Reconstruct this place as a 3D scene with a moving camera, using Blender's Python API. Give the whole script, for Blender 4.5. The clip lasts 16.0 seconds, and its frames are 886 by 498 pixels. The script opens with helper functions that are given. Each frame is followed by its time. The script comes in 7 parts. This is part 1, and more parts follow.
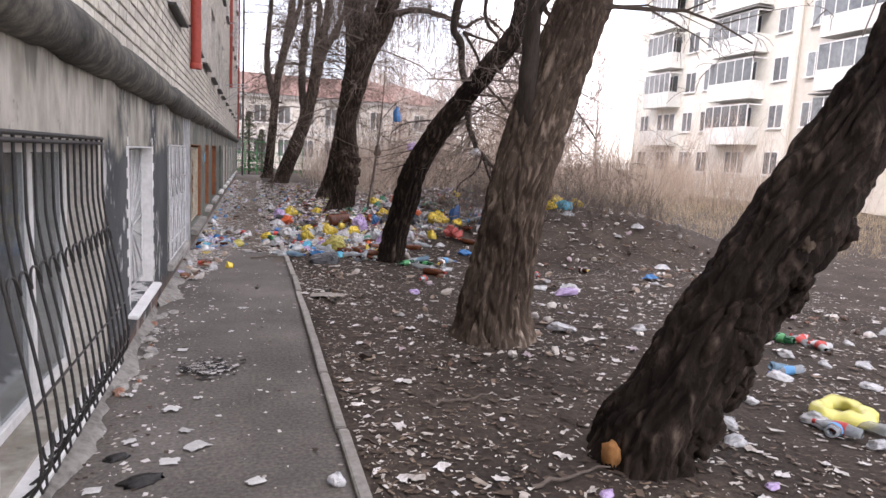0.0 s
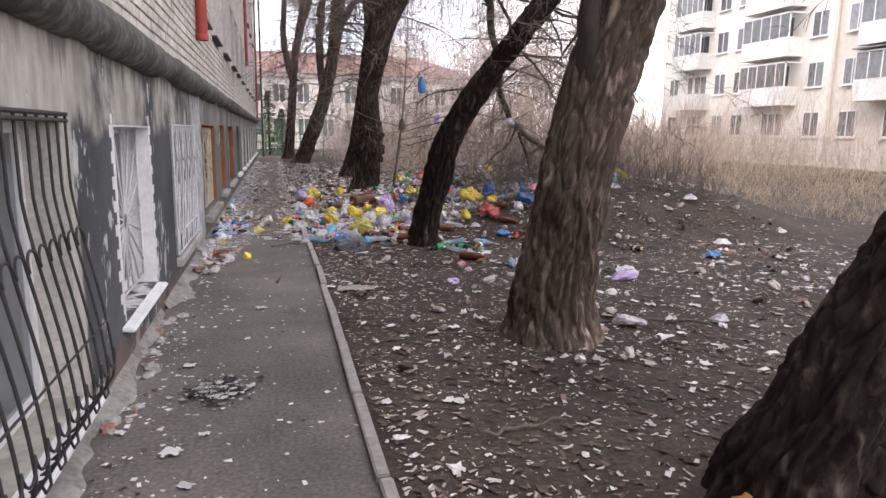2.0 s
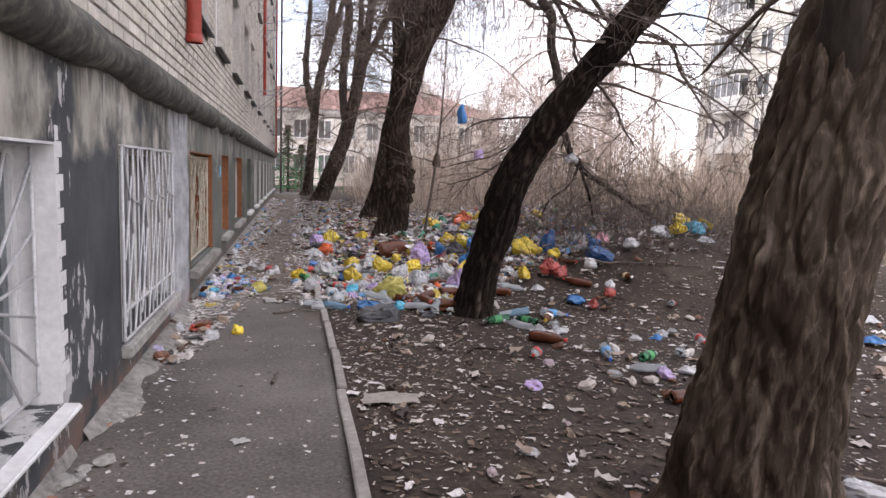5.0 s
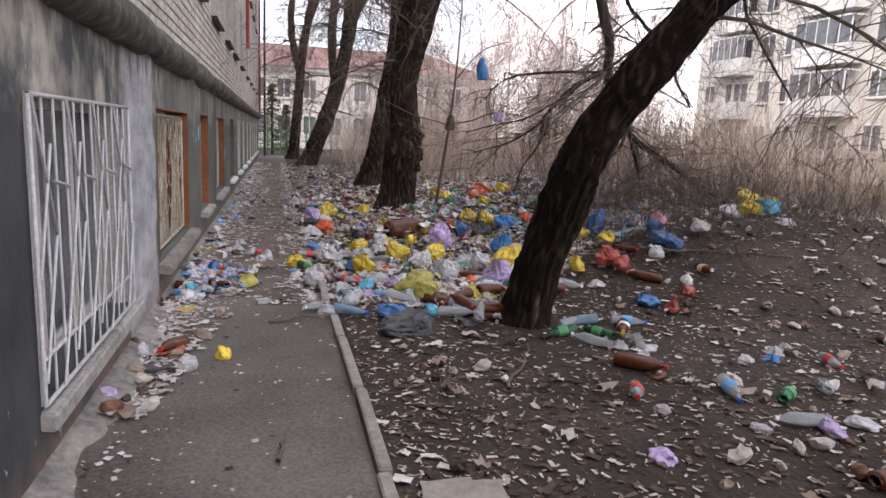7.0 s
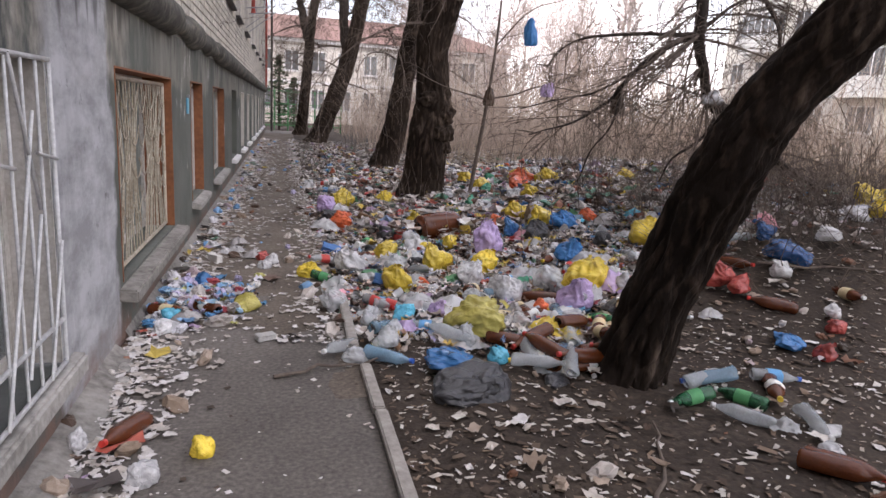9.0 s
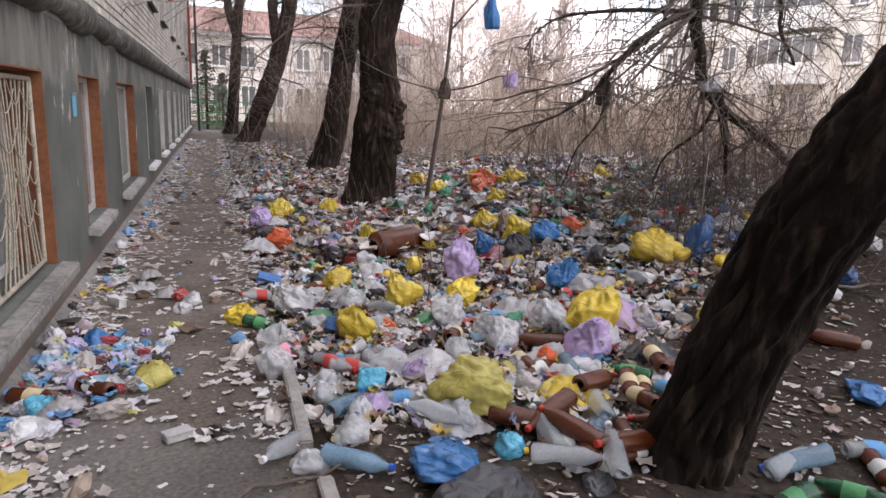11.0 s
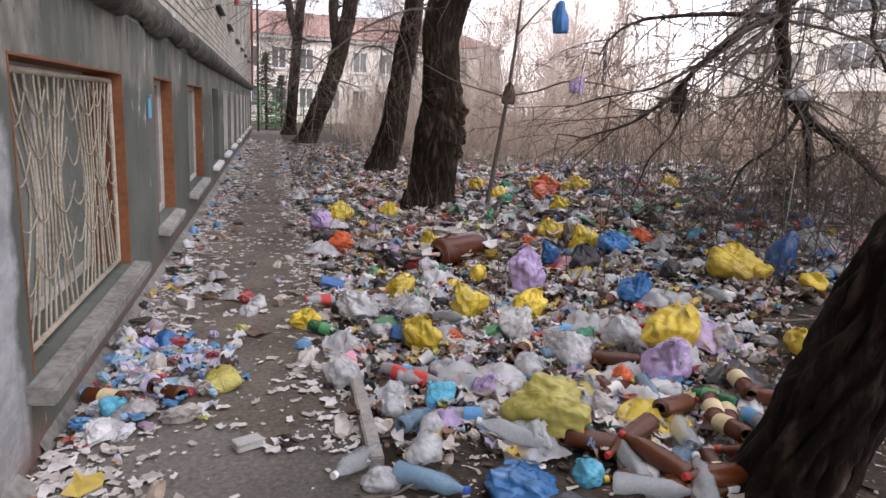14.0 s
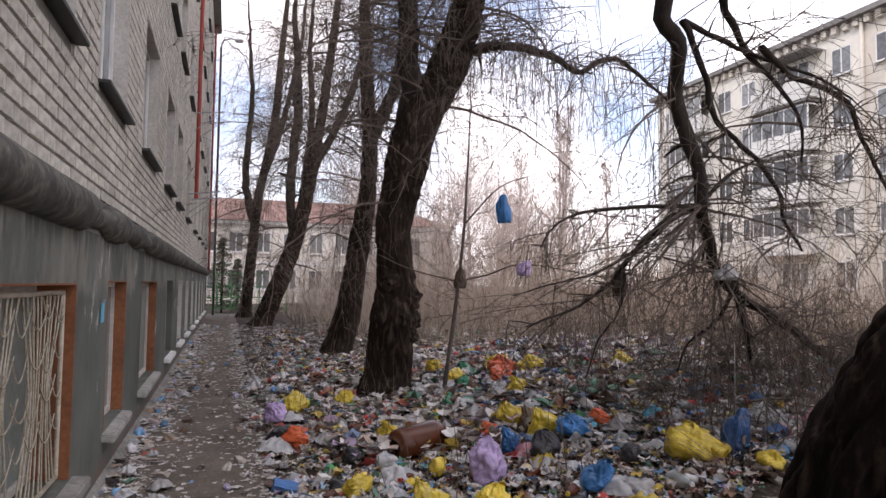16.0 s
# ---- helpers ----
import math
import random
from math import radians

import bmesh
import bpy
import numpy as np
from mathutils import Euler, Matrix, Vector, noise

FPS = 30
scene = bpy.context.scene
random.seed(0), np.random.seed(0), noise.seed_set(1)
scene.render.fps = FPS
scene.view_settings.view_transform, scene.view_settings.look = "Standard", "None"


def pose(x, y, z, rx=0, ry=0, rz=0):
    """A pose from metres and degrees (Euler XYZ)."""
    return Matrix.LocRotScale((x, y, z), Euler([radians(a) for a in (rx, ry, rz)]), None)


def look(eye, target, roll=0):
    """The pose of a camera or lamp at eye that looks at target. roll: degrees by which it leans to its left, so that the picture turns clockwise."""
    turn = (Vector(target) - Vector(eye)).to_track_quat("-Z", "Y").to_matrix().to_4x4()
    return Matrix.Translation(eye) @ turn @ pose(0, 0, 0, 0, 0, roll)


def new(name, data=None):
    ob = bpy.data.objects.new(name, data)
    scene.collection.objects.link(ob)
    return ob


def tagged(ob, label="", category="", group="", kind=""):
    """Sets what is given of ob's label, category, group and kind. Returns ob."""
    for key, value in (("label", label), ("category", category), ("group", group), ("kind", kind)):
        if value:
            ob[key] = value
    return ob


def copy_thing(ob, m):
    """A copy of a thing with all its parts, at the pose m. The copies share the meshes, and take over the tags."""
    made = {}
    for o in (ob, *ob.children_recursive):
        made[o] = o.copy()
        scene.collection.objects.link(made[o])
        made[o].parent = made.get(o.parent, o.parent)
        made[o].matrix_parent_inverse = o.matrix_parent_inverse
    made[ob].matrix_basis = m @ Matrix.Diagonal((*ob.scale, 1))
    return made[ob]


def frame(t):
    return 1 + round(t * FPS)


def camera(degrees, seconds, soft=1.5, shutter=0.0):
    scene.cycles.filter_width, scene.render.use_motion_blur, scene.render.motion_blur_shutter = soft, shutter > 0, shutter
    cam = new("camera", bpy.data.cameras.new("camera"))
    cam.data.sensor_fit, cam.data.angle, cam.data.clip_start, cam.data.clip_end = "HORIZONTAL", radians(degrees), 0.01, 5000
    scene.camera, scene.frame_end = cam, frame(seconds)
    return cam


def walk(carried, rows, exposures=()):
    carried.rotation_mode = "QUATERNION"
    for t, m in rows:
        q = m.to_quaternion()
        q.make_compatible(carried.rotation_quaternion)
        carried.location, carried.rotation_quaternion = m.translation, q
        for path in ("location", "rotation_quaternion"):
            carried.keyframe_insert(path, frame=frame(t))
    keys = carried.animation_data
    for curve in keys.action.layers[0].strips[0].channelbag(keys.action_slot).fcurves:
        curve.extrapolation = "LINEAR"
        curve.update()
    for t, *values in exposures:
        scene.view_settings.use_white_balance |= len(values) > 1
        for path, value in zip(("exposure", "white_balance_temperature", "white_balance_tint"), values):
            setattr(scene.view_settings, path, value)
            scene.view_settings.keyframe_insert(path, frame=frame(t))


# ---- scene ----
cam = camera(68.5, 16.0)
PATH = [
    (0, (0.913, 0.304, 1.64), (1.479, 2.203, 1.369), 3.0),
    (0.5, (0.915, 0.378, 1.627), (1.463, 2.284, 1.368), 1.8),
    (1, (1.019, 0.589, 1.604), (1.468, 2.511, 1.283), 2.4),
    (1.5, (1.001, 0.909, 1.623), (1.389, 2.839, 1.267), 2.9),
    (2, (0.993, 1.239, 1.597), (1.487, 3.145, 1.248), 0.9),
    (2.5, (1.037, 1.616, 1.585), (1.375, 3.565, 1.288), 0.6),
    (3, (1.037, 2.022, 1.584), (1.492, 3.948, 1.294), 1.1),
    (3.5, (1.022, 2.459, 1.565), (1.456, 4.397, 1.332), -0.6),
    (3.7, (1.071, 2.597, 1.581), (1.477, 4.543, 1.362), 0.9),
    (5.8, (1.125, 4.27, 1.52), (1.576, 6.197, 1.231), 2.3),
    (6, (1.04, 4.449, 1.52), (1.412, 6.388, 1.196), 1.4),
    (6.5, (1.005, 4.816, 1.528), (1.408, 6.746, 1.192), 4.6),
    (7, (0.973, 5.265, 1.545), (1.469, 7.172, 1.205), 2.6),
    (7.5, (0.987, 5.673, 1.507), (1.292, 7.612, 1.121), 2.8),
    (8, (0.921, 6.162, 1.53), (1.474, 8.038, 1.114), 3.4),
    (8.5, (0.972, 6.548, 1.486), (1.34, 8.479, 1.117), 0.7),
    (9, (0.958, 6.951, 1.522), (1.437, 8.849, 1.113), 3.4),
    (9.2, (0.913, 7.153, 1.455), (1.485, 9.024, 1.041), 2.4),
    (11.3, (1.07, 8.208, 1.54), (1.752, 10.042, 1.125), 2.3),
    (11.5, (1.061, 8.222, 1.546), (1.769, 10.055, 1.171), 2.3),
    (12, (1.02, 8.276, 1.547), (1.721, 10.111, 1.167), 2.3),
    (12.5, (0.999, 8.302, 1.551), (1.692, 10.138, 1.167), 2.9),
    (13, (1.008, 8.305, 1.545), (1.713, 10.137, 1.162), 3.2),
    (13.5, (0.984, 8.315, 1.538), (1.629, 10.164, 1.131), 3.3),
    (14, (0.965, 8.32, 1.54), (1.474, 10.209, 1.124), 2.9),
    (14.5, (0.964, 8.312, 1.546), (1.427, 10.215, 1.141), 2.8),
    (15, (0.995, 8.307, 1.565), (1.568, 10.195, 1.234), 2.5),
    (15.5, (0.992, 8.281, 1.624), (1.647, 10.163, 1.463), 1.7),
    (16, (0.963, 8.239, 1.697), (1.591, 10.135, 1.808), 0.7),
]
walk(cam, [(t, look(eye, target, roll)) for t, eye, target, roll in PATH], [(0, 0.73, 7000, 18), (3.5, 0.66, 7000, 18), (6.0, 0.58, 7000, 18), (6.6, 0.46, 7000, 18), (7.5, 0.46, 7000, 18), (9.0, 0.57, 7000, 18), (11.5, 0.7, 7000, 18), (14.9, 0.68, 7000, 18), (15.4, 0.74, 7000, 18), (16, 0.04, 7000, 18)])

# ---- light ----
SUN_EL, SUN_AZ = radians(40), radians(228)
world = bpy.data.worlds.new("world")
scene.world = world
world.use_nodes = True
wn, wl = world.node_tree.nodes, world.node_tree.links
sky = wn.new("ShaderNodeTexSky")
sky.sky_type = "NISHITA"
sky.sun_disc = False
sky.sun_elevation, sky.sun_rotation = SUN_EL, SUN_AZ
wtc = wn.new("ShaderNodeTexCoord")
wnoise = wn.new("ShaderNodeTexNoise")
wnoise.inputs["Scale"].default_value = 3.2
wnoise.inputs["Detail"].default_value = 6
wramp = wn.new("ShaderNodeValToRGB")
wramp.color_ramp.elements[0].position, wramp.color_ramp.elements[1].position = 0.40, 0.60
wramp.color_ramp.elements[0].color, wramp.color_ramp.elements[1].color = (0.12, 0.12, 0.12, 1), (1, 1, 1, 1)
wmix = wn.new("ShaderNodeMix")
wmix.data_type = "RGBA"
wmul = wn.new("ShaderNodeMix")
wmul.data_type = "RGBA"
wmul.blend_type = "MULTIPLY"
wmul.inputs[0].default_value = 1.0
wmul.inputs[7].default_value = (0.085, 0.09, 0.098, 1)
wl.new(wtc.outputs["Generated"], wnoise.inputs["Vector"])
wl.new(wnoise.outputs["Fac"], wramp.inputs["Fac"])
wl.new(sky.outputs["Color"], wmul.inputs[6])
wl.new(wmul.outputs[2], wmix.inputs[6])
wmix.inputs[7].default_value = (1.0, 1.02, 1.08, 1)
wl.new(wramp.outputs["Color"], wmix.inputs[0])
wl.new(wmix.outputs[2], wn["Background"].inputs["Color"])
wn["Background"].inputs["Strength"].default_value = 2.3
sun = new("sun", bpy.data.lights.new("sun", "SUN"))
sun.data.energy, sun.data.angle, sun.data.color = 1.3, radians(12), (1.0, 0.96, 0.9)
# the sun stands where the sky's sun_elevation and sun_rotation put it
_sd = Vector((math.sin(SUN_AZ) * math.cos(SUN_EL), math.cos(SUN_AZ) * math.cos(SUN_EL), math.sin(SUN_EL)))
sun.matrix_world = look(_sd * 50, (0, 0, 0))


# ---- materials ----
def mk(name, cols, scale=4.0, rough=0.85, bump=0.3, stretch=(1, 1, 1), fine=8.0, island=0.0, objrand=0.0, coat=0.0,
       spec=0.4, alpha=1.0, transmission=0.0, lo=0.35, hi=0.65, dist=0.02, metal=0.0):
    """Noise-mixed material: cols (2 or 3 colours) blended by a coarse and a fine noise, with bump from both."""
    m = bpy.data.materials.new(name)
    m.use_nodes = True
    n, l = m.node_tree.nodes, m.node_tree.links
    b = n["Principled BSDF"]
    tc, mp = n.new("ShaderNodeTexCoord"), n.new("ShaderNodeMapping")
    mp.inputs["Scale"].default_value = stretch
    l.new(tc.outputs["Object"], mp.inputs["Vector"])
    n1, n2 = n.new("ShaderNodeTexNoise"), n.new("ShaderNodeTexNoise")
    for node, s, d in ((n1, scale, 6), (n2, scale * fine, 4)):
        node.inputs["Scale"].default_value = s
        node.inputs["Detail"].default_value = d
        node.inputs["Roughness"].default_value = 0.6
        l.new(mp.outputs["Vector"], node.inputs["Vector"])
    add = n.new("ShaderNodeMath")
    add.operation = "MULTIPLY_ADD"
    l.new(n2.outputs["Fac"], add.inputs[0])
    add.inputs[1].default_value = 0.45
    mul = n.new("ShaderNodeMath")
    mul.operation = "MULTIPLY"
    mul.inputs[1].default_value = 0.55
    l.new(n1.outputs["Fac"], mul.inputs[0])
    l.new(mul.outputs[0], add.inputs[2])
    ramp = n.new("ShaderNodeValToRGB")
    e = ramp.color_ramp.elements
    e[0].position, e[1].position = lo, hi
    e[0].color, e[1].color = (*cols[0], 1), (*cols[-1], 1)
    if len(cols) == 3:
        x = e.new((lo + hi) / 2)
        x.color = (*cols[1], 1)
    l.new(add.outputs[0], ramp.inputs["Fac"])
    out = ramp.outputs["Color"]
    if island or objrand:
        src = n.new("ShaderNodeNewGeometry").outputs["Random Per Island"] if island else n.new("ShaderNodeObjectInfo").outputs["Random"]
        hsv = n.new("ShaderNodeHueSaturation")
        mr = n.new("ShaderNodeMapRange")
        k = island or objrand
        mr.inputs["To Min"].default_value, mr.inputs["To Max"].default_value = 1 - k, 1 + k
        l.new(src, mr.inputs["Value"])
        l.new(mr.outputs["Result"], hsv.inputs["Value"])
        l.new(out, hsv.inputs["Color"])
        out = hsv.outputs["Color"]
    l.new(out, b.inputs["Base Color"])
    b.inputs["Roughness"].default_value = rough
    b.inputs["Specular IOR Level"].default_value = spec
    b.inputs["Coat Weight"].default_value = coat
    b.inputs["Alpha"].default_value = alpha
    b.inputs["Metallic"].default_value = metal
    b.inputs["Transmission Weight"].default_value = transmission
    if bump:
        bp = n.new("ShaderNodeBump")
        bp.inputs["Strength"].default_value, bp.inputs["Distance"].default_value = bump, dist
        l.new(add.outputs[0], bp.inputs["Height"])
        l.new(bp.outputs["Normal"], b.inputs["Normal"])
    return m


def palette(name, cols, rough=0.5, alpha=1.0, bump=0.0):
    """One colour of the list per loose piece of the mesh."""
    m = mk(name, [cols[0], cols[-1]], 30, rough, bump)
    n, l = m.node_tree.nodes, m.node_tree.links
    b = n["Principled BSDF"]
    ramp = n.new("ShaderNodeValToRGB")
    ramp.color_ramp.interpolation = "CONSTANT"
    e = ramp.color_ramp.elements
    e[0].position, e[0].color = 0, (*cols[0], 1)
    e[1].position, e[1].color = 1 / len(cols), (*cols[1], 1)
    for i, c in enumerate(cols[2:], 2):
        x = e.new(i / len(cols))
        x.color = (*c, 1)
    geo = n.new("ShaderNodeNewGeometry")
    l.new(geo.outputs["Random Per Island"], ramp.inputs["Fac"])
    mixn = n.new("ShaderNodeMix")
    mixn.data_type, mixn.blend_type = "RGBA", "MULTIPLY"
    mixn.inputs[0].default_value = 0.42
    no = n.new("ShaderNodeTexNoise")
    no.inputs["Scale"].default_value = 18
    no.inputs["Detail"].default_value = 5
    rr = n.new("ShaderNodeValToRGB")
    rr.color_ramp.elements[0].position, rr.color_ramp.elements[1].position = 0.3, 0.6
    rr.color_ramp.elements[0].color = (0.35, 0.3, 0.25, 1)
    tc = n.new("ShaderNodeTexCoord")
    l.new(tc.outputs["Object"], no.inputs["Vector"])
    l.new(no.outputs["Fac"], rr.inputs["Fac"])
    l.new(ramp.outputs["Color"], mixn.inputs[6])
    l.new(rr.outputs["Color"], mixn.inputs[7])
    l.new(mixn.outputs[2], b.inputs["Base Color"])
    b.inputs["Alpha"].default_value = alpha
    return m


def wall_paint():
    """Peeling grey paint: dark grey coat, pale lime and bare cement showing through, dirt runs."""
    m = bpy.data.materials.new("peeling_plaster")
    m.use_nodes = True
    n, l = m.node_tree.nodes, m.node_tree.links
    b = n["Principled BSDF"]
    tc = n.new("ShaderNodeTexCoord")
    sep = n.new("ShaderNodeSeparateXYZ")
    l.new(tc.outputs["Object"], sep.inputs[0])

    def tex(scale, stretch=(1, 1, 1), detail=6, rough=0.6):
        mp, t = n.new("ShaderNodeMapping"), n.new("ShaderNodeTexNoise")
        mp.inputs["Scale"].default_value = stretch
        l.new(tc.outputs["Object"], mp.inputs["Vector"])
        l.new(mp.outputs["Vector"], t.inputs["Vector"])
        t.inputs["Scale"].default_value, t.inputs["Detail"].default_value, t.inputs["Roughness"].default_value = scale, detail, rough
        return t.outputs["Fac"]

    def ramp(f, p0, p1, c0=(0, 0, 0), c1=(1, 1, 1)):
        r = n.new("ShaderNodeValToRGB")
        e = r.color_ramp.elements
        e[0].position, e[1].position, e[0].color, e[1].color = p0, p1, (*c0, 1), (*c1, 1)
        l.new(f, r.inputs["Fac"])
        return r.outputs["Color"]

    def mix(f, a, c, kind="MIX"):
        x = n.new("ShaderNodeMix")
        x.data_type, x.blend_type = "RGBA", kind
        l.new(f, x.inputs[0])
        for s, v in ((6, a), (7, c)):
            if isinstance(v, tuple):
                x.inputs[s].default_value = (*v, 1)
            else:
                l.new(v, x.inputs[s])
        return x.outputs[2]

    def math_(op, a, c):
        x = n.new("ShaderNodeMath")
        x.operation = op
        for s, v in ((0, a), (1, c)):
            if isinstance(v, (int, float)):
                x.inputs[s].default_value = v
            else:
                l.new(v, x.inputs[s])
        return x.outputs[0]

    def band(axis, c, w, soft):
        d = math_("ABSOLUTE", math_("SUBTRACT", sep.outputs[axis], c), 0)
        e = math_("ADD", d, math_("MULTIPLY", math_("SUBTRACT", tex(2.5), 0.5), soft * 5))
        return ramp(math_("DIVIDE", e, w * 2), 0.5, 0.5 + soft / w * 0.5, (1, 1, 1), (0, 0, 0))

    # two coats of grey paint: slate near the street end, greener beyond
    slate = mix(ramp(tex(1.1, (1, 1, 0.7)), 0.35, 0.65), (0.04, 0.045, 0.048), (0.1, 0.105, 0.108))
    olive = mix(ramp(tex(0.8), 0.35, 0.65), (0.085, 0.092, 0.08), (0.15, 0.16, 0.14))
    paint = mix(ramp(math_("DIVIDE", math_("SUBTRACT", sep.outputs["Y"], 8.0), 4.0), 0.2, 0.8), slate, olive)
    pale = mix(ramp(tex(3), 0.4, 0.6), (0.38, 0.37, 0.36), (0.58, 0.57, 0.555))
    cement = mix(ramp(tex(4, (1, 1, 0.5)), 0.35, 0.65), (0.26, 0.24, 0.20), (0.52, 0.49, 0.43))
    # flakes of paint gone, large and small
    flake = math_("ADD", math_("MULTIPLY", tex(1.4, (1, 1.1, 0.9), 3), 0.55), math_("MULTIPLY", tex(6.5, (1, 1.5, 0.7), 6, 0.7), 0.45))
    far = ramp(math_("DIVIDE", math_("SUBTRACT", sep.outputs["Y"], 10.5), 2.0), 0.3, 0.7)
    sound = ramp(math_("DIVIDE", math_("SUBTRACT", sep.outputs["Y"], 6.8), 1.2), 0.3, 0.7)
    flake = math_("SUBTRACT", flake, math_("MULTIPLY", sound, 0.05))
    col = mix(ramp(flake, 0.548, 0.562), paint, pale)
    # bare, weathered strip over the openings
    lintel = math_("MULTIPLY", band("Z", 2.0, 0.36, 0.1), ramp(tex(1.5, (1, 1.0, 0.6), 7), 0.42, 0.52))
    col = mix(math_("MULTIPLY", lintel, math_("SUBTRACT", 1.0, math_("MULTIPLY", far, 0.65))), col, cement)
    # piers without the grey coat
    col = mix(math_("MULTIPLY", band("Y", 3.85, 1.08, 0.05), ramp(tex(0.9), 0.2, 0.3)), col, cement)
    pier = mix(ramp(tex(2.6, (1, 0.8, 1.6), 7, 0.7), 0.40, 0.60), (0.31, 0.31, 0.32), (0.52, 0.525, 0.545))
    col = mix(math_("MULTIPLY", band("Y", 10.55, 0.5, 0.08), 0.9), col, pier)
    # dirt that ran down in broad soft stains
    runs = ramp(tex(1.3, (1, 2.4, 0.4), 4), 0.52, 0.75)
    col = mix(math_("MULTIPLY", runs, 0.35), col, (0.06, 0.056, 0.05))
    spots = ramp(tex(5.0, (1, 1, 1), 8, 0.75), 0.60, 0.68)
    col = mix(math_("MULTIPLY", spots, 0.7), col, (0.08, 0.075, 0.066))
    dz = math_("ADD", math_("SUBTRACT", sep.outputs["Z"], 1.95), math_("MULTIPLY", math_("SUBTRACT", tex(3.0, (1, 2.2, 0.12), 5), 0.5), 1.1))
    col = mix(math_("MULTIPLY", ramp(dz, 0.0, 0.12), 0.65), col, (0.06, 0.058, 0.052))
    # reddish-brown patches, broken up by noise, low on the wall
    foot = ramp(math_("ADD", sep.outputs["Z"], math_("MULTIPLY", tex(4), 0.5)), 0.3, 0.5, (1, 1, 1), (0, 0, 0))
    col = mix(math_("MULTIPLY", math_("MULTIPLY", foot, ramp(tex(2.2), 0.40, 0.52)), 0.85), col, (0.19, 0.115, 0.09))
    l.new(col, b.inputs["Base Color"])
    b.inputs["Roughness"].default_value = 0.85
    b.inputs["Specular IOR Level"].default_value = 0.3
    bp = n.new("ShaderNodeBump")
    bp.inputs["Strength"].default_value, bp.inputs["Distance"].default_value = 0.7, 0.015
    l.new(math_("ADD", tex(3.2, (1, 1.6, 0.8), 8, 0.7), math_("MULTIPLY", tex(30), 0.25)), bp.inputs["Height"])
    l.new(bp.outputs["Normal"], b.inputs["Normal"])
    return m


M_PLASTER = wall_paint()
M_LEDGE = mk("ledge_cement", [(0.028, 0.026, 0.024), (0.085, 0.08, 0.07), (0.24, 0.22, 0.18)], 1.4, 0.9, 0.8, lo=0.33, hi=0.68)
M_MORTAR = mk("mortar", [(0.17, 0.16, 0.145), (0.30, 0.28, 0.26)], 5, 0.95, 0.5)
M_BRICK = mk("sand_lime_brick", [(0.40, 0.37, 0.32), (0.6, 0.56, 0.49), (0.7, 0.66, 0.585)], 1.5, 0.9, 0.5, fine=14, island=0.14)
M_BRICK_ONE = mk("sand_lime_brick_single", [(0.40, 0.37, 0.32), (0.6, 0.56, 0.49), (0.7, 0.66, 0.585)], 1.5, 0.9, 0.5, fine=14, objrand=0.14)
M_RED_BRICK = mk("red_brick", [(0.14, 0.07, 0.05), (0.26, 0.13, 0.09), (0.3, 0.25, 0.2)], 4, 0.95, 0.7, island=0.25)
M_ASPHALT = mk("asphalt", [(0.05, 0.043, 0.037), (0.125, 0.109, 0.096), (0.22, 0.197, 0.175)], 0.7, 0.75, 0.25, fine=60, lo=0.36, hi=0.66, dist=0.008)
M_SOIL = mk("soil", [(0.022, 0.0155, 0.0115), (0.052, 0.038, 0.0285), (0.105, 0.08, 0.061)], 1.1, 0.95, 0.9, fine=24, lo=0.34, hi=0.68, dist=0.03)
M_KERB = mk("kerb_concrete", [(0.22, 0.20, 0.18), (0.38, 0.35, 0.32)], 3, 0.9, 0.5, objrand=0.12)
M_CONCRETE = mk("rough_concrete", [(0.2, 0.19, 0.175), (0.34, 0.325, 0.30), (0.45, 0.43, 0.40)], 2.4, 0.92, 0.7)


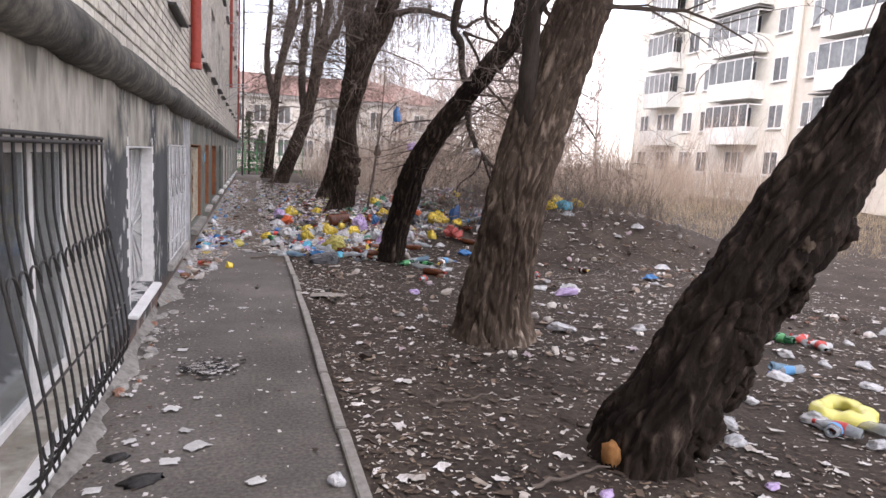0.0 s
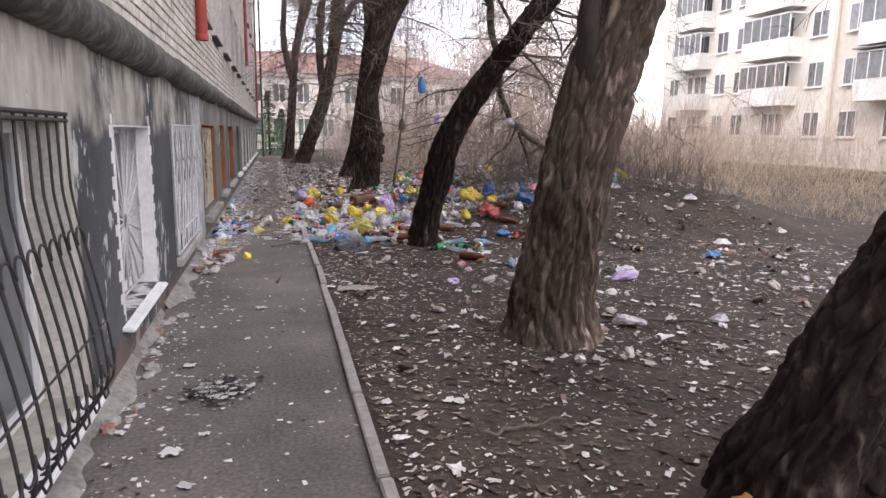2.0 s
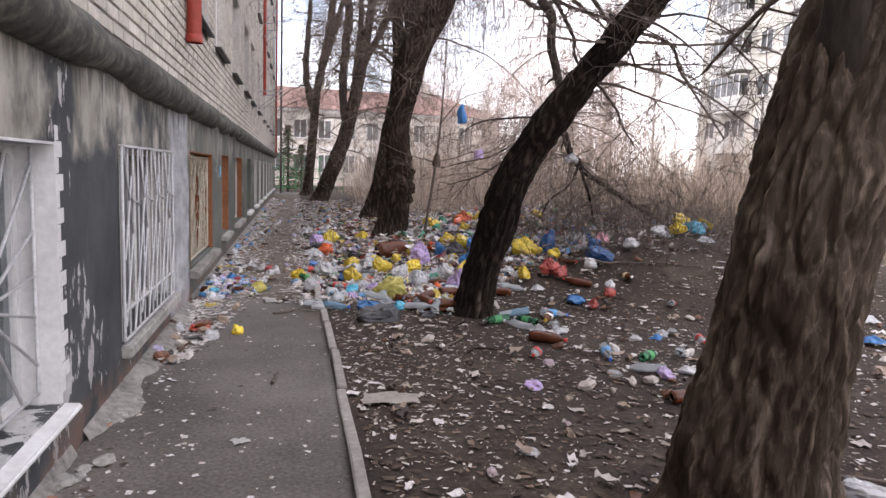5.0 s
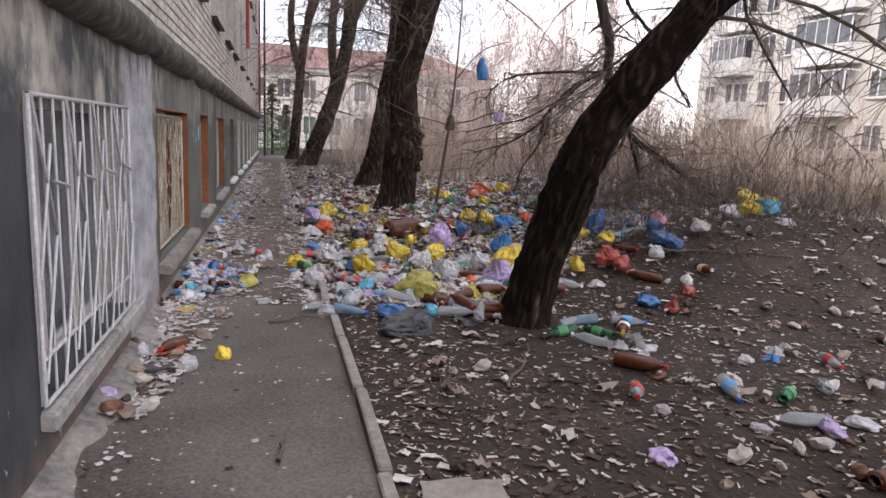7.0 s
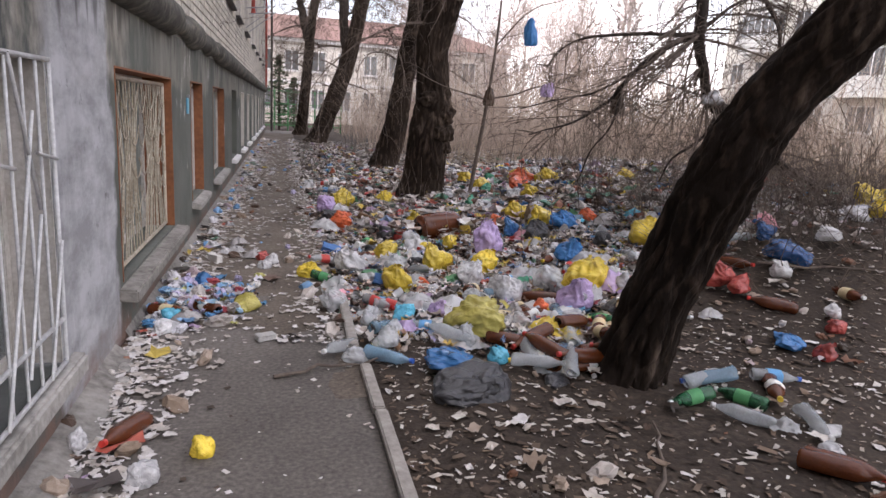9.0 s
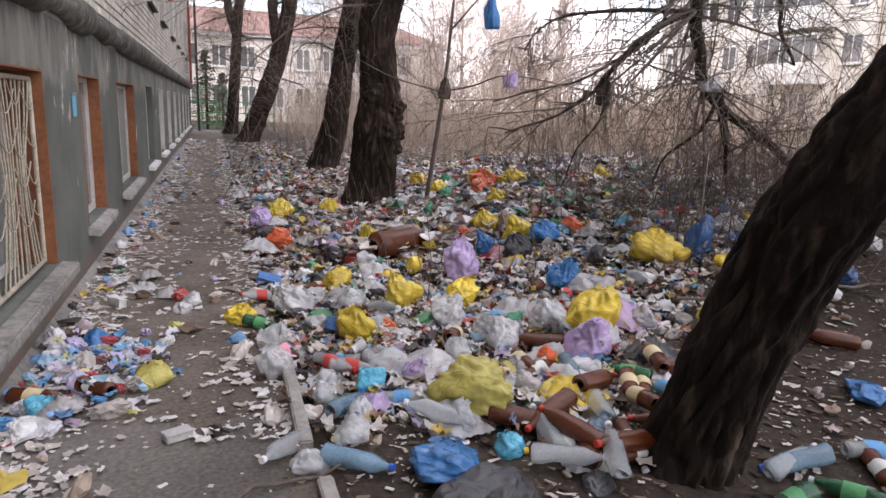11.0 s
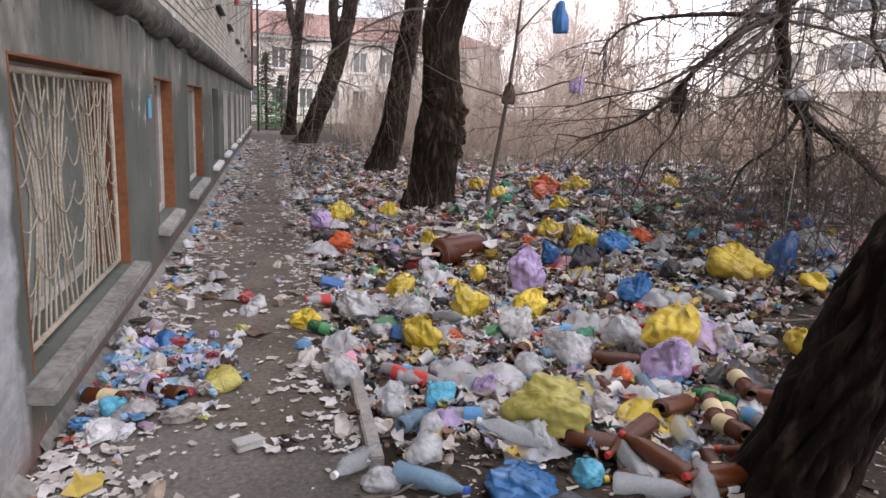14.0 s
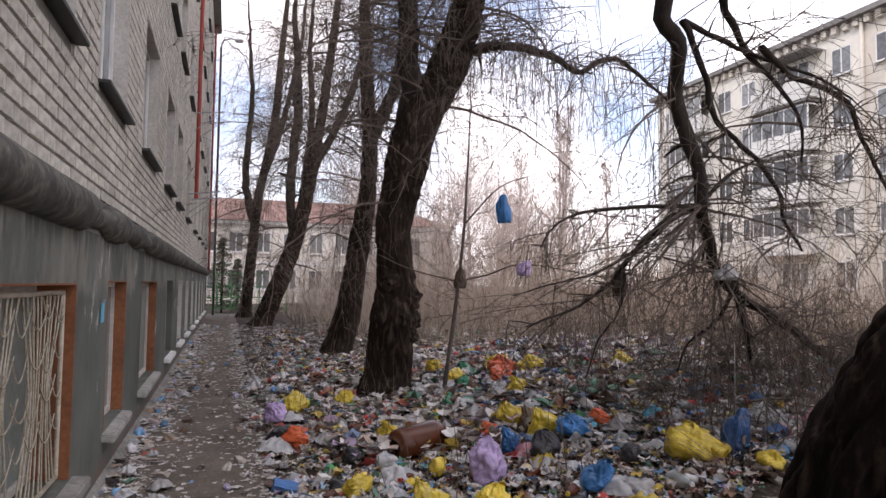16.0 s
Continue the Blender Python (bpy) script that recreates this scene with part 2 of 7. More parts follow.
def bark_material(name, scale, cols, z=0.38):
    """Furrowed bark: ridged noise drawn out along the stem for colour and relief, with a coarser tone."""
    m = bpy.data.materials.new(name)
    m.use_nodes = True
    n, l = m.node_tree.nodes, m.node_tree.links
    b = n["Principled BSDF"]
    tc, mp = n.new("ShaderNodeTexCoord"), n.new("ShaderNodeMapping")
    mp.inputs["Scale"].default_value = (1, 1, z)
    l.new(tc.outputs["Object"], mp.inputs["Vector"])
    rid, fin, big = n.new("ShaderNodeTexNoise"), n.new("ShaderNodeTexNoise"), n.new("ShaderNodeTexNoise")
    rid.noise_type = "RIDGED_MULTIFRACTAL"
    for node, s, d in ((rid, scale, 4), (fin, scale * 5, 5), (big, 1.4, 4)):
        node.inputs["Scale"].default_value, node.inputs["Detail"].default_value = s, d
    rid.inputs["Distortion"].default_value = 0.5
    l.new(mp.outputs["Vector"], rid.inputs["Vector"])
    l.new(mp.outputs["Vector"], fin.inputs["Vector"])
    l.new(tc.outputs["Object"], big.inputs["Vector"])
    hgt = n.new("ShaderNodeMath")
    hgt.operation = "MULTIPLY_ADD"
    hgt.inputs[1].default_value = 0.5
    l.new(fin.outputs["Fac"], hgt.inputs[0])
    l.new(rid.outputs["Fac"], hgt.inputs[2])
    ramp = n.new("ShaderNodeValToRGB")
    e = ramp.color_ramp.elements
    e[0].position, e[1].position = 0.3, 1.15
    e[0].color, e[1].color = (*cols[0], 1), (*cols[2], 1)
    x = e.new(0.55)
    x.color = (*cols[1], 1)
    l.new(hgt.outputs[0], ramp.inputs["Fac"])
    tone = n.new("ShaderNodeValToRGB")
    tone.color_ramp.elements[0].position, tone.color_ramp.elements[1].position = 0.35, 0.65
    tone.color_ramp.elements[0].color, tone.color_ramp.elements[1].color = (0.5, 0.46, 0.43, 1), (1.1, 1.08, 1.05, 1)
    l.new(big.outputs["Fac"], tone.inputs["Fac"])
    mu = n.new("ShaderNodeMix")
    mu.data_type, mu.blend_type = "RGBA", "MULTIPLY"
    mu.inputs[0].default_value = 1.0
    l.new(ramp.outputs["Color"], mu.inputs[6])
    l.new(tone.outputs["Color"], mu.inputs[7])
    l.new(mu.outputs[2], b.inputs["Base Color"])
    b.inputs["Roughness"].default_value, b.inputs["Specular IOR Level"].default_value = 0.95, 0.2
    bp = n.new("ShaderNodeBump")
    bp.inputs["Strength"].default_value, bp.inputs["Distance"].default_value = 0.7, 0.03
    l.new(hgt.outputs[0], bp.inputs["Height"])
    l.new(bp.outputs["Normal"], b.inputs["Normal"])
    return m


M_BARK = bark_material("furrowed_bark", 15.0, [(0.095, 0.071, 0.055), (0.25, 0.197, 0.159), (0.44, 0.367, 0.308)], 0.24)
M_BARK_DARK = bark_material("dark_furrowed_bark", 13.0, [(0.022, 0.0155, 0.012), (0.068, 0.05, 0.039), (0.15, 0.117, 0.094)], 0.3)
M_BARK_BROWN = bark_material("brown_furrowed_bark", 12.0, [(0.035, 0.025, 0.019), (0.105, 0.079, 0.062), (0.21, 0.165, 0.135)], 0.26)
M_STRIP = mk("dirty_cement", [(0.13, 0.12, 0.108), (0.24, 0.225, 0.205), (0.33, 0.31, 0.285)], 2.4, 0.92, 0.8)
M_BARK_FAR = mk("bark_dark", [(0.02, 0.015, 0.012), (0.062, 0.047, 0.038)], 3, 0.95, 0.5, (2, 2, 0.4))
# branch colour lifted well above bark to stand in for aerial haze
M_WOODS_HAZE = mk("hazed_far_branch", [(0.4, 0.33, 0.3), (0.56, 0.48, 0.445)], 0.3, 0.9, 0)
M_TWIG = mk("twig", [(0.085, 0.066, 0.054), (0.19, 0.15, 0.125)], 3, 0.9, 0)
M_STRAW = mk("dry_grass", [(0.32, 0.245, 0.165), (0.48, 0.385, 0.27)], 0.4, 0.9, 0, island=0.35)
M_SHRUB = mk("shrub_stem", [(0.31, 0.235, 0.185), (0.5, 0.405, 0.335)], 0.4, 0.9, 0, island=0.35)
M_WHITE = mk("white_paint", [(0.62, 0.61, 0.6), (0.8, 0.8, 0.79)], 3, 0.5, 0.15)
M_OFFWHITE = mk("old_white_paint", [(0.42, 0.39, 0.35), (0.66, 0.63, 0.59)], 5, 0.7, 0.3)
M_ORANGE = mk("orange_brown_paint", [(0.17, 0.06, 0.025), (0.30, 0.115, 0.05)], 3, 0.7, 0.3)
M_IRON = mk("dark_iron", [(0.02, 0.02, 0.021), (0.055, 0.05, 0.047)], 8, 0.55, 0.3, metal=0.3)
M_IRONW = mk("white_iron", [(0.42, 0.42, 0.42), (0.66, 0.66, 0.66)], 6, 0.5, 0.2)
M_RUST = mk("cream_iron", [(0.3, 0.24, 0.17), (0.55, 0.5, 0.41)], 6, 0.7, 0.3)
M_REDPIPE = mk("red_pipe_paint", [(0.26, 0.035, 0.022), (0.40, 0.06, 0.04)], 3, 0.5, 0.2)
M_GREY = mk("grey_metal", [(0.2, 0.2, 0.21), (0.36, 0.36, 0.37)], 3, 0.5, 0.2)
M_GREEN = mk("green_paint", [(0.03, 0.14, 0.05), (0.06, 0.26, 0.09)], 3, 0.6, 0.2)
M_FACADE = mk("facade_plaster", [(0.62, 0.595, 0.54), (0.76, 0.735, 0.68)], 0.35, 0.9, 0.2)
M_FACADE2 = mk("facade_plaster_pink", [(0.56, 0.52, 0.465), (0.68, 0.635, 0.575)], 0.35, 0.9, 0.2)
M_BALC = mk("balcony_panel", [(0.55, 0.55, 0.53), (0.76, 0.76, 0.74)], 0.8, 0.8, 0.2, objrand=0.1)
M_ROOF = mk("red_roof", [(0.2, 0.115, 0.1), (0.3, 0.19, 0.165)], 0.6, 0.8, 0.2)
M_ROOFGREY = mk("grey_roof", [(0.16, 0.155, 0.15), (0.26, 0.25, 0.245)], 0.6, 0.8, 0.2)
M_PINKWALL = mk("house_wall", [(0.62, 0.57, 0.52), (0.76, 0.72, 0.67)], 0.4, 0.9, 0.2)
# near-black colour that paints the shade inside the rooms
M_ROOM_SHADE = mk("room_shade", [(0.012, 0.012, 0.013), (0.03, 0.03, 0.03)], 1, 0.9, 0)
M_SPRUCE = mk("spruce_needles", [(0.02, 0.05, 0.02), (0.05, 0.09, 0.035)], 3, 0.8, 0, island=0.4)
M_CURTAIN = mk("grey_green_board", [(0.17, 0.19, 0.175), (0.27, 0.29, 0.27)], 1.5, 0.7, 0.2)


def glass(name, tint=(0.75, 0.8, 0.82), rough=0.05):
    m = bpy.data.materials.new(name)
    m.use_nodes = True
    b = m.node_tree.nodes["Principled BSDF"]
    b.inputs["Base Color"].default_value = (*tint, 1)
    b.inputs["Roughness"].default_value = rough
    b.inputs["Transmission Weight"].default_value = 0.9
    b.inputs["IOR"].default_value = 1.45
    return m


M_GLASS = glass("window_glass", (0.55, 0.6, 0.62), 0.08)
# opaque pane grey, lightened to imitate the sky's reflection
M_FARGLASS_SKY = mk("sky_toned_far_glass", [(0.09, 0.095, 0.1), (0.22, 0.23, 0.24)], 0.5, 0.12, 0, spec=0.6, objrand=0.4)


# ---- mesh helpers ----
def thing(name, label, category, group="", kind="", at=(0, 0, 0)):
    ob = new(name)
    ob.location = at
    ob.empty_display_size = 0.2
    return tagged(ob, label, category, group, kind)


def obj(name, mesh, material, parent=None, label="", smooth=False):
    ob = new(name, mesh)
    if material is not None and not mesh.materials:
        mesh.materials.append(material)
    if smooth:
        mesh.polygons.foreach_set("use_smooth", [True] * len(mesh.polygons))
    if parent is not None:
        ob.parent = parent
    if label:
        ob["label"] = label
    return ob


def part(name, bm, material, parent, label="", smooth=False):
    me = bpy.data.meshes.new(name)
    bmesh.ops.recalc_face_normals(bm, faces=bm.faces)
    bm.to_mesh(me)
    bm.free()
    return obj(name, me, material, parent, label, smooth)


def pydata(name, verts, faces, material, parent=None, label="", smooth=False):
    me = bpy.data.meshes.new(name)
    me.from_pydata(verts, [], faces)
    me.update()
    return obj(name, me, material, parent, label, smooth)


def box(bm, x0, x1, y0, y1, z0, z1, bevel=0.0, m=None):
    vs = [bm.verts.new((x, y, z)) for x in (x0, x1) for y in (y0, y1) for z in (z0, z1)]
    if m is not None:
        for v in vs:
            v.co = m @ v.co
    fs = [bm.faces.new([vs[i] for i in q]) for q in ((0, 1, 3, 2), (4, 6, 7, 5), (0, 4, 5, 1), (2, 3, 7, 6), (0, 2, 6, 4), (1, 5, 7, 3))]
    if bevel:
        es = {e for f in fs for e in f.edges}
        bmesh.ops.bevel(bm, geom=list(es), offset=bevel, segments=2, affect="EDGES")
    return bm


def boxes(*bs, bevel=0.0):
    bm = bmesh.new()
    for b in bs:
        t = bmesh.new()
        box(t, *b, bevel=bevel)
        me = bpy.data.meshes.new("t")
        t.to_mesh(me)
        t.free()
        bm.from_mesh(me)
        bpy.data.meshes.remove(me)
    return bm


def spline(pts, step):
    """Catmull-Rom through pts of (x, y, z, r), sampled about every step metres."""
    p = [np.array(q, float) for q in pts]
    p = [2 * p[0] - p[1]] + p + [2 * p[-1] - p[-2]]
    out = []
    for i in range(1, len(p) - 2):
        k = max(1, int(np.linalg.norm(p[i + 1][:3] - p[i][:3]) / step))
        for j in range(k):
            t = j / k
            a, b, c, d = p[i - 1:i + 3]
            out.append(0.5 * (2 * b + (c - a) * t + (2 * a - 5 * b + 4 * c - d) * t * t + (3 * b - a - 3 * c + d) * t ** 3))
    out.append(p[-2])
    return out


def tube(V, F, pts, sides, rough=None, cap=True):
    """Adds a tube along pts (x, y, z, r) to the lists V and F. rough(angle, length, radius, centre) gives a factor on the radius."""
    base = len(V)
    P = [Vector(p[:3]) for p in pts]
    up = None
    run = 0.0
    for i, c in enumerate(P):
        d = (P[min(i + 1, len(P) - 1)] - P[max(i - 1, 0)]).normalized()
        if up is None:
            up = d.orthogonal().normalized()
        up = (up - d * up.dot(d)).normalized()
        side = d.cross(up)
        run += (c - P[i - 1]).length if i else 0
        for k in range(sides):
            a = math.tau * k / sides
            o = up * math.cos(a) + side * math.sin(a)
            r = pts[i][3] * (rough(o, run, pts[i][3], c) if rough else 1)
            V.append(tuple(c + o * r))
    for i in range(len(P) - 1):
        for k in range(sides):
            a, b = base + i * sides + k, base + i * sides + (k + 1) % sides
            F.append((a, b, b + sides, a + sides))
    if cap:
        F.append(tuple(base + (len(P) - 1) * sides + k for k in range(sides)))


def rod(name, pts, r, material, parent, sides=6, label=""):
    V, F = [], []
    tube(V, F, [(*p, r) for p in pts], sides)
    return pydata(name, V, F, material, parent, label, True)


# ---- structure: ground, path, wall ----
PATH_X = 1.42


def ease(v):
    v = min(1.0, max(0.0, v))
    return v * v * (3 - 2 * v)


def pile(x, y):
    """Height of the heaped refuse over the soil: a low tongue by the path, rising to a bank away from it."""
    bank = 0.74 * ease((x - 2.5) / 4.2) * ease((y - 9.7) / 2.2) * (1 - ease((y - 17.5) / 7.0)) * (1 - ease((x - 8.0) / 4.0))
    crest = 0.13 * math.exp(-((x - 4.3) / 1.7) ** 2 - ((y - 15.6) / 2.4) ** 2)
    low = 0.07 * math.exp(-((x - 2.9) / 1.9) ** 2 - ((y - 13.6) / 3.0) ** 2)
    return bank + (crest + low) * min(1.0, max(0.0, (x - 1.55) / 0.5))


def ground_z(x, y):
    if x < PATH_X + 0.06 and (y < 11.8 or x < PATH_X - 0.05):
        return -0.07
    n1 = noise.noise((x * 0.7, y * 0.7, 0)) * 0.035 + noise.noise((x * 3.1, y * 3.1, 4)) * 0.014
    far = min(1.0, max(0.0, (math.hypot(x - 2, y - 8) - 12) / 20))
    return -0.012 + n1 * (1 + far * 2) + pile(x, y)


def axis(lo, hi, step, far):
    a = list(np.arange(lo, hi, step))
    k, s = hi, step
    while k < far:
        a.append(k)
        s *= 1.35
        k += s
    a.append(far)
    k, s, b = lo, step, []
    while k > -far:
        s *= 1.35
        k -= s
        b.append(max(k, -far))
    return sorted(set(b + a))


def make_ground():
    xs, ys = axis(1.42, 10.0, 0.085, 2500.0), axis(1.5, 24.0, 0.1, 2500.0)
    V = [(x, y, ground_z(x, y)) for x in xs for y in ys]
    ny = len(ys)
    F = [(i * ny + j, (i + 1) * ny + j, (i + 1) * ny + j + 1, i * ny + j + 1) for i in range(len(xs) - 1) for j in range(ny - 1)]
    ob = pydata("ground", V, F, M_SOIL, smooth=True)
    tagged(ob, "bare dark brown soil trodden flat under the trees", "ground", kind="structure")


def make_path():
    xs = [0.0] + list(np.arange(0.06, PATH_X, 0.068)) + [PATH_X]
    ys = list(np.arange(-6.0, 46.0, 0.09))

    def z(x, y):
        worn = 0.035 * min(1.0, max(0.0, (y - 11) / 6)) * (noise.noise((x * 1.5, y * 0.9, 3)) * 0.7 + 0.3)
        return noise.noise((x * 2, y * 1.2, 9)) * 0.007 + noise.noise((x * 9, y * 9, 2)) * 0.001 - max(worn, 0) * 0.5

    V = [(x, y, z(x, y)) for x in xs for y in ys]
    ny = len(ys)
    F = [(i * ny + j, (i + 1) * ny + j, (i + 1) * ny + j + 1, i * ny + j + 1) for i in range(len(xs) - 1) for j in range(ny - 1)]
    n0 = len(V)
    V += [(PATH_X, y, -0.12) for y in ys]
    F += [((len(xs) - 1) * ny + j, n0 + j, n0 + j + 1, (len(xs) - 1) * ny + j + 1) for j in range(ny - 1)]
    ob = pydata("pavement", V, F, M_ASPHALT, smooth=True)
    tagged(ob, "narrow worn asphalt path strewn with dirt along the wall", "path", kind="structure")


make_ground()
make_path()

# lower openings: y0, y1, z0, z1
LOW = [(3.0, 4.77, 0.24, 1.63), (5.83, 7.05, 0.33, 1.62), (8.22, 10.02, 0.33, 1.65), (11.2, 13.2, 0.38, 1.68), (14.45, 15.5, 0.42, 1.70),
       (16.75, 18.5, 0.42, 1.70), (20.2, 21.5, 0.42, 1.72), (23.0, 24.2, 0.42, 1.72), (25.6, 26.8, 0.42, 1.72), (28.3, 29.5, 0.42, 1.72),
       (31.0, 32.2, 0.42, 1.72), (33.7, 34.9, 0.42, 1.72), (36.4, 37.6, 0.42, 1.72), (39.1, 40.3, 0.42, 1.72)]
# upper openings, four storeys of them
UP_Y = [(0.2, 1.6), (3.0, 4.4), (5.9, 7.3), (8.4, 9.8), (11.3, 12.8), (13.65, 15.0), (16.3, 17.8), (19.2, 20.6), (21.5, 22.9), (24.6, 26.0), (28.4, 29.8), (31.4, 32.8),
        (34.6, 36.0), (38.4, 39.8)]
UP_Z = [(3.22, 4.75), (6.12, 7.65), (9.02, 10.55), (11.92, 13.4)]
UP = [(a, b, c, d) for a, b in UP_Y for c, d in UP_Z]
WALL_END = 43.2


def pierced(name, holes, y0, y1, z0, z1, x, depth, material):
    """A wall face at x with openings that go depth metres back, and its back face."""
    ys = sorted({y0, y1, *[h[0] for h in holes], *[h[1] for h in holes]})
    zs = sorted({z0, z1, *[h[2] for h in holes], *[h[3] for h in holes]})
    ys = [y for y in ys if y0 <= y <= y1]
    zs = [z for z in zs if z0 <= z <= z1]
    V, F, idx = [], [], {}

    def v(*p):
        if p not in idx:
            idx[p] = len(V)
            V.append(p)
        return idx[p]

    def solid(i, j):
        if not (0 <= i < len(ys) - 1 and 0 <= j < len(zs) - 1):
            return True
        cy, cz = (ys[i] + ys[i + 1]) / 2, (zs[j] + zs[j + 1]) / 2
        return not any(h[0] < cy < h[1] and h[2] < cz < h[3] for h in holes)

    for i in range(len(ys) - 1):
        for j in range(len(zs) - 1):
            a, b, c, d = ys[i], ys[i + 1], zs[j], zs[j + 1]
            if solid(i, j):
                F.append((v(x, a, c), v(x, b, c), v(x, b, d), v(x, a, d)))
                F.append((v(x - depth, a, c), v(x - depth, a, d), v(x - depth, b, d), v(x - depth, b, c)))
            else:
                if solid(i - 1, j):
                    F.append((v(x, a, c), v(x, a, d), v(x - depth, a, d), v(x - depth, a, c)))
                if solid(i + 1, j):
                    F.append((v(x, b, c), v(x - depth, b, c), v(x - depth, b, d), v(x, b, d)))
                if solid(i, j - 1):
                    F.append((v(x, a, c), v(x - depth, a, c), v(x - depth, b, c), v(x, b, c)))
                if solid(i, j + 1):
                    F.append((v(x, a, d), v(x, b, d), v(x - depth, b, d), v(x - depth, a, d)))
    # ends and top
    for yy in (y0, y1):
        F.append((v(x, yy, z0), v(x, yy, z1), v(x - depth, yy, z1), v(x - depth, yy, z0)))
    F.append((v(x, y0, z1), v(x, y1, z1), v(x - depth, y1, z1), v(x - depth, y0, z1)))
    return pydata(name, V, F, material)


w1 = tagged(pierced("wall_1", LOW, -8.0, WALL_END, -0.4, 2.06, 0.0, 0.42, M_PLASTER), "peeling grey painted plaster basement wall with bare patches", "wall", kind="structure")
w2 = tagged(pierced("wall_2", UP, -8.0, WALL_END, 2.06, 14.6, -0.012, 0.42, M_MORTAR), "grey sand-lime brick wall of an apartment block", "wall", kind="structure")
# the block's far end, back and flat roof
blk = boxes((-12.0, -0.44, WALL_END - 0.35, WALL_END - 0.001, -0.4, 14.6), (-12.0, -0.44, -8.0, -7.65, -0.4, 14.6), (-12.3, -12.0, -8.0, WALL_END, -0.4, 14.6))
tagged(part("wall_3", blk, M_BRICK, None), "plain brick end and rear walls of the block", "wall", kind="structure")
tagged(part("roof", boxes((-12.4, 0.35, -8.2, WALL_END + 0.25, 14.61, 14.85)), M_ROOFGREY, None), "flat grey roof slab with overhanging eaves", "roof", kind="structure")
# rooms behind the openings, their shade put in as near-black colour
tagged(part("wall_4", boxes((-3.3, -3.2, -7.6, WALL_END - 0.4, -0.4, 14.5)), M_ROOM_SHADE, None), "unlit inner wall seen through the windows", "wall", kind="structure")
tagged(part("floor", boxes((-3.2, -0.43, -7.6, WALL_END - 0.4, -0.4, -0.3)), M_ROOM_SHADE, None), "dark basement floor behind the windows", "floor", kind="structure")
tagged(part("ceiling", boxes((-3.2, -0.43, -7.6, WALL_END - 0.4, 2.1, 2.3)), M_ROOM_SHADE, None), "dark basement ceiling behind the windows", "ceiling", kind="structure")


def make_ledge():
    """Half-round plaster moulding between basement and brickwork, worn and broken in places."""
    V, F = [], []
    ys = list(np.arange(-8.0, WALL_END, 0.07))
    K = 14
    for y in ys:
        lost = noise.noise((y * 0.9, 3.3, 0))
        s = 1.0 if lost < 0.22 else max(0.55, 1.0 - (lost - 0.22) * 2.2)
        for k in range(K + 1):
            a = math.pi * (k / K - 0.5)
            r = (0.145 + noise.noise((y * 0.8, k * 0.12, 1)) * 0.010 + noise.noise((y * 5, k * 0.9, 5)) * 0.003) * s
            V.append((0.005 + r * math.cos(a) * 0.95, y, 2.175 + r * math.sin(a)))
    n = K + 1
    F = [(i * n + k, i * n + k + 1, (i + 1) * n + k + 1, (i + 1) * n + k) for i in range(len(ys) - 1) for k in range(K)]
    tagged(pydata("trim", V, F, M_LEDGE, smooth=True), "rounded dirty cement moulding, chipped, along the wall", "moulding", kind="structure")


make_ledge()

# ---- windows of the basement ----


def low_window(name, y0, y1, z0, z1, label, frame_mat, leaves, depth=0.17, pane_mat=None, bars=()):
    w = thing(name, label, "window", kind="structure", at=(-depth, y0, z0))
    W, H, t = y1 - y0, z1 - z0, 0.06
    part("window_frame", boxes((-0.03, 0.03, 0, W, 0, t), (-0.03, 0.03, 0, W, H - t, H), (-0.03, 0.03, 0, t, t, H - t), (-0.03, 0.03, W - t, W, t, H - t),
                               *[(-0.028, 0.028, W * f - t * 0.6, W * f + t * 0.6, t, H - t) for f in leaves], *[(-0.026, 0.026, W * a + t * 0.6, W * b - t * 0.6, H * f - 0.02, H * f + 0.02) for a, b, f in bars],
                               bevel=0.006), frame_mat, w)
    edges = [0, *leaves, 1]
    for a, b in zip(edges[:-1], edges[1:]):
        p = part("pane", boxes((-0.004, 0.004, W * a + t * 0.5, W * b - t * 0.5, t * 0.8, H - t * 0.8)), pane_mat or M_GLASS, w)
        p.visible_shadow = False
    return w


def sill(name, y0, y1, z, out, th, material, label, back=-0.17, drop=0.02):
    bm = boxes((back, out, y0, y1, z - th, z), bevel=min(0.012, th * 0.3))
    for v in bm.verts:
        v.co.z -= max(0.0, v.co.x) / max(out, 0.01) * drop
        v.co += Vector((noise.noise(v.co * 3) * 0.008, 0, noise.noise(v.co * 4) * 0.006))
    return tagged(part(name, bm, material, None), label, "sill", kind="structure")


low_window("window_1", *LOW[0], "white plastic window with net curtain behind an iron grille", M_WHITE, (0.3, 0.62), 0.2, bars=((0, 0.3, 0.45),))
sill("trim", 2.95, 4.83, 0.236, 0.10, 0.035, M_WHITE, "white metal window sill behind the bulging grille", -0.2)
low_window("window_2", *LOW[1], "white window with a sunburst grille in a toothed white reveal", M_WHITE, (0.5,), 0.2)
sill("trim", 5.72, 7.1, 0.326, 0.075, 0.03, M_WHITE, "bright white window sill on the grey wall", -0.2)
low_window("window_3", *LOW[2], "white window behind a white zigzag grille", M_OFFWHITE, (0.36, 0.68), 0.2)
sill("trim", 8.2, 10.2, 0.322, 0.06, 0.09, M_CONCRETE, "pale cement window sill under the white grille", -0.2)
low_window("window_4", *LOW[3], "old window with orange-brown reveals behind a wire net grille", M_OFFWHITE, (0.5,), 0.26, M_CURTAIN)
sill("trim", 11.1, 13.35, 0.372, 0.11, 0.08, M_STRIP, "broken concrete window sill standing out of the wall", -0.26)
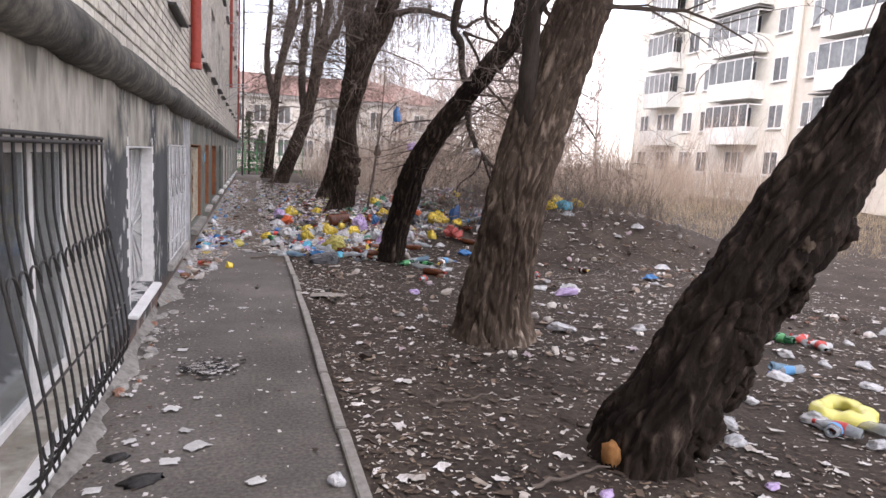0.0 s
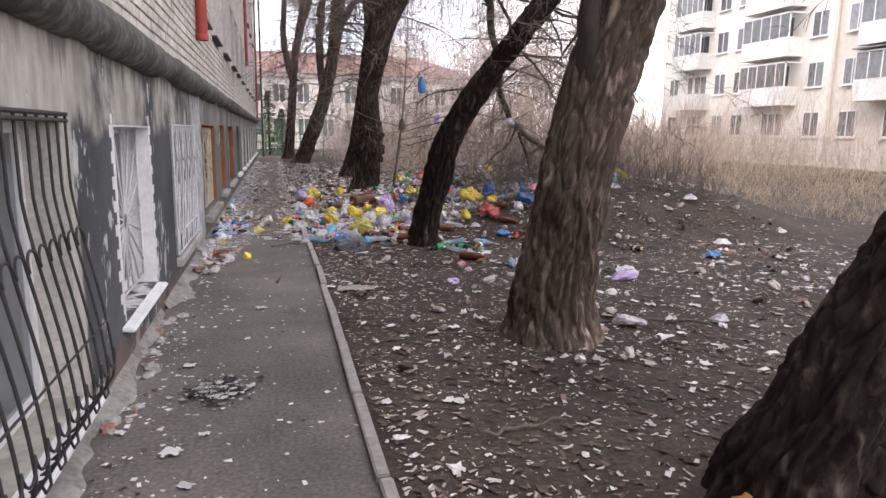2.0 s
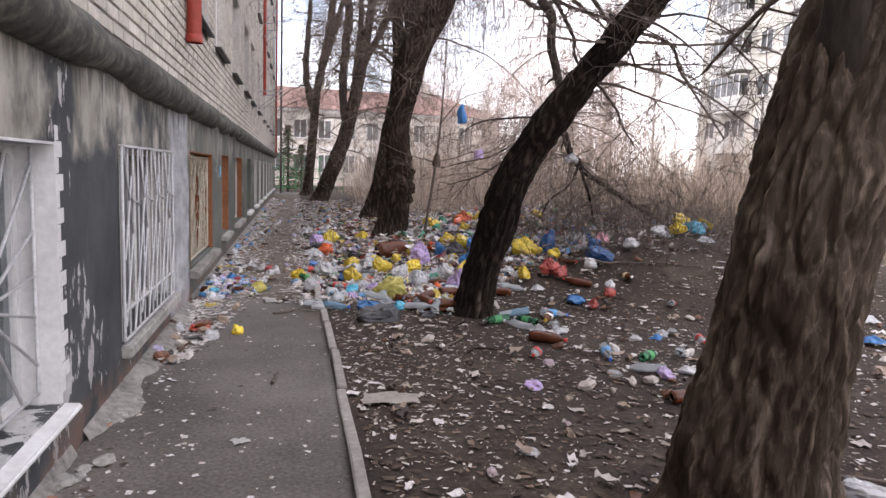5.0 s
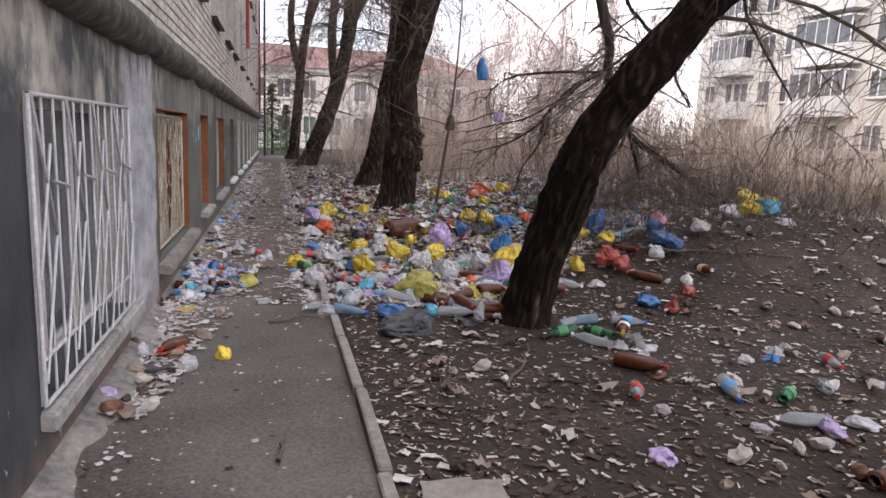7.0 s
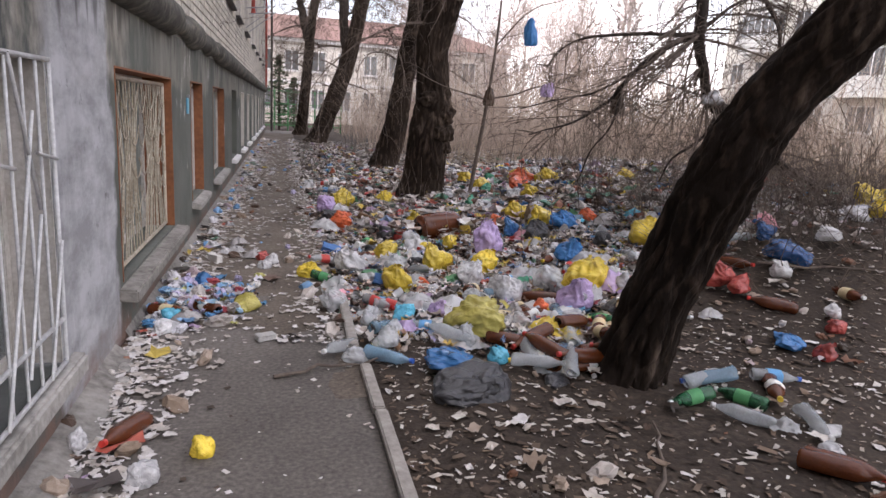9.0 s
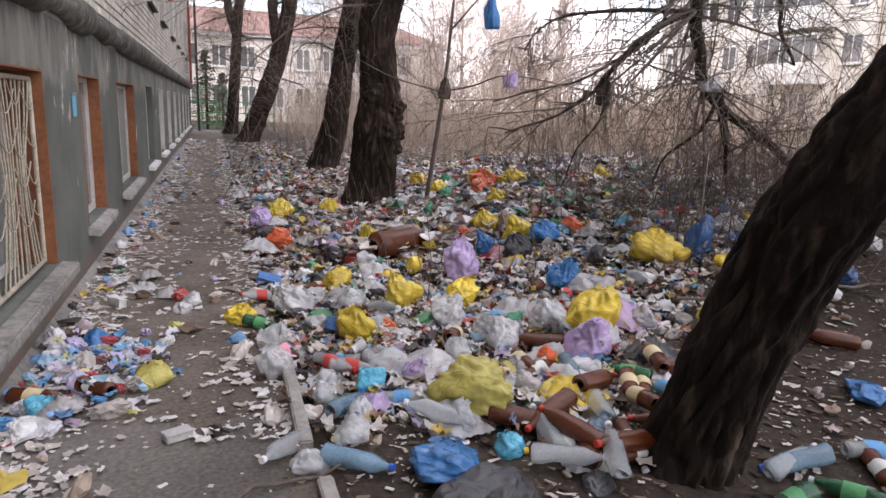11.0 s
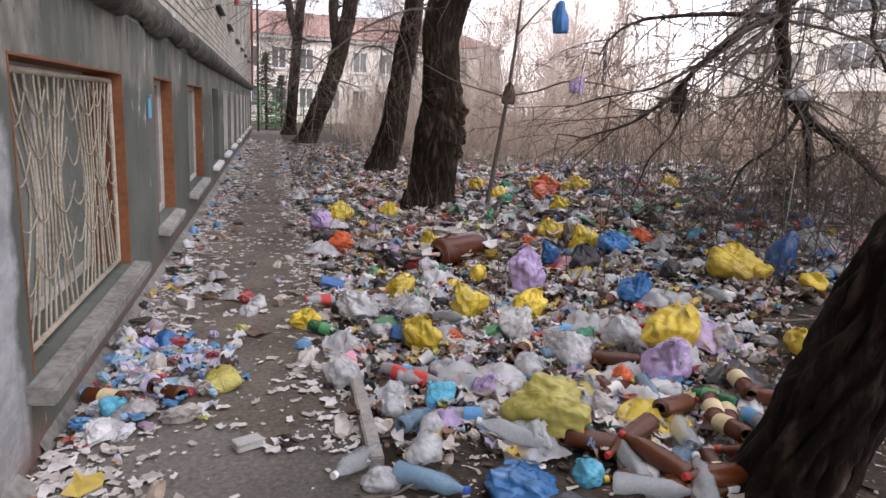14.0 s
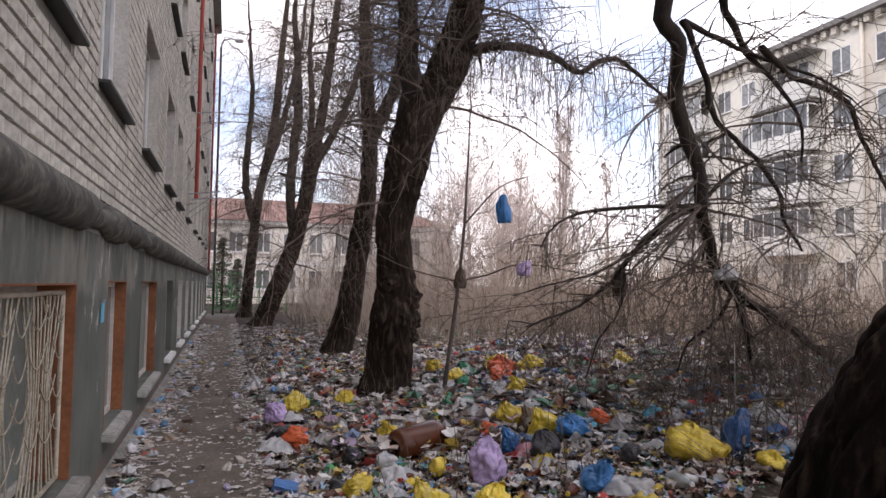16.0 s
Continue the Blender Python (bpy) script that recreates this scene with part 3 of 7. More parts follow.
for i, h in enumerate(LOW[4:], 5):
    warm = i < 7
    low_window(f"window_{i}", *h, "narrow basement window with orange-brown reveals" if warm else "narrow basement window with pale painted reveals", M_OFFWHITE, (0.5,), 0.13, M_FARGLASS_SKY if i % 3 else M_CURTAIN)
    sill("trim", h[0] - 0.05, h[1] + 0.05, 0.415, 0.10, 0.07, M_CONCRETE if warm else M_WHITE, "small cement window sill" if warm else "small white window sill", -0.1)


def reveal(y0, y1, z0, z1, material, label, depth=0.2):
    """Painted lining of an opening: two cheeks and a head, a few millimetres proud of the masonry."""
    b = [(-depth, 0.004, y0, y0 + 0.012, z0, z1), (-depth, 0.004, y1 - 0.012, y1, z0, z1), (-depth, 0.004, y0 + 0.012, y1 - 0.012, z1 - 0.012, z1)]
    return tagged(part("trim", boxes(*b), material, None), label, "reveal", kind="structure")


reveal(*LOW[0], M_OFFWHITE, "dirty white painted window reveal")
reveal(*LOW[1], M_WHITE, "white painted window reveal")
reveal(*LOW[2], M_OFFWHITE, "grey-white painted window reveal")
for h in LOW[3:6]:
    reveal(*h, M_ORANGE, "orange-brown painted window reveal", 0.25 if h is LOW[3] else 0.13)
for h in LOW[7:]:
    reveal(*h, M_OFFWHITE, "pale painted window reveal", 0.1)

# ragged white paint round the second window
V, F = [], []
for y, sgn in ((5.83, -1), (7.05, 1)):
    z, k = 0.38, 0
    while z < 1.64:
        h = 0.065 + 0.02 * random.random()
        w = 0.05 + (0.045 + 0.02 * random.random()) * (k % 2)
        b = len(V)
        V += [(0.003, y, z), (0.003, y + sgn * w, z + 0.008 * random.random()), (0.003, y + sgn * w, z + h), (0.003, y, z + h)]
        F.append((b, b + 1, b + 2, b + 3))
        z += h
        k += 1
ob = pydata("trim", V, F, M_WHITE)
tagged(ob, "toothed edge of white paint round a window", "paint edge", kind="structure")


# grilles
def bulged_grille():
    g = thing("window_grille", "black wrought-iron window grille bulging out over its foot", "grille", at=(0, 0, 0))
    y0, y1, z0, z1 = 2.94, 4.75, 0.2, 1.66

    def prof(s):
        """Distance from the wall and height along a bar; s runs from the top down."""
        z = z1 + (z0 - z1) * s
        return 0.03 + 0.14 * max(0.0, math.sin(math.pi * min(1, max(0, (s - 0.22) / 0.72)) * 0.5)) ** 1.4 * (1 if s < 0.86 else max(0.0, 1 - ((s - 0.86) / 0.14) ** 2)), z

    n = 14
    for i in range(n + 1):
        y = y0 + (y1 - y0) * i / n
        rod("bar", [(prof(s)[0], y, prof(s)[1]) for s in np.linspace(0, 1, 22)], 0.0075, M_IRON, g)
    for s, r in ((0.0, 0.011), (0.02, 0.011), (1.0, 0.011)):
        x, z = prof(s)
        rod("rail", [(x, y0 - 0.02, z), (x, y1 + 0.02, z)], r, M_IRON, g)
    x, z = prof(0.70)
    rod("rail", [(x, y0, z), (x, y1, z)], 0.006, M_IRON, g)
    # hoops joining pairs of bars
    for i in range(n):
        ya, yb = y0 + (y1 - y0) * i / n, y0 + (y1 - y0) * (i + 1) / n
        for sc, up in ((0.42, 1), (0.80, -1)):
            pts = []
            for k in range(9):
                a = math.pi * k / 8
                y = (ya + yb) / 2 - math.cos(a) * (yb - ya) / 2
                s = sc - up * math.sin(a) * 0.055
                px, pz = prof(s)
                pts.append((px + 0.008, y, pz))
            rod("hoop", pts, 0.006, M_IRON, g, 5)
    for k in range(10):
        y = y0 + 0.1 + (y1 - y0 - 0.2) * k / 9
        px, pz = prof(0.93)
        rod("hoop", [(px, y - 0.05, pz + 0.03), (px + 0.01, y - 0.03, pz - 0.03), (px + 0.01, y + 0.03, pz - 0.03), (px, y + 0.05, pz + 0.03)], 0.006, M_IRON, g, 5)


def sunburst_grille():
    g = thing("window_grille", "white painted iron grille of rays from a ring", "grille")
    y0, y1, z0, z1, x = 5.87, 7.01, 0.40, 1.60, -0.09
    for a, b in (((y0, z0), (y1, z0)), ((y0, z1), (y1, z1)), ((y0, z0), (y0, z1)), ((y1, z0), (y1, z1))):
        rod("rail", [(x, *a), (x, *b)], 0.010, M_IRONW, g)
    c = Vector((x, (y0 + y1) / 2, z0 + 0.52))
    for k in range(18):
        a = math.tau * (k + 0.3) / 18
        d = Vector((0, math.cos(a), math.sin(a)))
        t = min([(y1 - c.y) / d.y if d.y > 1e-3 else 9, (y0 - c.y) / d.y if d.y < -1e-3 else 9, (z1 - c.z) / d.z if d.z > 1e-3 else 9, (z0 - c.z) / d.z if d.z < -1e-3 else 9])
        rod("ray", [c + d * 0.06, c + d * t], 0.008, M_IRONW, g, 5)
    rod("ring", [c + Vector((0, math.cos(a), math.sin(a))) * 0.07 for a in np.linspace(0, math.tau, 17)], 0.008, M_IRONW, g, 5)


def zigzag_grille():
    g = thing("window_grille", "white painted iron grille with upright and zigzag bars", "grille")
    y0, y1, z0, z1, x = 8.2, 10.0, 0.34, 1.64, 0.025
    for a, b in (((y0, z0), (y1, z0)), ((y0, z1), (y1, z1)), ((y0, z0), (y0, z1)), ((y1, z0), (y1, z1)), ((y0, z0 + 0.2), (y1, z0 + 0.2))):
        rod("rail", [(x, *a), (x, *b)], 0.011, M_IRONW, g)
    n = 12
    for i in range(1, n):
        y = y0 + (y1 - y0) * i / n
        rod("bar", [(x, y, z0), (x, y, z1)], 0.007, M_IRONW, g, 5)
    for i in range(4):
        a = y0 + (y1 - y0) * i / 4
        b = a + (y1 - y0) / 4
        m = (a + b) / 2
        for p in (((a, z1), (m, z0 + 0.72)), ((m, z1 - 0.36), (b, z0 + 0.9)), ((a, z0 + 0.1), (m, z0 + 0.7)), ((m, z0), (b, z0 + 0.55)), ((a, z0 + 0.55), (a + 0.2, z1 - 0.2))):
            rod("brace", [(x + 0.012, *p[0]), (x + 0.012, *p[1])], 0.0075, M_IRONW, g, 5)


def net_grille():
    g = thing("window_grille", "cream rusty grille of fanned bars and drooping wire arcs", "grille")
    y0, y1, z0, z1, x = 11.24, 13.12, 0.42, 1.62, -0.06
    for a, b in (((y0, z0), (y1, z0)), ((y0, z1), (y1, z1)), ((y0, z0), (y0, z1)), ((y1, z0), (y1, z1))):
        rod("rail", [(x, *a), (x, *b)], 0.016, M_RUST, g)
    rng = random.Random(4)
    for i in range(20):
        y = y0 + (y1 - y0) * (i + 0.5) / 20
        c = y0 + (y1 - y0) * (0.3 if i < 10 else 0.74)
        q = [(x, y + (c - y) * f * 0.75 + rng.uniform(-0.02, 0.02), z0 + (z1 - z0) * h) for f, h in ((0, 0), (0.35, 0.25), (0.6, 0.55), (0.25, 0.8), (-0.1, 1))]
        rod("bar", [p[:3] for p in spline([(*p, 0) for p in q], 0.12)], 0.0065, M_RUST, g, 5)
    for i in range(7):
        for j in range(4):
            a = y0 + (y1 - y0) * i / 7
            w = (y1 - y0) / 7 * rng.uniform(1.0, 1.5)
            zc = z0 + (z1 - z0) * (0.35 + 0.2 * j) + rng.uniform(-0.05, 0.05)
            rod("arc", [(x + 0.01, min(y1, a + w * k / 6), zc - math.sin(math.pi * k / 6) * 0.14) for k in range(7)], 0.0045, M_RUST, g, 4)


bulged_grille()
sunburst_grille()
zigzag_grille()
net_grille()

# upper windows
def upper_window(y0, y1, z0, z1, i):
    W, H, t = y1 - y0, z1 - z0, 0.07
    w = thing(f"window_{i}", "white framed flat window with a thin dark tin sill", "window", kind="structure", at=(-0.15, y0, z0))
    part("window_frame", boxes((-0.03, 0.03, 0, W, 0, t), (-0.03, 0.03, 0, W, H - t, H), (-0.03, 0.03, 0, t, t, H - t), (-0.03, 0.03, W - t, W, t, H - t), (-0.028, 0.028, W * 0.58, W * 0.58 + t, t, H - t)), M_WHITE, w)
    p = part("pane", boxes((-0.004, 0.004, t * 0.5, W - t * 0.5, t * 0.5, H - t * 0.5)), M_FARGLASS_SKY, w)
    part("window_sill", boxes((0.03, 0.24, -0.03, W + 0.03, -0.03, -0.004)), M_IRON, w)
    part("reveal", boxes((0.0, 0.158, 0.0, 0.014, 0.0, H), (0.0, 0.158, W - 0.014, W, 0.0, H), (0.0, 0.158, 0.014, W - 0.014, H - 0.014, H)), M_OFFWHITE, w, "white plastered reveal")


for k, h in enumerate(UP):
    upper_window(*h, 15 + k)


# drain pipes
def drain_pipe(y, z0, z1, label, x=0.09, r=0.055):
    p = thing("drain_pipe", label, "pipe", at=(x, y, 0))
    rod("pipe", [(0, 0, z) for z in np.arange(z0, z1, 0.9)] + [(0, 0, z1)], r, M_REDPIPE, p, 14)
    rod("collar", [(0, 0, z0), (0, 0, z0 + 0.08)], r * 1.15, M_REDPIPE, p, 14)
    for z in np.arange(z0 + 0.6, z1, 2.4):
        part("bracket", boxes((-x - 0.01, 0, -0.02, 0.02, z, z + 0.03)), M_IRON, p)


drain_pipe(11.0, 2.8, 14.6, "red painted steel drain pipe ending above the moulding", 0.09, 0.075)
drain_pipe(27.5, 4.0, 14.6, "red painted steel drain pipe on the brick wall")
drain_pipe(42.3, 2.2, 14.6, "red painted steel drain pipe near the corner of the block")


# ---- trees ----
def bark(seed, depth=0.02, flare=0.0, lumps=0.10):
    """Radius factor of a trunk: long plates parted by furrows, swellings and a flared foot."""
    def f(o, run, r, c):
        q = Vector((o.x * r * 15, o.y * r * 15, run * 2.6 + o.z * r * 8)) + Vector((seed, seed * 2, 0))
        q += Vector((noise.noise(q * 0.6 + Vector((9, 0, 0))), noise.noise(q * 0.6 + Vector((0, 7, 0))), 0)) * 0.3
        plate = min(1.0, abs(noise.noise(q)) * 3.6) * 0.7 + min(1.0, abs(noise.noise(q * 2.1 + Vector((5, 1, 3)))) * 3.0) * 0.3
        grain = noise.noise(Vector((q.x * 2.5, q.y * 2.5, q.z * 5)))
        lump = noise.noise(Vector((o.x * 1.3, o.y * 1.3, run * 1.2)) + Vector((seed * 3, 0, 0)))
        lump += 0.5 * noise.noise(Vector((o.x * 2.4, o.y * 2.4, run * 4.5)) + Vector((seed, 4, 0))) if lumps > 0.08 else 0.0
        foot = flare * math.exp(-run / 0.22) * (1 + 0.5 * noise.noise(Vector((o.x * 2.2, o.y * 2.2, seed))))
        return 1 + min(depth, r * 0.24) / r * (plate + 0.25 * grain - 0.6) + lumps * lump + foot
    return f


def grow(V, F, rng, p, d, length, r, level, droop, spread=0.6):
    """Adds a branch and its side branches; the ends hang by droop."""
    steps = max(3, int(length / 0.28)) if level > 1 else 4
    pts, q, dd = [], Vector(p), Vector(d).normalized()
    kids = []
    for i in range(steps + 1):
        f = i / steps
        pts.append((*q, max(r * (1 - 0.75 * f), 0.0025)))
        if level and i and rng.random() < 0.85:
            kids.append((q.copy(), dd.copy(), f))
        dd = (dd + Vector((rng.uniform(-1, 1), rng.uniform(-1, 1), rng.uniform(-1, 1))) * 0.16 + Vector((0, 0, -droop * (0.4 + f)))).normalized()
        q = q + dd * (length / steps)
    tube(V, F, pts, 6 if r > 0.03 else (4 if r > 0.012 else 3), cap=False)
    for q, dd, f in kids:
        for _ in range(1 if level > 1 else 2):
            side = Vector((rng.uniform(-1, 1), rng.uniform(-1, 1), rng.uniform(-0.6, 0.8))).normalized()
            grow(V, F, rng, q, dd * (1 - spread) + side * spread, length * rng.uniform(0.4, 0.62), max(r * (1 - 0.6 * f) * 0.5, 0.003), level - 1, droop * 1.25, spread)


def hang(V, F, rng, path, n, ln, reach, f0, off):
    """Pendulous twigs: each leaves the upper part of a limb, arches outward and hangs down."""
    for i in range(n):
        k = (f0 + (1 - f0) * rng.random()) * (len(path) - 1)
        a, b = path[int(k)], path[min(int(k) + 1, len(path) - 1)]
        w = k - int(k)
        p = Vector([a[j] * (1 - w) + b[j] * w - off[j] for j in range(3)])
        an, far, drop = rng.uniform(0, math.tau), reach * rng.random() ** 0.7, ln * rng.uniform(0.4, 1.3)
        d = Vector((math.cos(an), math.sin(an), 0))
        rise = far * rng.uniform(-0.1, 0.45)
        end = p + d * far + Vector((0, 0, rise))
        pts = [(*p, 0.011), (*(p + d * far * 0.5 + Vector((0, 0, rise * 0.8))), 0.008), (*end, 0.006)]
        q = end.copy()
        for m in range(5):
            q = q + Vector((d.x * 0.16 * (1 - m / 5) + rng.uniform(-0.05, 0.05), d.y * 0.16 * (1 - m / 5) + rng.uniform(-0.05, 0.05), -1)) * (drop / 5)
            pts.append((*q, 0.0045 - 0.0006 * m))
            if rng.random() < 0.6:
                e = q + Vector((rng.uniform(-0.25, 0.25), rng.uniform(-0.25, 0.25), -0.4)) * drop * 0.45
                tube(V, F, [(*q, 0.0032), (*((q + e) / 2 + d * 0.03), 0.0028), (*e, 0.002)], 3, cap=False)
        tube(V, F, pts, 3, cap=False)


def make_tree(label, trunk, limbs=(), twigs=(), seed=1, sides=64, step=0.035, flare=0.35, droop=0.10, mat=None, lump=0.1, curtain=()):
    """trunk and limbs: rows (x, y, z, r). twigs: rows (x, y, z, dx, dy, dz, length, r, level). curtain: rows (path, count, length, reach, start)."""
    x, y = trunk[0][0], trunk[0][1]
    t = thing("tree", label, "tree", "trees along the path", at=(x, y, 0))
    off = np.array([x, y, 0, 0])
    V, F = [], []
    tube(V, F, spline([np.array(p) - off for p in trunk], step), sides, bark(seed, 0.055, flare, lump))
    pydata("trunk", V, F, mat or M_BARK, t, "", True)
    for k, lm in enumerate(limbs):
        V, F = [], []
        run = spline([np.array(p) - off for p in lm], 0.09)
        for q in run[2:]:
            q[:3] += np.array(noise.noise_vector(Vector(q[:3]) * 5.5 + Vector((k * 3.0, seed, 0)))) * min(0.025, 0.008 + q[3] * 0.3)
            q[:3] += np.array(noise.noise_vector(Vector(q[:3]) * 1.7 + Vector((seed, k * 5.0, 0)))) * min(0.06, 0.02 + q[3] * 0.5)
        for q in run[3:-2:9]:
            d = Vector(noise.noise_vector(Vector(q[:3]) * 9.0 + Vector((k, 0, seed)))).normalized()
            e = Vector(q[:3]) + d * (0.1 + q[3] * 2.5)
            tube(V, F, [(*q[:3], q[3] * 0.45), (*(Vector(q[:3]).lerp(e, 0.6) + Vector((0, 0, 0.02))), q[3] * 0.3), (*e, q[3] * 0.15)], 5)
        tube(V, F, run, 12, bark(seed + k, 0.01, 0.0, 0.15))
        pydata("limb", V, F, M_BARK_FAR, t, "", True)
    rng = random.Random(seed)
    V, F = [], []
    for a, b, c, dx, dy, dz, ln, r, lv in twigs:
        grow(V, F, rng, (a - x, b - y, c), (dx, dy, dz), ln, r, lv, droop)
    for path, n, ln, reach, f0 in curtain:
        hang(V, F, rng, path, n, ln, reach, f0, off)
    if V:
        pydata("crown", V, F, M_TWIG, t, "bare drooping twigs")
    return t


def fan(rng, path, n, ln, r, lv, out=0.8, up=0.25, f0=0.4):
    """Twig starts spread along the upper part of a limb."""
    rows = []
    for i in range(n):
        f = f0 + (1 - f0) * (i + rng.random()) / n
        k = f * (len(path) - 1)
        a, b = path[int(k)], path[min(int(k) + 1, len(path) - 1)]
        w = k - int(k)
        p = [a[j] * (1 - w) + b[j] * w for j in range(3)]
        an = rng.uniform(0, math.tau)
        rows.append((*p, math.cos(an) * out, math.sin(an) * out, up + rng.uniform(-0.3, 0.4), ln * rng.uniform(0.7, 1.3), r, lv))
    return rows


rr = random.Random(11)
# leaning tree next to the start of the path
t1 = [(3.10, 3.42, -0.1, 0.29), (3.14, 3.42, 0.1, 0.265), (3.26, 3.42, 0.3, 0.25), (3.5, 3.42, 0.68, 0.235), (3.82, 3.42, 1.12, 0.235), (4.09, 3.42, 1.5, 0.23), (4.41, 3.42, 1.98, 0.215), (4.69, 3.42, 2.5, 0.20), (5.0, 3.5, 3.3, 0.18), (5.3, 3.6, 4.6, 0.14), (5.6, 3.7, 6.2, 0.09)]
lean = make_tree("thick leaning tree with dark lumpy bark beside the path", t1, [], fan(rr, t1, 10, 1.8, 0.03, 3, f0=0.75), 3, 150, 0.02, droop=0.16, mat=M_BARK_DARK, lump=0.2, flare=0.15)
# lumps, cut wound and scar on the leaning tree
lrng = random.Random(5)
for i in range(16):
    h = 0.08 + i * 0.085
    cx, an = (3.1 + 0.05 + h * 0.66 - (0.03 if h < 0.3 else 0)) - 3.10, lrng.uniform(math.radians(185), math.radians(330))
    lr = lrng.uniform(0.055, 0.10)
    bmk = bmesh.new()
    bmesh.ops.create_icosphere(bmk, subdivisions=4, radius=1)
    for v in bmk.verts:
        v.co = Vector((v.co.x, v.co.y, v.co.z * 1.35)) * lr * (1 + 0.5 * noise.noise(v.co * 1.7 + Vector((i * 5, 0, 0))) + 0.25 * noise.noise(v.co * 5 + Vector((0, i, 0))))
    o = part("bark_lump", bmk, M_BARK_DARK, lean, "", True)
    o.location = (cx + math.cos(an) * 0.205, math.sin(an) * 0.205, h)
    o.rotation_euler = (0, math.radians(33), 0)
bmk = bmesh.new()
bmesh.ops.create_icosphere(bmk, subdivisions=3, radius=1)
for v in bmk.verts:
    v.co = Vector((v.co.x * 0.05, v.co.y * 0.06, v.co.z * 0.08)) * (1 + 0.3 * noise.noise(v.co * 3))
ws = part("cut_wound", bmk, mk("raw_wood", [(0.3, 0.13, 0.04), (0.45, 0.22, 0.08)], 20, 0.9, 0.5), lean, "raw orange wood at the foot", True)
ws.location = (-0.25, -0.10, 0.06)
bmk = bmesh.new()
bmesh.ops.create_icosphere(bmk, subdivisions=3, radius=1)
for v in bmk.verts:
    v.co = Vector((v.co.x * 0.05, v.co.y * 0.03, v.co.z * 0.05)) * (1 + 0.4 * noise.noise(v.co * 2.5))
ws = part("branch_scar", bmk, M_BARK, lean, "pale healed branch scar", True)
ws.location = (0.82, -0.2, 1.27)
t2 = [(3.16, 5.98, -0.1, 0.38), (3.16, 5.98, 0.1, 0.33), (3.16, 5.98, 0.3, 0.315), (3.19, 5.97, 0.6, 0.293), (3.23, 5.96, 1.0, 0.274), (3.3, 5.96, 1.4, 0.27), (3.4, 5.97, 1.8, 0.272), (3.53, 6.0, 2.2, 0.272), (3.69, 6.05, 2.6, 0.259), (3.84, 6.1, 3.0, 0.238), (3.98, 6.12, 3.3, 0.23), (4.25, 6.1, 4.2, 0.2), (4.5, 6.1, 5.6, 0.15), (4.6, 6.2, 7.2, 0.08)]
l2 = [(3.36, 5.9, 1.85, 0.13), (3.3, 5.86, 2.3, 0.085), (3.29, 5.86, 3.2, 0.07), (3.0, 6.0, 4.5, 0.06), (2.9, 6.3, 5.8, 0.03)]
make_tree("upright thick tree with deeply ridged grey-brown bark", t2, [l2], fan(rr, t2, 10, 2.0, 0.03, 3, f0=0.6) + fan(rr, l2, 6, 1.4, 0.02, 3, f0=0.6), 7, 170, 0.018, droop=0.16, lump=0.085, flare=0.28)
t3 = [(3.01, 10.33, -0.1, 0.21), (3.03, 10.32, 0.05, 0.185), (3.05, 10.26, 0.25, 0.178), (3.08, 10.21, 0.5, 0.178), (3.14, 10.15, 0.75, 0.182), (3.19, 10.08, 1.0, 0.188), (3.22, 9.98, 1.25, 0.19), (3.27, 9.87, 1.5, 0.173), (3.37, 9.77, 1.75, 0.16), (3.49, 9.61, 2.0, 0.157), (3.62, 9.46, 2.25, 0.145), (3.78, 9.33, 2.5, 0.14), (3.94, 9.2, 2.75, 0.138), (4.1, 9.1, 3.0, 0.138), (4.45, 9.1, 3.5, 0.13), (4.75, 9.6, 4.3, 0.12), (5.1, 10.6, 5.4, 0.1), (5.4, 11.8, 6.1, 0.06)]


def limb_at(rows, r0, r1, y=13.3, k=1.1605):
    """A limb in the plane y, from places read off a plane nearer to the walker's last stand (k times nearer)."""
    n = len(rows) - 1
    return [(0.963 + (a - 0.963) * k, y + 0.10 * math.sin(i * 1.3 + a), 1.697 + (b - 1.697) * k, r0 + (r1 - r0) * i / n) for i, (a, b) in enumerate(rows)]


lA = [(5.5, 11.8, 6.0, 0.1), (5.0, 12.7, 5.5, 0.092)] + limb_at([(4.22, 4.03), (4.34, 3.72), (4.45, 3.31), (4.57, 2.9), (4.61, 2.62), (4.57, 2.37), (4.69, 2.12), (4.84, 1.84), (5.04, 1.63), (5.3, 1.42), (5.73, 1.23), (6.24, 1.02), (6.7, 0.6)], 0.08, 0.028)
lB = limb_at([(4.39, 3.85), (4.55, 3.7), (4.76, 3.44), (4.81, 3.13), (5.12, 2.78), (5.42, 2.48), (5.57, 2.29), (5.76, 2.03)], 0.036, 0.014)
lC = [(5.4, 11.9, 6.0, 0.05), (5.3, 12.8, 5.3, 0.045)] + limb_at([(4.79, 4.12), (4.99, 3.93), (5.2, 3.74), (5.44, 3.47), (5.59, 3.16), (5.66, 2.8)], 0.04, 0.012)
lC2 = limb_at([(5.2, 3.74), (5.6, 3.61), (6.08, 3.49), (6.24, 3.3), (6.34, 3.05), (6.7, 2.73), (7.2, 2.2)], 0.034, 0.014)
lD = limb_at([(4.57, 2.37), (4.24, 2.19), (3.97, 1.96), (3.82, 1.74), (3.52, 1.56), (3.05, 1.39)], 0.036, 0.007)
lD2 = limb_at([(4.24, 2.19), (3.97, 2.0), (3.67, 1.82), (3.38, 1.73), (3.0, 1.62)], 0.016, 0.006)
lD3 = limb_at([(3.86, 1.8), (3.80, 1.52), (3.67, 1.3), (3.6, 1.0)], 0.014, 0.005)
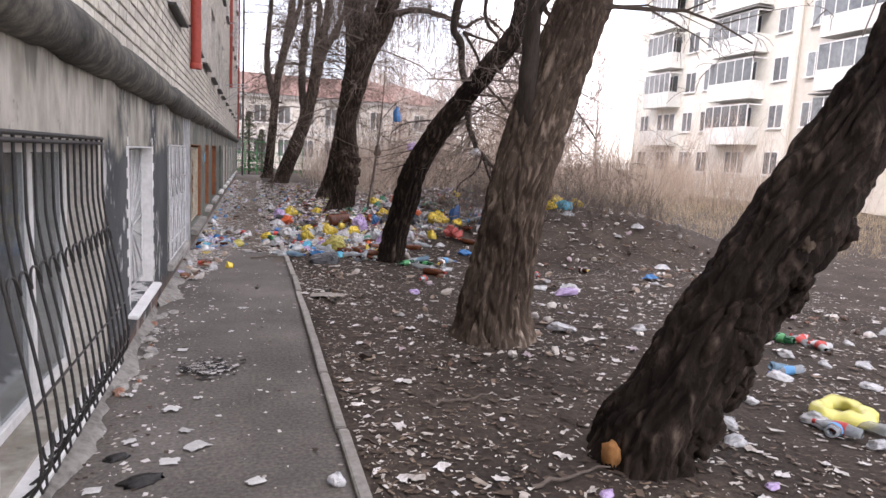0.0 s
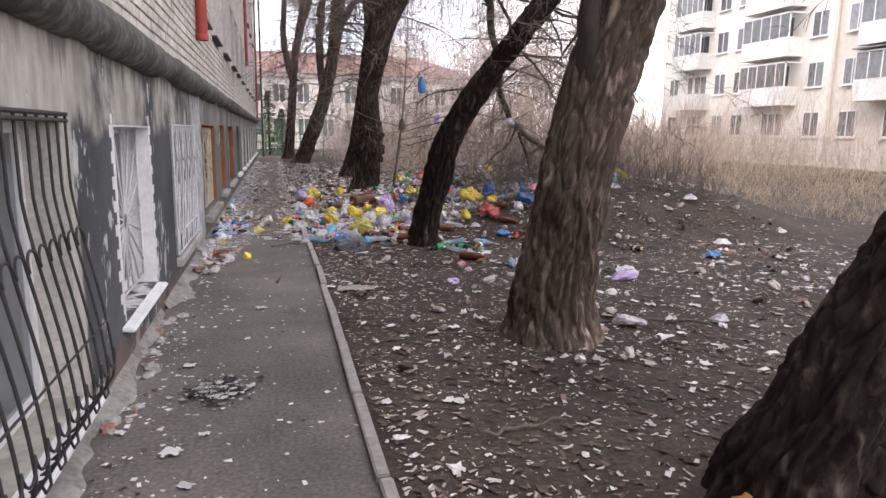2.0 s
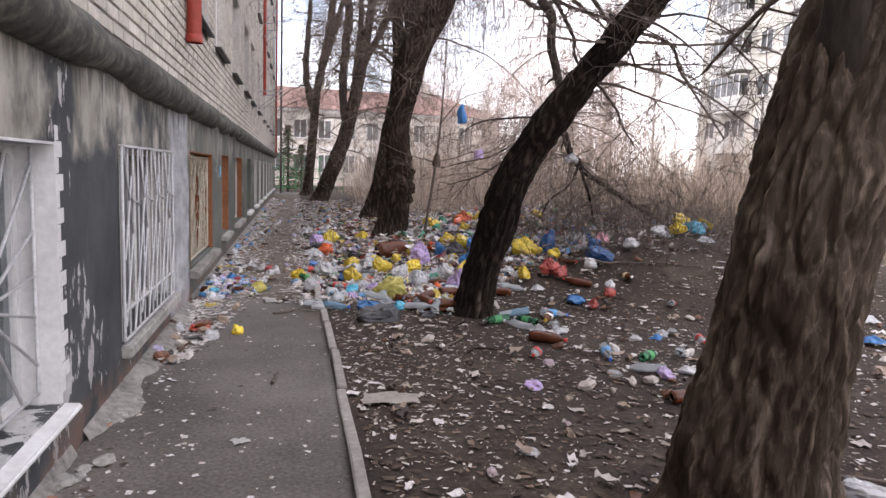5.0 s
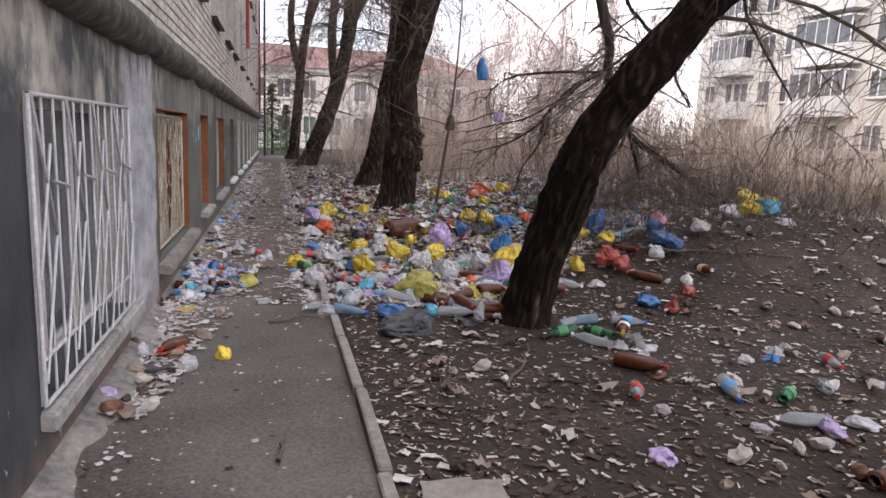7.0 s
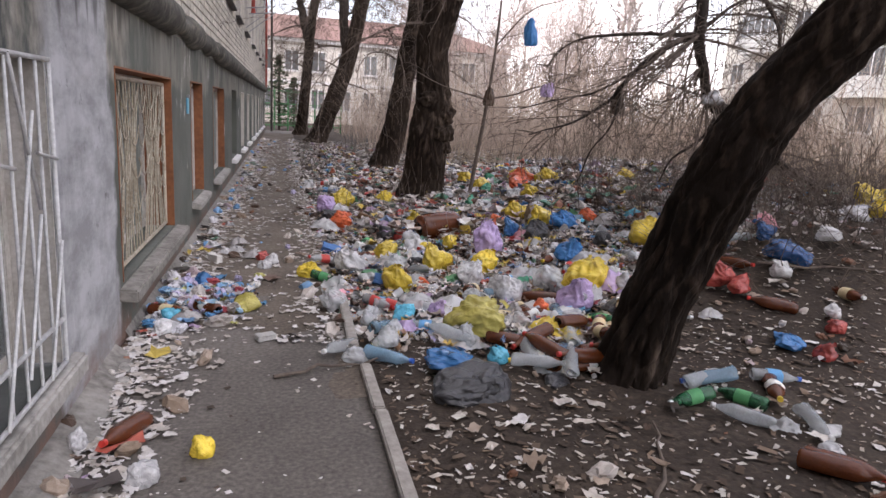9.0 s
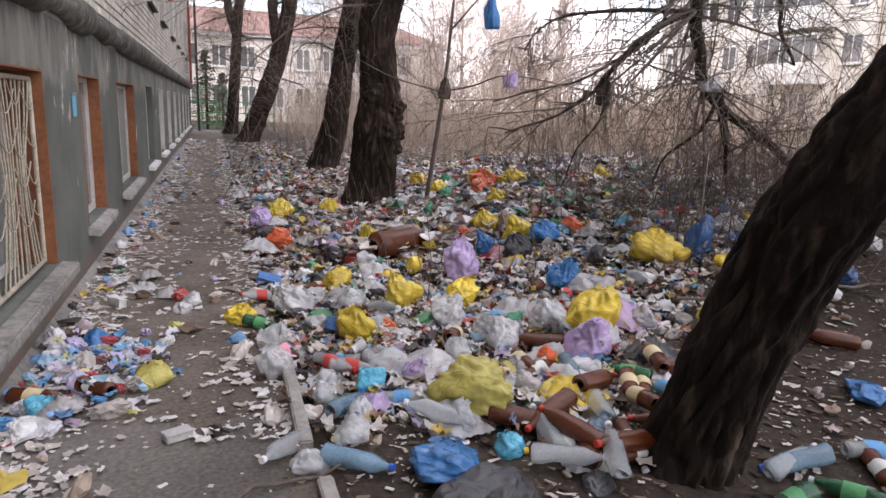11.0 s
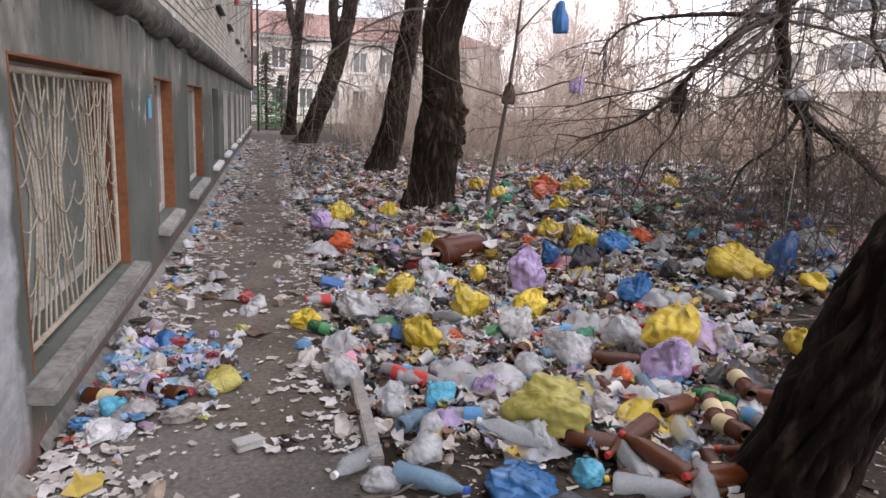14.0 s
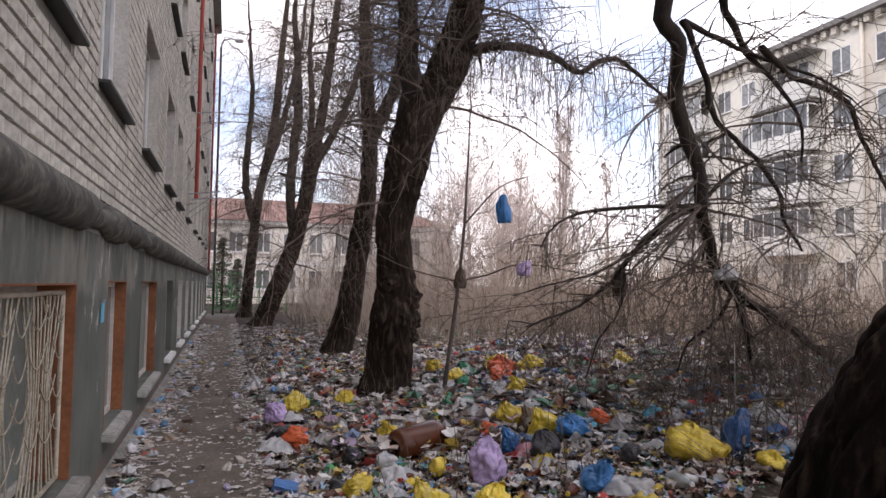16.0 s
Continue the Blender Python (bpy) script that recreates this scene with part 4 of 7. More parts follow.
lE = limb_at([(4.55, 2.36), (4.13, 2.33), (3.82, 2.31), (3.52, 2.27), (3.31, 2.15), (3.16, 1.98)], 0.024, 0.006)
lG = limb_at([(4.86, 1.82), (5.07, 1.38), (5.18, 1.09), (5.2, 0.7)], 0.03, 0.01)
lH = limb_at([(4.57, 2.4), (4.91, 2.64), (5.18, 2.76), (5.5, 2.9)], 0.022, 0.008)
lI = limb_at([(4.9, 1.8), (4.78, 1.47), (4.55, 1.25), (4.44, 1.02)], 0.024, 0.007)
lJ = limb_at([(4.41, 3.85), (4.93, 3.75), (5.53, 3.68), (5.85, 3.56), (6.2, 3.4)], 0.03, 0.01)
tw3 = fan(rr, t3, 16, 1.7, 0.018, 3, 0.8, 0.0, f0=0.62)
for L, n, ln in ((lA[3:], 40, 1.2), (lB, 24, 1.1), (lC, 20, 1.1), (lC2, 20, 1.0), (lD, 30, 0.8), (lD2, 14, 0.6), (lE, 16, 0.7), (lA[9:], 36, 1.0), (lG, 14, 0.7), (lI, 14, 0.7), (lJ, 12, 0.9)):
    tw3 += fan(rr, L, int(n * 0.42), ln, 0.008, 2, 0.7, -0.35, 0.25)
for L, n in ((lA[3:9], 5), (lB[1:], 3), (lC, 3)):
    tw3 += fan(rr, L, n, 1.3, 0.017, 2, 0.8, -0.2, 0.1)
for i in range(26):
    q = lA[6 + i % 4]
    tw3.append((q[0], q[1], q[2], rr.uniform(-1.0, 0.1), rr.uniform(-0.5, 0.3), rr.uniform(-0.9, 0.1), rr.uniform(0.8, 1.7), rr.uniform(0.008, 0.016), 1))
for i in range(34):
    q = lA[9 + i % 5]
    tw3.append((q[0], q[1], q[2], rr.uniform(-0.7, 0.9), rr.uniform(-0.6, 0.4), rr.uniform(-1.0, 0.5), rr.uniform(0.6, 1.5), rr.uniform(0.007, 0.014), 1))
for L in (lB, lC, lC2, lH, lJ):
    for i in range(9):
        q = L[1 + i % (len(L) - 1)]
        tw3.append((q[0], q[1], q[2], rr.uniform(-0.6, 0.9), rr.uniform(-0.5, 0.4), rr.uniform(-1.0, 0.4), rr.uniform(0.5, 1.2), rr.uniform(0.006, 0.011), 1))
make_tree("slanting dark tree with a broken crown hanging to the ground", t3, [lA, lB, lC, lC2, lD, lD2, lD3, lE, lG, lH, lI, lJ], tw3, 5, 110, 0.022, droop=0.10, mat=M_BARK_DARK, lump=0.13, curtain=((lA[2:], 40, 0.9, 0.5, 0.1), (lC2, 30, 0.9, 0.4, 0.1), (lE, 20, 0.5, 0.2, 0.2), (lD, 30, 0.5, 0.25, 0.2)))
t4 = [(3.1, 17.36, -0.1, 0.36), (3.12, 17.36, 0.15, 0.32), (3.2, 17.36, 0.5, 0.31), (3.22, 17.36, 1.0, 0.31), (3.24, 17.36, 1.3, 0.305), (3.28, 17.36, 1.6, 0.285), (3.25, 17.35, 2.0, 0.245), (3.22, 17.34, 2.5, 0.245), (3.31, 17.33, 3.0, 0.26), (3.41, 17.32, 3.5, 0.285), (3.53, 17.31, 4.0, 0.29), (3.81, 17.3, 4.5, 0.275), (4.03, 17.3, 5.0, 0.272), (4.2, 17.29, 5.5, 0.254), (4.33, 17.28, 6.0, 0.226), (4.6, 17.3, 6.9, 0.2), (5.0, 17.5, 8.6, 0.15), (5.2, 17.8, 10.5, 0.07)]
l4 = [(3.42, 17.35, 3.5, 0.17), (3.45, 17.4, 4.1, 0.165), (3.44, 17.4, 4.9, 0.16), (3.38, 17.4, 6.0, 0.15), (3.1, 17.6, 7.6, 0.12), (3.0, 17.8, 9.6, 0.06)]
b4 = [(4.2, 17.35, 5.2, 0.1), (4.42, 17.4, 5.27, 0.085), (4.75, 17.4, 5.4, 0.075), (5.33, 17.4, 5.4, 0.065), (5.88, 17.3, 5.29, 0.055), (6.23, 17.3, 5.15, 0.045), (6.81, 17.2, 5.4, 0.035), (7.41, 17.1, 5.0, 0.025), (7.97, 17.0, 4.57, 0.014)]
make_tree("tall forked dark tree with a gnarled burl standing in the refuse", t4, [l4, b4], fan(rr, t4, 26, 2.4, 0.026, 3, f0=0.45) + fan(rr, l4, 16, 2.0, 0.025, 3, f0=0.4) + fan(rr, b4, 24, 1.4, 0.012, 2, 0.6, -0.3, 0.1), 9, 90, 0.03, droop=0.17, mat=M_BARK_BROWN, lump=0.12, curtain=((b4, 150, 1.5, 0.8, 0.15), (t4, 110, 2.0, 2.2, 0.7), (l4, 90, 2.0, 2.0, 0.5)))
burl_host = bpy.data.objects[[o.name for o in bpy.data.objects if o.name.startswith("tree")][-1]]
for bx, by, bz, br in ((0.34, -0.16, 1.5, 0.16), (0.24, -0.22, 1.2, 0.14), (0.36, -0.1, 0.98, 0.13), (0.05, -0.2, 1.72, 0.14), (0.36, -0.05, 1.22, 0.16)):
    bmk = bmesh.new()
    bmesh.ops.create_icosphere(bmk, subdivisions=4, radius=1)
    for v in bmk.verts:
        v.co = v.co * br * (1 + 0.45 * noise.noise(v.co * 1.8 + Vector((bz * 9, 0, 0))) + 0.2 * noise.noise(v.co * 5))
    o = part("burl", bmk, M_BARK_BROWN, burl_host, "", True)
    o.location = (bx, by, bz)
t5 = [(3.48, 23.8, -0.1, 0.38), (3.5, 23.8, 0.1, 0.335), (3.64, 23.78, 0.6, 0.315), (3.77, 23.76, 1.2, 0.29), (3.87, 23.75, 2.0, 0.25), (4.02, 23.75, 3.0, 0.235), (4.16, 23.76, 4.0, 0.2), (4.19, 23.78, 5.0, 0.178), (4.14, 23.8, 6.0, 0.17), (4.06, 23.82, 7.2, 0.145), (4.0, 23.8, 8.6, 0.12), (3.9, 23.8, 11.0, 0.06)]
l5 = [(4.2, 23.7, 5.2, 0.17), (4.8, 23.7, 6.6, 0.15), (5.0, 23.6, 8.2, 0.1), (5.4, 23.6, 10.2, 0.05)]
make_tree("slanting brown tree behind the forked one", t5, [l5], fan(rr, t5, 20, 2.4, 0.03, 3, f0=0.4) + fan(rr, l5, 14, 2.0, 0.02, 3, f0=0.3), 13, 56, 0.05, droop=0.17, mat=M_BARK_BROWN, curtain=((t5, 170, 2.4, 2.4, 0.4), (l5, 90, 2.2, 2.0, 0.2)))
t6 = [(2.25, 34.94, -0.1, 0.42), (2.36, 34.94, 0.2, 0.37), (2.67, 34.94, 1.0, 0.36), (3.05, 34.94, 2.0, 0.345), (3.4, 34.94, 3.0, 0.32), (3.78, 34.94, 4.5, 0.285), (4.07, 34.94, 6.0, 0.255), (4.31, 34.94, 7.5, 0.21), (4.54, 34.94, 9.0, 0.185), (4.77, 34.94, 11.0, 0.17), (5.0, 35, 13.0, 0.14), (5.2, 35, 15.5, 0.1), (5.2, 35, 19.5, 0.04)]
l6 = [(3.45, 35.0, 3.3, 0.2), (3.3, 35.0, 6.0, 0.18), (3.5, 34.9, 9.0, 0.18), (3.3, 34.9, 13.0, 0.1), (3.4, 34.9, 18.0, 0.04)]
l6b = [(4.1, 35.0, 6.2, 0.18), (5.2, 35.0, 8.4, 0.15), (6.0, 35.0, 11.0, 0.11), (6.3, 35.0, 15.0, 0.05)]
l6c = [(3.8, 35.0, 5.4, 0.15), (4.1, 35.2, 8.5, 0.13), (4.0, 35.4, 12.0, 0.09), (4.4, 35.4, 17.0, 0.03)]
make_tree("slanting old tree near the far end of the path", t6, [l6, l6b, l6c], fan(rr, t6, 22, 3.0, 0.035, 3, f0=0.25) + fan(rr, l6, 18, 2.6, 0.03, 3, f0=0.3) + fan(rr, l6b, 9, 2.4, 0.03, 3, f0=0.3) + fan(rr, l6c, 9, 2.4, 0.03, 3, f0=0.3), 17, 40, 0.09, droop=0.12, mat=M_BARK_BROWN, curtain=((t6, 120, 2.4, 3.0, 0.3), (l6b, 70, 2.2, 2.4, 0.1)))
t7 = [(1.84, 42.0, -0.1, 0.38), (1.88, 42.0, 0.5, 0.29), (2.01, 42.0, 2.0, 0.25), (2.17, 42.0, 4.0, 0.225), (2.36, 42.0, 6.0, 0.212), (2.74, 42.0, 8.0, 0.21), (3.07, 42.0, 10.0, 0.2), (3.27, 42.0, 13.0, 0.155), (3.5, 42.0, 16.0, 0.12), (3.7, 42.0, 19.0, 0.08), (3.8, 42.0, 22.0, 0.04)]
l7 = [(2.2, 42, 4.4, 0.2), (1.7, 42, 7.0, 0.17), (1.9, 42, 11.0, 0.12), (1.6, 42, 16.0, 0.04)]
l7b = [(2.7, 42, 7.5, 0.18), (3.6, 42, 10.5, 0.14), (4.3, 42, 14.5, 0.09), (4.6, 42, 19.0, 0.03)]
make_tree("tall old tree beside the end of the block", t7, [l7, l7b], fan(rr, t7, 24, 3.0, 0.035, 3, f0=0.2) + fan(rr, l7, 16, 2.4, 0.03, 3, f0=0.25) + fan(rr, l7b, 10, 2.4, 0.03, 3, f0=0.25), 19, 36, 0.1, droop=0.10, mat=M_BARK_BROWN, curtain=((t7, 120, 2.0, 2.6, 0.3),))

# ---- far buildings ----
def apartment_building():
    X, Y0, Y1, H = 32.4, 4.0, 50.4, 16.1
    cols_ = []   # (y0, y1, kind) of one section, mirrored by the pipe at y = 33.2
    base = [("b", 35.7, 39.8, 3), ("w", 34.0, 35.0, 1), ("w", 40.6, 41.7, 1), ("w", 42.7, 43.8, 1), ("b", 44.3, 47.6, 2), ("w", 48.3, 49.4, 1)]
    ap = thing("apartment_building", "pale five-storey apartment block with balconies and white windows", "building", at=(X, Y0, 0))
    o = Vector((X, Y0, 0))
    part("wall", boxes((0, 11, 33.2 - Y0, Y1 - Y0, -0.5, H)), M_FACADE, ap, "pale cream plaster wall")
    part("wall", boxes((0.05, 11, 0, 33.195 - Y0, -0.5, H)), M_FACADE2, ap, "pinkish plaster wall")
    roof = part("roof", boxes((-0.55, 11.4, -0.4, Y1 - Y0 + 0.4, H, H + 0.28)), M_ROOFGREY, ap)
    for k in range(70):
        yy = 1.0 + k * (Y1 - Y0 - 1.4) / 70
        part("bracket", boxes((-0.28, 0.0, yy, yy + 0.32, H - 0.42, H - 0.02)), M_FACADE2, roof)
    for yy in (36.0, 37.6, 20.0):
        part("chimney", boxes((3.0, 4.1, yy - Y0, yy - Y0 + 1.1, H + 0.28, H + 1.9), (2.95, 4.15, yy - Y0 - 0.05, yy - Y0 + 1.15, H + 1.6, H + 1.72)), M_ROOF, roof, "red brick chimney")
    rod("drain_pipe", [(-0.12, 33.2 - Y0, z) for z in (0.3, 6, 12, H)], 0.09, M_FACADE2, ap, 8)
    sects = [(y0, y1, k, n) for k, y0, y1, n in base] + [(66.4 - y1, 66.4 - y0, k, n) for k, y0, y1, n in base] + [(y0 - 32.0, y1 - 32.0, k, n) for k, y0, y1, n in base if y0 - 32 > 4.4]
    rng = random.Random(8)

    def win(y0, y1, z0, z1, n, x=0.0):
        w = part("window", boxes((x - 0.03, x + 0.12, y0, y1, z0, z0 + 0.07), (x - 0.03, x + 0.12, y0, y1, z1 - 0.07, z1), (x - 0.03, x + 0.12, y0, y0 + 0.07, z0 + 0.07, z1 - 0.07), (x - 0.03, x + 0.12, y1 - 0.07, y1, z0 + 0.07, z1 - 0.07),
                                *[(x - 0.028, x + 0.1, y0 + (y1 - y0) * j / (n + 1) - 0.035, y0 + (y1 - y0) * j / (n + 1) + 0.035, z0 + 0.07, z1 - 0.07) for j in range(1, n + 1)]), M_WHITE, ap)
        part("pane", boxes((x - 0.012, x + 0.01, y0 + 0.05, y1 - 0.05, z0 + 0.05, z1 - 0.05)), M_FARGLASS_SKY, w)
        part("sill", boxes((x - 0.16, x - 0.031, y0 - 0.05, y1 + 0.05, z0 - 0.06, z0)), M_WHITE, w)

    for y0, y1, k, n in sects:
        a, b = y0 - Y0, y1 - Y0
        for s in range(5):
            z = 1.75 + s * 2.92
            if k == "w" or s == 0:
                c = (a + b) / 2
                hw = 0.62 if k == "w" else 0.95
                win(c - hw, c + hw, z, z + 1.5, 1 if k == "w" else 2)
                continue
            c = (a + b) / 2
            win(c - 1.2, c + 0.3, z, z + 1.5, 1)
            win(c + 0.45, c + 1.15, z - 0.75, z + 1.5, 0)
            ba = part("balcony", boxes((-1.15, -0.02, a, b, z - 1.02, z - 0.86), (-1.15, -1.07, a, b, z - 0.86, z + 0.12), (-1.07, -0.02, a, a + 0.07, z - 0.86, z + 0.12), (-1.07, -0.02, b - 0.07, b, z - 0.86, z + 0.12)), M_BALC, ap)
            if rng.random() < 0.5:
                gz = [(-1.13, -1.08, a + (b - a) * j / 5 - 0.03, a + (b - a) * j / 5 + 0.03, z + 0.14, z + 1.55) for j in range(1, 5)]
                part("glazing", boxes(*gz, (-1.15, -1.06, a, b, z + 1.5, z + 1.58), (-1.15, -0.02, a, a + 0.06, z + 1.5, z + 1.58), (-1.13, -1.06, a, a + 0.06, z + 0.12, z + 1.5), (-1.13, -1.06, b - 0.06, b, z + 0.12, z + 1.5)), M_WHITE, ba, "white glazed balcony frame")
                part("pane", boxes((-1.11, -1.10, a + 0.06, b - 0.06, z + 0.13, z + 1.5)), M_FARGLASS_SKY, ba)
            if rng.random() < 0.4 or s == 4:
                part("canopy", boxes((-1.35, -0.02, a - 0.1, b + 0.1, z + 1.68, z + 1.75)), M_ROOFGREY, ba)


apartment_building()


def two_storey_house():
    Y = 65.0
    h = thing("house", "two-storey pale pink house with a red hipped roof", "building", at=(0, Y, 0))
    X0, X1, H = -9.0, 20.5, 6.9
    part("wall", boxes((X0, X1, 0, 11, -0.5, H)), M_PINKWALL, h)
    bm = bmesh.new()
    vs = [bm.verts.new(p) for p in ((X0 - 0.5, -0.5, H), (X1 + 0.5, -0.5, H), (X1 + 0.5, 11.5, H), (X0 - 0.5, 11.5, H), (X0 + 5, 5.5, H + 2.5), (X1 - 5, 5.5, H + 2.5))]
    for f in ((0, 1, 5, 4), (1, 2, 5), (2, 3, 4, 5), (3, 0, 4), (0, 3, 2, 1)):
        bm.faces.new([vs[i] for i in f])
    roof = part("roof", bm, M_ROOF, h)
    for x in (3.0, 13.6):
        part("chimney", boxes((x, x + 0.9, 4.8, 5.7, H + 1.8, H + 3.5)), M_PINKWALL, roof)
    for i in range(13):
        x = X0 + 1.2 + i * 2.2
        for z in (1.15, 4.25):
            w = part("window", boxes((x, x + 1.2, -0.06, 0.1, z, z + 0.08), (x, x + 1.2, -0.06, 0.1, z + 1.62, z + 1.7), (x, x + 0.08, -0.06, 0.1, z + 0.08, z + 1.62), (x + 1.12, x + 1.2, -0.06, 0.1, z + 0.08, z + 1.62), (x + 0.56, x + 0.64, -0.055, 0.1, z + 0.08, z + 1.62)), M_WHITE, h)
            part("pane", boxes((x + 0.06, x + 1.14, -0.02, 0.02, z + 0.06, z + 1.64)), M_FARGLASS_SKY, w)
            part("sill", boxes((x - 0.08, x + 1.28, -0.16, -0.062, z - 0.08, z)), M_WHITE, w)
    part("band", boxes((X0 - 0.06, X1 + 0.06, -0.07, -0.001, 3.25, 3.5)), M_WHITE, h)
    part("band", boxes((X0 - 0.3, X1 + 0.3, -0.32, -0.001, H - 0.3, H - 0.01)), M_WHITE, h)


two_storey_house()


# ---- kerb, broken strip along the wall ----
def kerb_stone(y0, y1, x, tilt, sink):
    bm = bmesh.new()
    box(bm, -0.033, 0.033, 0, y1 - y0, -0.2, 0.035, bevel=0.008)
    for v in bm.verts:
        v.co += Vector((noise.noise(v.co * 3 + Vector((y0, 0, 0))) * 0.006, 0, noise.noise(v.co * 2.5 + Vector((0, y0, 5))) * 0.008))
    k = part("kerb_stone", bm, M_KERB, None)
    k.matrix_world = pose(x, y0, -sink, tilt, 0, random.uniform(-0.6, 0.6))
    tagged(k, "narrow worn concrete kerb board between path and soil", "kerb", "kerb boards")


yk = -2.0
while yk < 10.5:
    kerb_stone(yk, min(yk + 0.99, 10.6), PATH_X + 0.03 + 0.012 * math.sin(yk), random.uniform(-0.3, 0.3), random.uniform(-0.01, 0.01))
    yk += 1.0
kerb_stone(10.85, 11.8, PATH_X - 0.02, 1.6, -0.03)


def wall_strip(y0, y1, w, label, seed):
    """Cracked cement strip at the foot of the wall, its edge eaten away."""
    V, F = [], []
    ys = np.arange(y0, y1, 0.06)
    for y in ys:
        f = math.sin(math.pi * (y - y0) / (y1 - y0)) ** 0.4
        e = max(0.03, w * f * (0.75 + 0.8 * noise.noise((y * 1.6, seed, 0)) + 0.35 * noise.noise((y * 6, seed, 3))))
        for k in range(7):
            x = e * k / 6
            V.append((x, y, 0.055 * (1 - k / 6) ** 1.2 + 0.012 + noise.noise((x * 9, y * 9, seed)) * 0.008 if k < 6 else 0.0))
    F = [(i * 7 + k, i * 7 + k + 1, (i + 1) * 7 + k + 1, (i + 1) * 7 + k) for i in range(len(ys) - 1) for k in range(6)]
    tagged(pydata("trim", V, F, M_STRIP, smooth=True), label, "cement strip", kind="structure")


wall_strip(7.35, 11.0, 0.24, "crumbled pale cement strip at the foot of the wall", 2.0)
wall_strip(-1.0, 7.2, 0.13, "thin broken cement edge at the foot of the wall", 7.0)
wall_strip(11.2, 30.0, 0.14, "dirty cement edge at the foot of the wall", 9.0)


def rubble(n, y0, y1, label):
    for i in range(n):
        bm = bmesh.new()
        bmesh.ops.create_icosphere(bm, subdivisions=2, radius=1)
        s = random.uniform(0.012, 0.045)
        for v in bm.verts:
            v.co = Vector((v.co.x * s * 1.3, v.co.y * s, v.co.z * s * 0.7)) * (1 + 0.5 * noise.noise(v.co * 1.5 + Vector((i, 0, 0))))
        r = part("rubble_stone", bm, M_CONCRETE if i % 6 else M_RED_BRICK, None)
        r.matrix_world = pose(abs(random.gauss(0.06, 0.06)) + 0.03, random.uniform(y0, y1), s * 0.3, 0, 0, random.uniform(0, 360))
        tagged(r, label, "stone", "rubble at the wall foot")


rubble(34, 4.8, 8.0, "small lump of broken cement lying against the wall")
rubble(16, 10.0, 13.5, "small lump of broken brick or cement at the wall")

# small blue tag on the wall, clothes racks, lamp pole
tag = thing("wall_tag", "small light-blue plastic tag fixed to the grey wall", "sign", at=(0.0, 14.1, 1.36))
part("plate", boxes((0.004, 0.016, 0, 0.11, 0, 0.16), bevel=0.004), mk("blue_tag", [(0.1, 0.38, 0.55), (0.18, 0.5, 0.66)], 6, 0.5, 0.2), tag)
part("clip", boxes((0.004, 0.03, 0.04, 0.06, 0.16, 0.19)), M_GREY, tag)
for yy, zz in ((25.6, 3.9), (27.0, 6.3)):
    rk = thing("drying_rack", "grey steel clothes drying bracket below a window", "rack", "brackets on the wall", at=(0, yy, zz))
    for a in (0, 1.2):
        rod("arm", [(-0.02, a, 0), (0.75, a, 0.1)], 0.016, M_GREY, rk)
        rod("strut", [(-0.02, a, -0.5), (0.7, a, 0.08)], 0.012, M_GREY, rk)
    for f in (0.3, 0.55, 0.75):
        rod("line", [(f, 0, 0.09), (f, 1.2, 0.09)], 0.006, M_GREY, rk)
pole = thing("street_lamp", "thin dark steel lamp pole at the corner of the block", "street lamp", at=(0.32, 44.3, 0))
rod("pole", [(0, 0, z) for z in (-0.2, 4, 8, 12, 14.2)], 0.06, M_IRON, pole, 10)
rod("arm", [(0, 0, 14.2), (0.1, 0, 14.6), (0.5, -0.1, 14.7), (0.8, -0.2, 14.6)], 0.035, M_IRON, pole, 8)
part("lantern", boxes((0.7, 1.1, -0.33, -0.1, 14.5, 14.63), bevel=0.03), M_GREY, pole)

# green fence and spruce beyond the end of the wall
fence = thing("fence", "low green painted metal fence at the end of the path", "fence", at=(-0.3, 46.0, 0))
for i in range(7):
    rod("post", [(i * 0.75, 0, -0.1), (i * 0.75, 0, 2.3)], 0.035, M_GREEN, fence, 6)
for z in (0.3, 0.9, 1.5, 2.2):
    rod("rail", [(0, 0, z), (4.5, 0, z)], 0.028, M_GREEN, fence, 6)
for i in range(30):
    rod("picket", [(0.15 * i + 0.05, 0.02, 0.15), (0.15 * i + 0.05, 0.02, 1.5)], 0.012, M_GREEN, fence, 4)


def spruce(x, y, h, seed):
    t = thing("spruce", "young dark green spruce at the end of the block", "tree", at=(x, y, 0))
    rng = random.Random(seed)
    rod("trunk", [(0, 0, -0.1), (0, 0, h)], 0.07, M_BARK_FAR, t, 7)
    V, F = [], []
    z = 0.4
    while z < h:
        L = (h - z) / h * h * 0.32 + 0.1
        for k in range(9):
            a = rng.uniform(0, math.tau)
            d = Vector((math.cos(a), math.sin(a), -0.25))
            s = Vector((-math.sin(a), math.cos(a), 0))
            for m in range(10):
                c = Vector((0, 0, z)) + d * L * (m + 1) / 10 + Vector((0, 0, 0.06 * math.sin(m)))
                for sg in (-1, 1):
                    b = len(V)
                    e = c + s * sg * L * 0.22 * (1 - m / 12) + d * 0.12 + Vector((0, 0, rng.uniform(-0.1, 0.03)))
                    V += [tuple(c), tuple(c + d * 0.09), tuple(e)]
                    F.append((b, b + 1, b + 2))
        z += rng.uniform(0.09, 0.2)
    pydata("crown", V, F, M_SPRUCE, t)


spruce(0.7, 48.5, 4.3, 3)
spruce(1.6, 51.0, 3.2, 5)

# ---- thicket, dry grass, far woods ----
nrng = np.random.default_rng(5)


